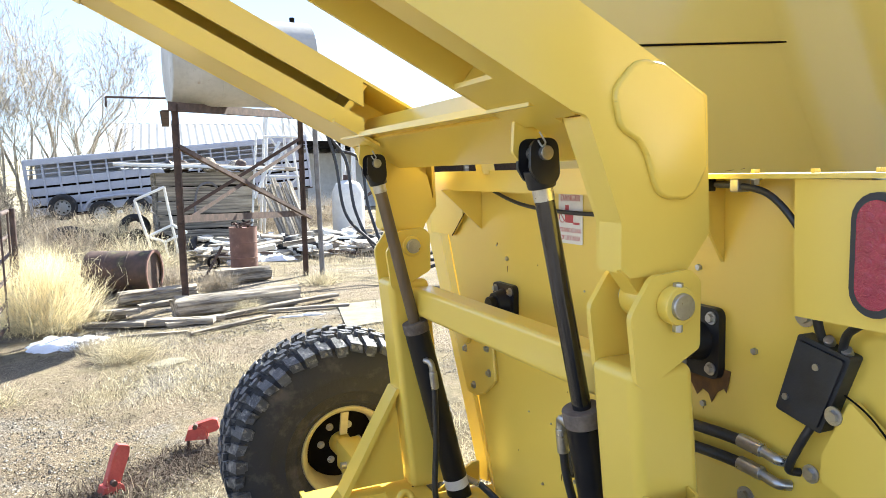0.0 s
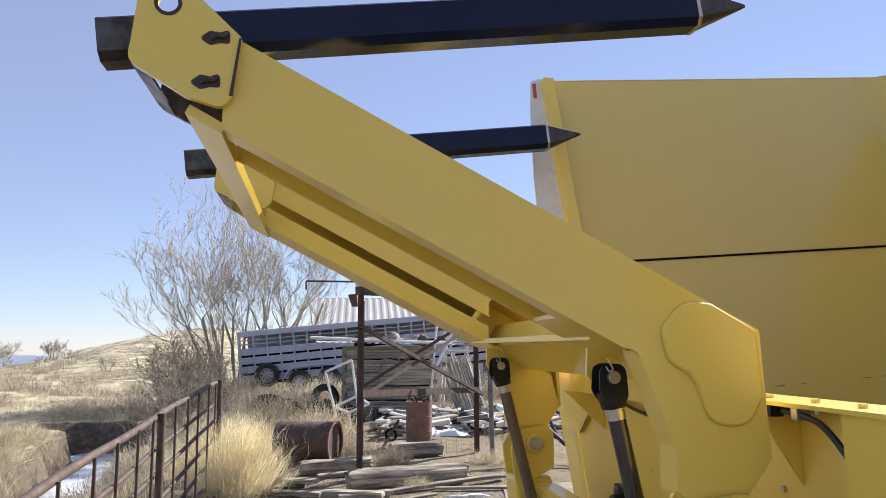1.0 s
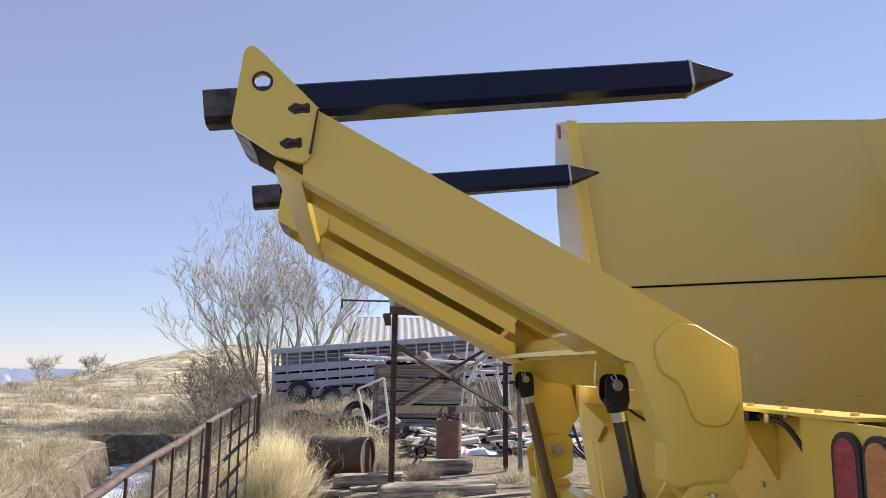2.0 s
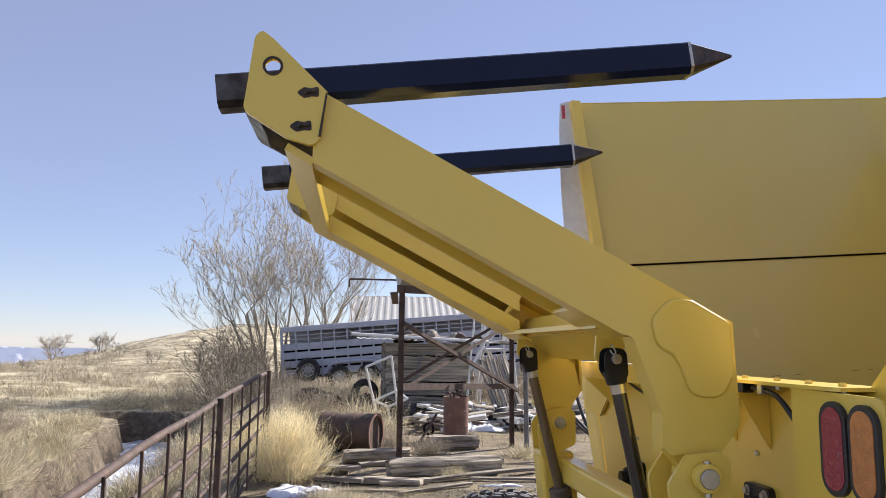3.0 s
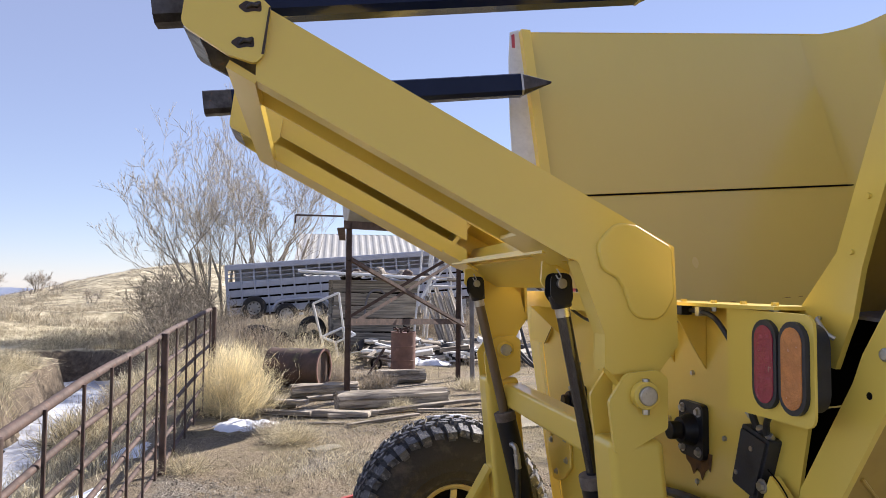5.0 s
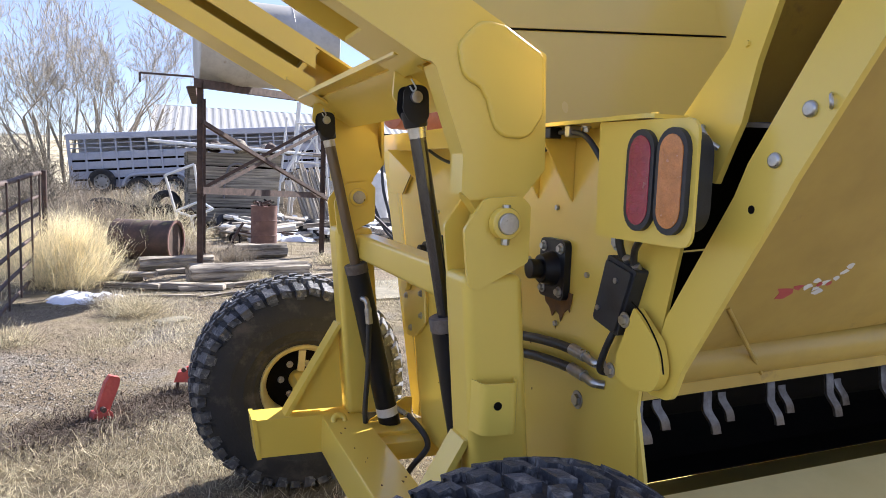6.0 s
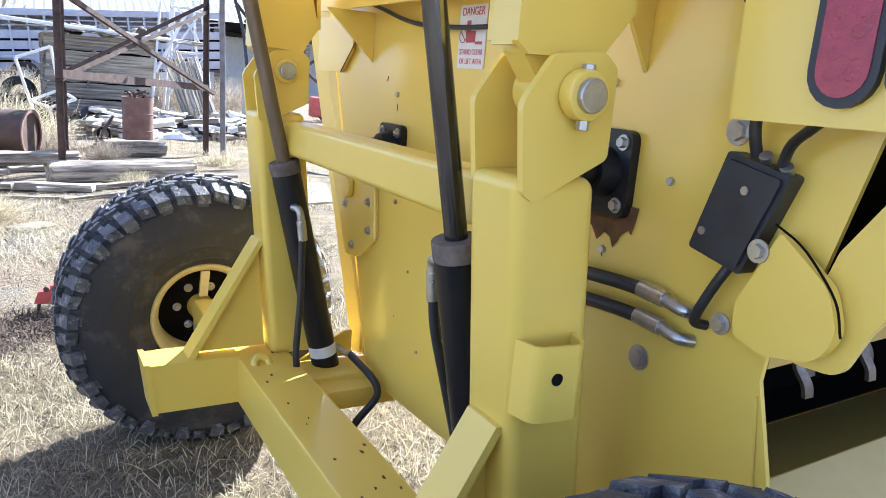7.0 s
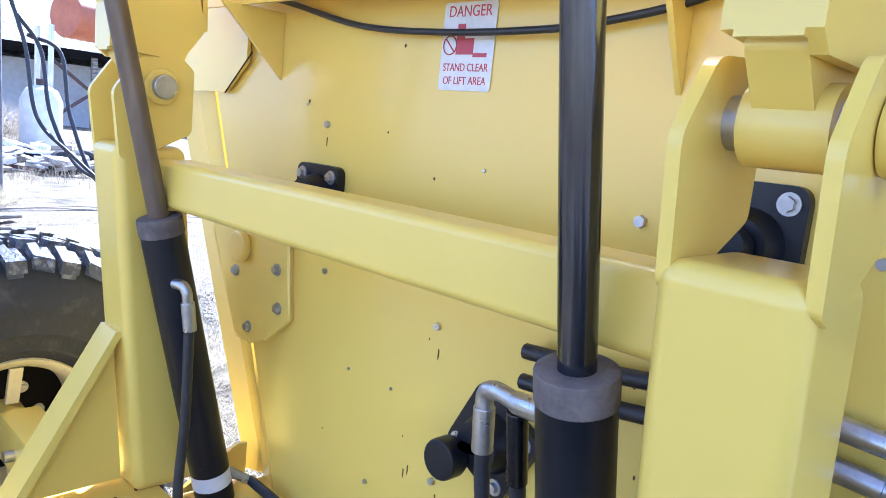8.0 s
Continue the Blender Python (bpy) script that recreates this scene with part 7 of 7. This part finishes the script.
for i, (x, y, r, h) in enumerate(((-1.9, 12.5, 0.9, 1.0), (-0.9, 11.6, 0.8, 0.7), (-2.6, 16.5, 1.0, 1.1), (-1.0, 18.0, 1.2, 1.0), (-3.4, 13.5, 0.9, 1.2), (4.4, 20.5, 1.2, 1.2), (2.6, 19.8, 1.0, 1.3), (-1.3, 14.2, 0.8, 0.8), (-2.6, 10.8, 0.5, 0.8), (-3.0, 19.5, 1.0, 1.2), (-0.9, 21.0, 1.3, 0.9))):
    fluff("dead_weeds", x, y, r, h, 2600, (WEED, STRAW)[i % 3 == 1], 40 + i, "grey twiggy dead weeds", "weeds", 0.0032, 0.26)
for i, (x, y, r, h) in enumerate(((-5.6, 8.3, 0.7, 0.5), (-6.3, 9.6, 0.8, 0.6), (-7.2, 11.0, 0.9, 0.6), (-6.9, 13.4, 0.8, 0.55), (-8.2, 13.2, 1.0, 0.6), (-3.5, 9.0, 0.5, 0.5), (-3.7, 11.6, 0.6, 0.6), (-7.6, 16.4, 0.9, 0.5), (-9.0, 15.6, 1.0, 0.6), (-5.1, 22.6, 1.2, 0.9), (-8.4, 23.4, 1.3, 0.7), (-6.6, 23.6, 1.0, 0.9), (-3.4, 7.0, 0.4, 0.5), (-10.5, 14.4, 1.1, 0.6), (-7.7, 9.4, 0.9, 0.6))):
    fluff("bank_weeds", x, y, r, h, 2600, (STRAW, STRAW, WEED)[i % 3], 70 + i, "rank dry grass clump on the creek bank", "weeds", 0.0035, 0.22)


def branchy(name, base, seed, H, stems, spread, depth, label, cat, r0=0.10, twig=0.004, bark=BARK, kids=2, rise=0.35, lean=0.38):
    """A bare tree: forked tapering limbs ending in many fine twigs."""
    q = random.Random(seed)
    bags = {True: ([], []), False: ([], [])}

    def seg(a, b, ra, rb, k):
        V, F = bags[ra > 0.03]
        d = (b - a).normalized()
        u = d.orthogonal().normalized()
        w = d.cross(u)
        i = len(V)
        for p, r in ((a, ra), (b, rb)):
            for j in range(k):
                t = 6.2832 * j / k
                V.append(tuple(p + (u * math.cos(t) + w * math.sin(t)) * r))
        for j in range(k):
            F.append((i + j, i + (j + 1) % k, i + k + (j + 1) % k, i + k + j))

    def grow(p, d, L, r, n):
        k = 7 if r > 0.03 else 4 if r > 0.012 else 3
        steps = 3 if n > 1 else 2
        for s in range(steps):
            d2 = (d + Vector((q.gauss(0, 0.16), q.gauss(0, 0.16), q.gauss(0.03, 0.10)))).normalized()
            e = p + d2 * L / steps
            r2 = max(twig, r * 0.84)
            seg(p, e, r, r2, k)
            if n > 0 and (s > 0 or n < depth or kids < 2):
                for _ in range(kids if n > 1 else 3):
                    ax = Vector((q.gauss(0, 1), q.gauss(0, 1), q.gauss(rise, 0.6))).normalized()
                    grow(e, (d2 * 0.75 + ax * spread).normalized(), L * q.uniform(0.5, 0.72), max(twig, r2 * 0.55), n - 1)
            p, d, r = e, d2, r2

    for i in range(stems):
        a = 6.2832 * i / stems + q.uniform(-0.4, 0.4)
        o = Vector(base) + Vector((0.25 * math.cos(a), 0.25 * math.sin(a), -0.1))
        grow(o, Vector((lean * math.cos(a), lean * math.sin(a), 1)).normalized(), H * q.uniform(0.36, 0.5), r0 * q.uniform(0.6, 1.0), depth)
    t = thing(name, label, cat)
    for thick, nm in ((True, "trunk"), (False, "crown")):
        if bags[thick][0]:
            raw(nm, *bags[thick], bark, t, True)
    return t


branchy("bare_tree", (-4.1, 26.5, height(-4.1, 26.5)), 3, 8.8, 8, 0.56, 5, "bare pale cottonwood with many fine twigs", "tree", 0.085, 0.0056, BARK, 1, 0.75, 0.24)
branchy("bare_tree", (-2.3, 28.2, height(-2.3, 28.2)), 12, 8.0, 6, 0.60, 5, "bare pale cottonwood leaning over the trailer", "tree", 0.085, 0.0056, BARK, 1, 0.65, 0.28)
branchy("bare_shrub", (-4.4, 19.0, height(-4.4, 19)), 5, 2.1, 7, 0.75, 3, "bare twiggy willow shrub by the fence", "shrub", 0.03, 0.006, THICKET)
branchy("bare_shrub", (-4.2, 21.5, height(-4.2, 21.5)), 15, 2.7, 9, 0.7, 3, "dense bare thicket beside the trailer", "shrub", 0.03, 0.006, THICKET)
branchy("bare_shrub", (-5.4, 23.0, height(-5.4, 23.0)), 16, 2.7, 7, 0.7, 3, "dense bare thicket behind the fence", "shrub", 0.03, 0.006, THICKET)
branchy("bare_shrub", (-3.3, 13.4, height(-3.3, 13.4)), 17, 1.7, 10, 0.8, 3, "bare tangled shrub on the creek bank", "shrub", 0.022, 0.004, THICKET)
branchy("bare_shrub", (-3.6, 16.0, height(-3.6, 16)), 6, 2.0, 6, 0.8, 3, "bare twiggy shrub on the bank", "shrub", 0.025, 0.005, THICKET)
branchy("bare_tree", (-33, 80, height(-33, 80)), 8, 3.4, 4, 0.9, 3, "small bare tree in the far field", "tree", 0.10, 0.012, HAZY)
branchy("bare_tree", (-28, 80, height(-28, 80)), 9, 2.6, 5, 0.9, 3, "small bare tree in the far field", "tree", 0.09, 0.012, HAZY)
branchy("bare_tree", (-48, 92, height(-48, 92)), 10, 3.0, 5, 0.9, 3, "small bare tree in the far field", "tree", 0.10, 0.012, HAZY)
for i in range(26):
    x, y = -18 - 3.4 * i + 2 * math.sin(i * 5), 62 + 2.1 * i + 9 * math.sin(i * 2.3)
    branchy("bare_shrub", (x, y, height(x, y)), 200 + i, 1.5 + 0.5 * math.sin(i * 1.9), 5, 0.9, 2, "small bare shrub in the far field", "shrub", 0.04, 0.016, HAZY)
# sagebrush over the field
pl, count = [], 0
q = random.Random(77)
while count < 1700:
    y = 9 + 105 * q.random() ** 1.3
    x = -2.6 - q.random() * (6 + 0.75 * y)
    if creek_d(x, y) > 1.2 and noise.noise(Vector((x * 0.12, y * 0.12, 3))) + 0.4 * q.random() > 0.05:
        count += 1
        s = q.uniform(0.35, 1.0) * (0.6 + y / 110)
        for _ in range(44):
            a, u = q.uniform(0, 6.283), q.random() ** 0.5
            px, py = x + 0.55 * s * u * math.cos(a), y + 0.55 * s * u * math.sin(a)
            pl.append((px, py, height(px, py) - 0.03, s * (1.2 - 0.6 * u)))
blades("sagebrush", pl, SAGE, 12, 0.12, 0.36, 1.9, 0.012, "grey-tan sagebrush scattered over the field", "sagebrush")
# tan brush thickets across the middle of the field
pl, count = [], 0
while count < 330:
    y = 24 + 50 * q.random()
    x = -9 - q.random() * (2 + 0.52 * y)
    if noise.noise(Vector((x * 0.09, y * 0.16, 33))) + 0.2 * q.random() > 0.17:
        count += 1
        r, h = q.uniform(0.4, 1.0), q.uniform(0.5, 1.25)
        for _ in range(90):
            a, u = q.uniform(0, 6.283), q.random() ** 0.6
            px, py = x + r * u * math.cos(a), y + r * u * math.sin(a)
            pl.append((px, py, height(px, py) - 0.03 + 0.5 * h * q.random() * (1 - u), h * (1.15 - 0.6 * u)))
blades("field_brush", pl, SAGE, 13, 0.15, 0.6, 1.5, 0.008, "tan bare brush thickets in the winter field", "brush")
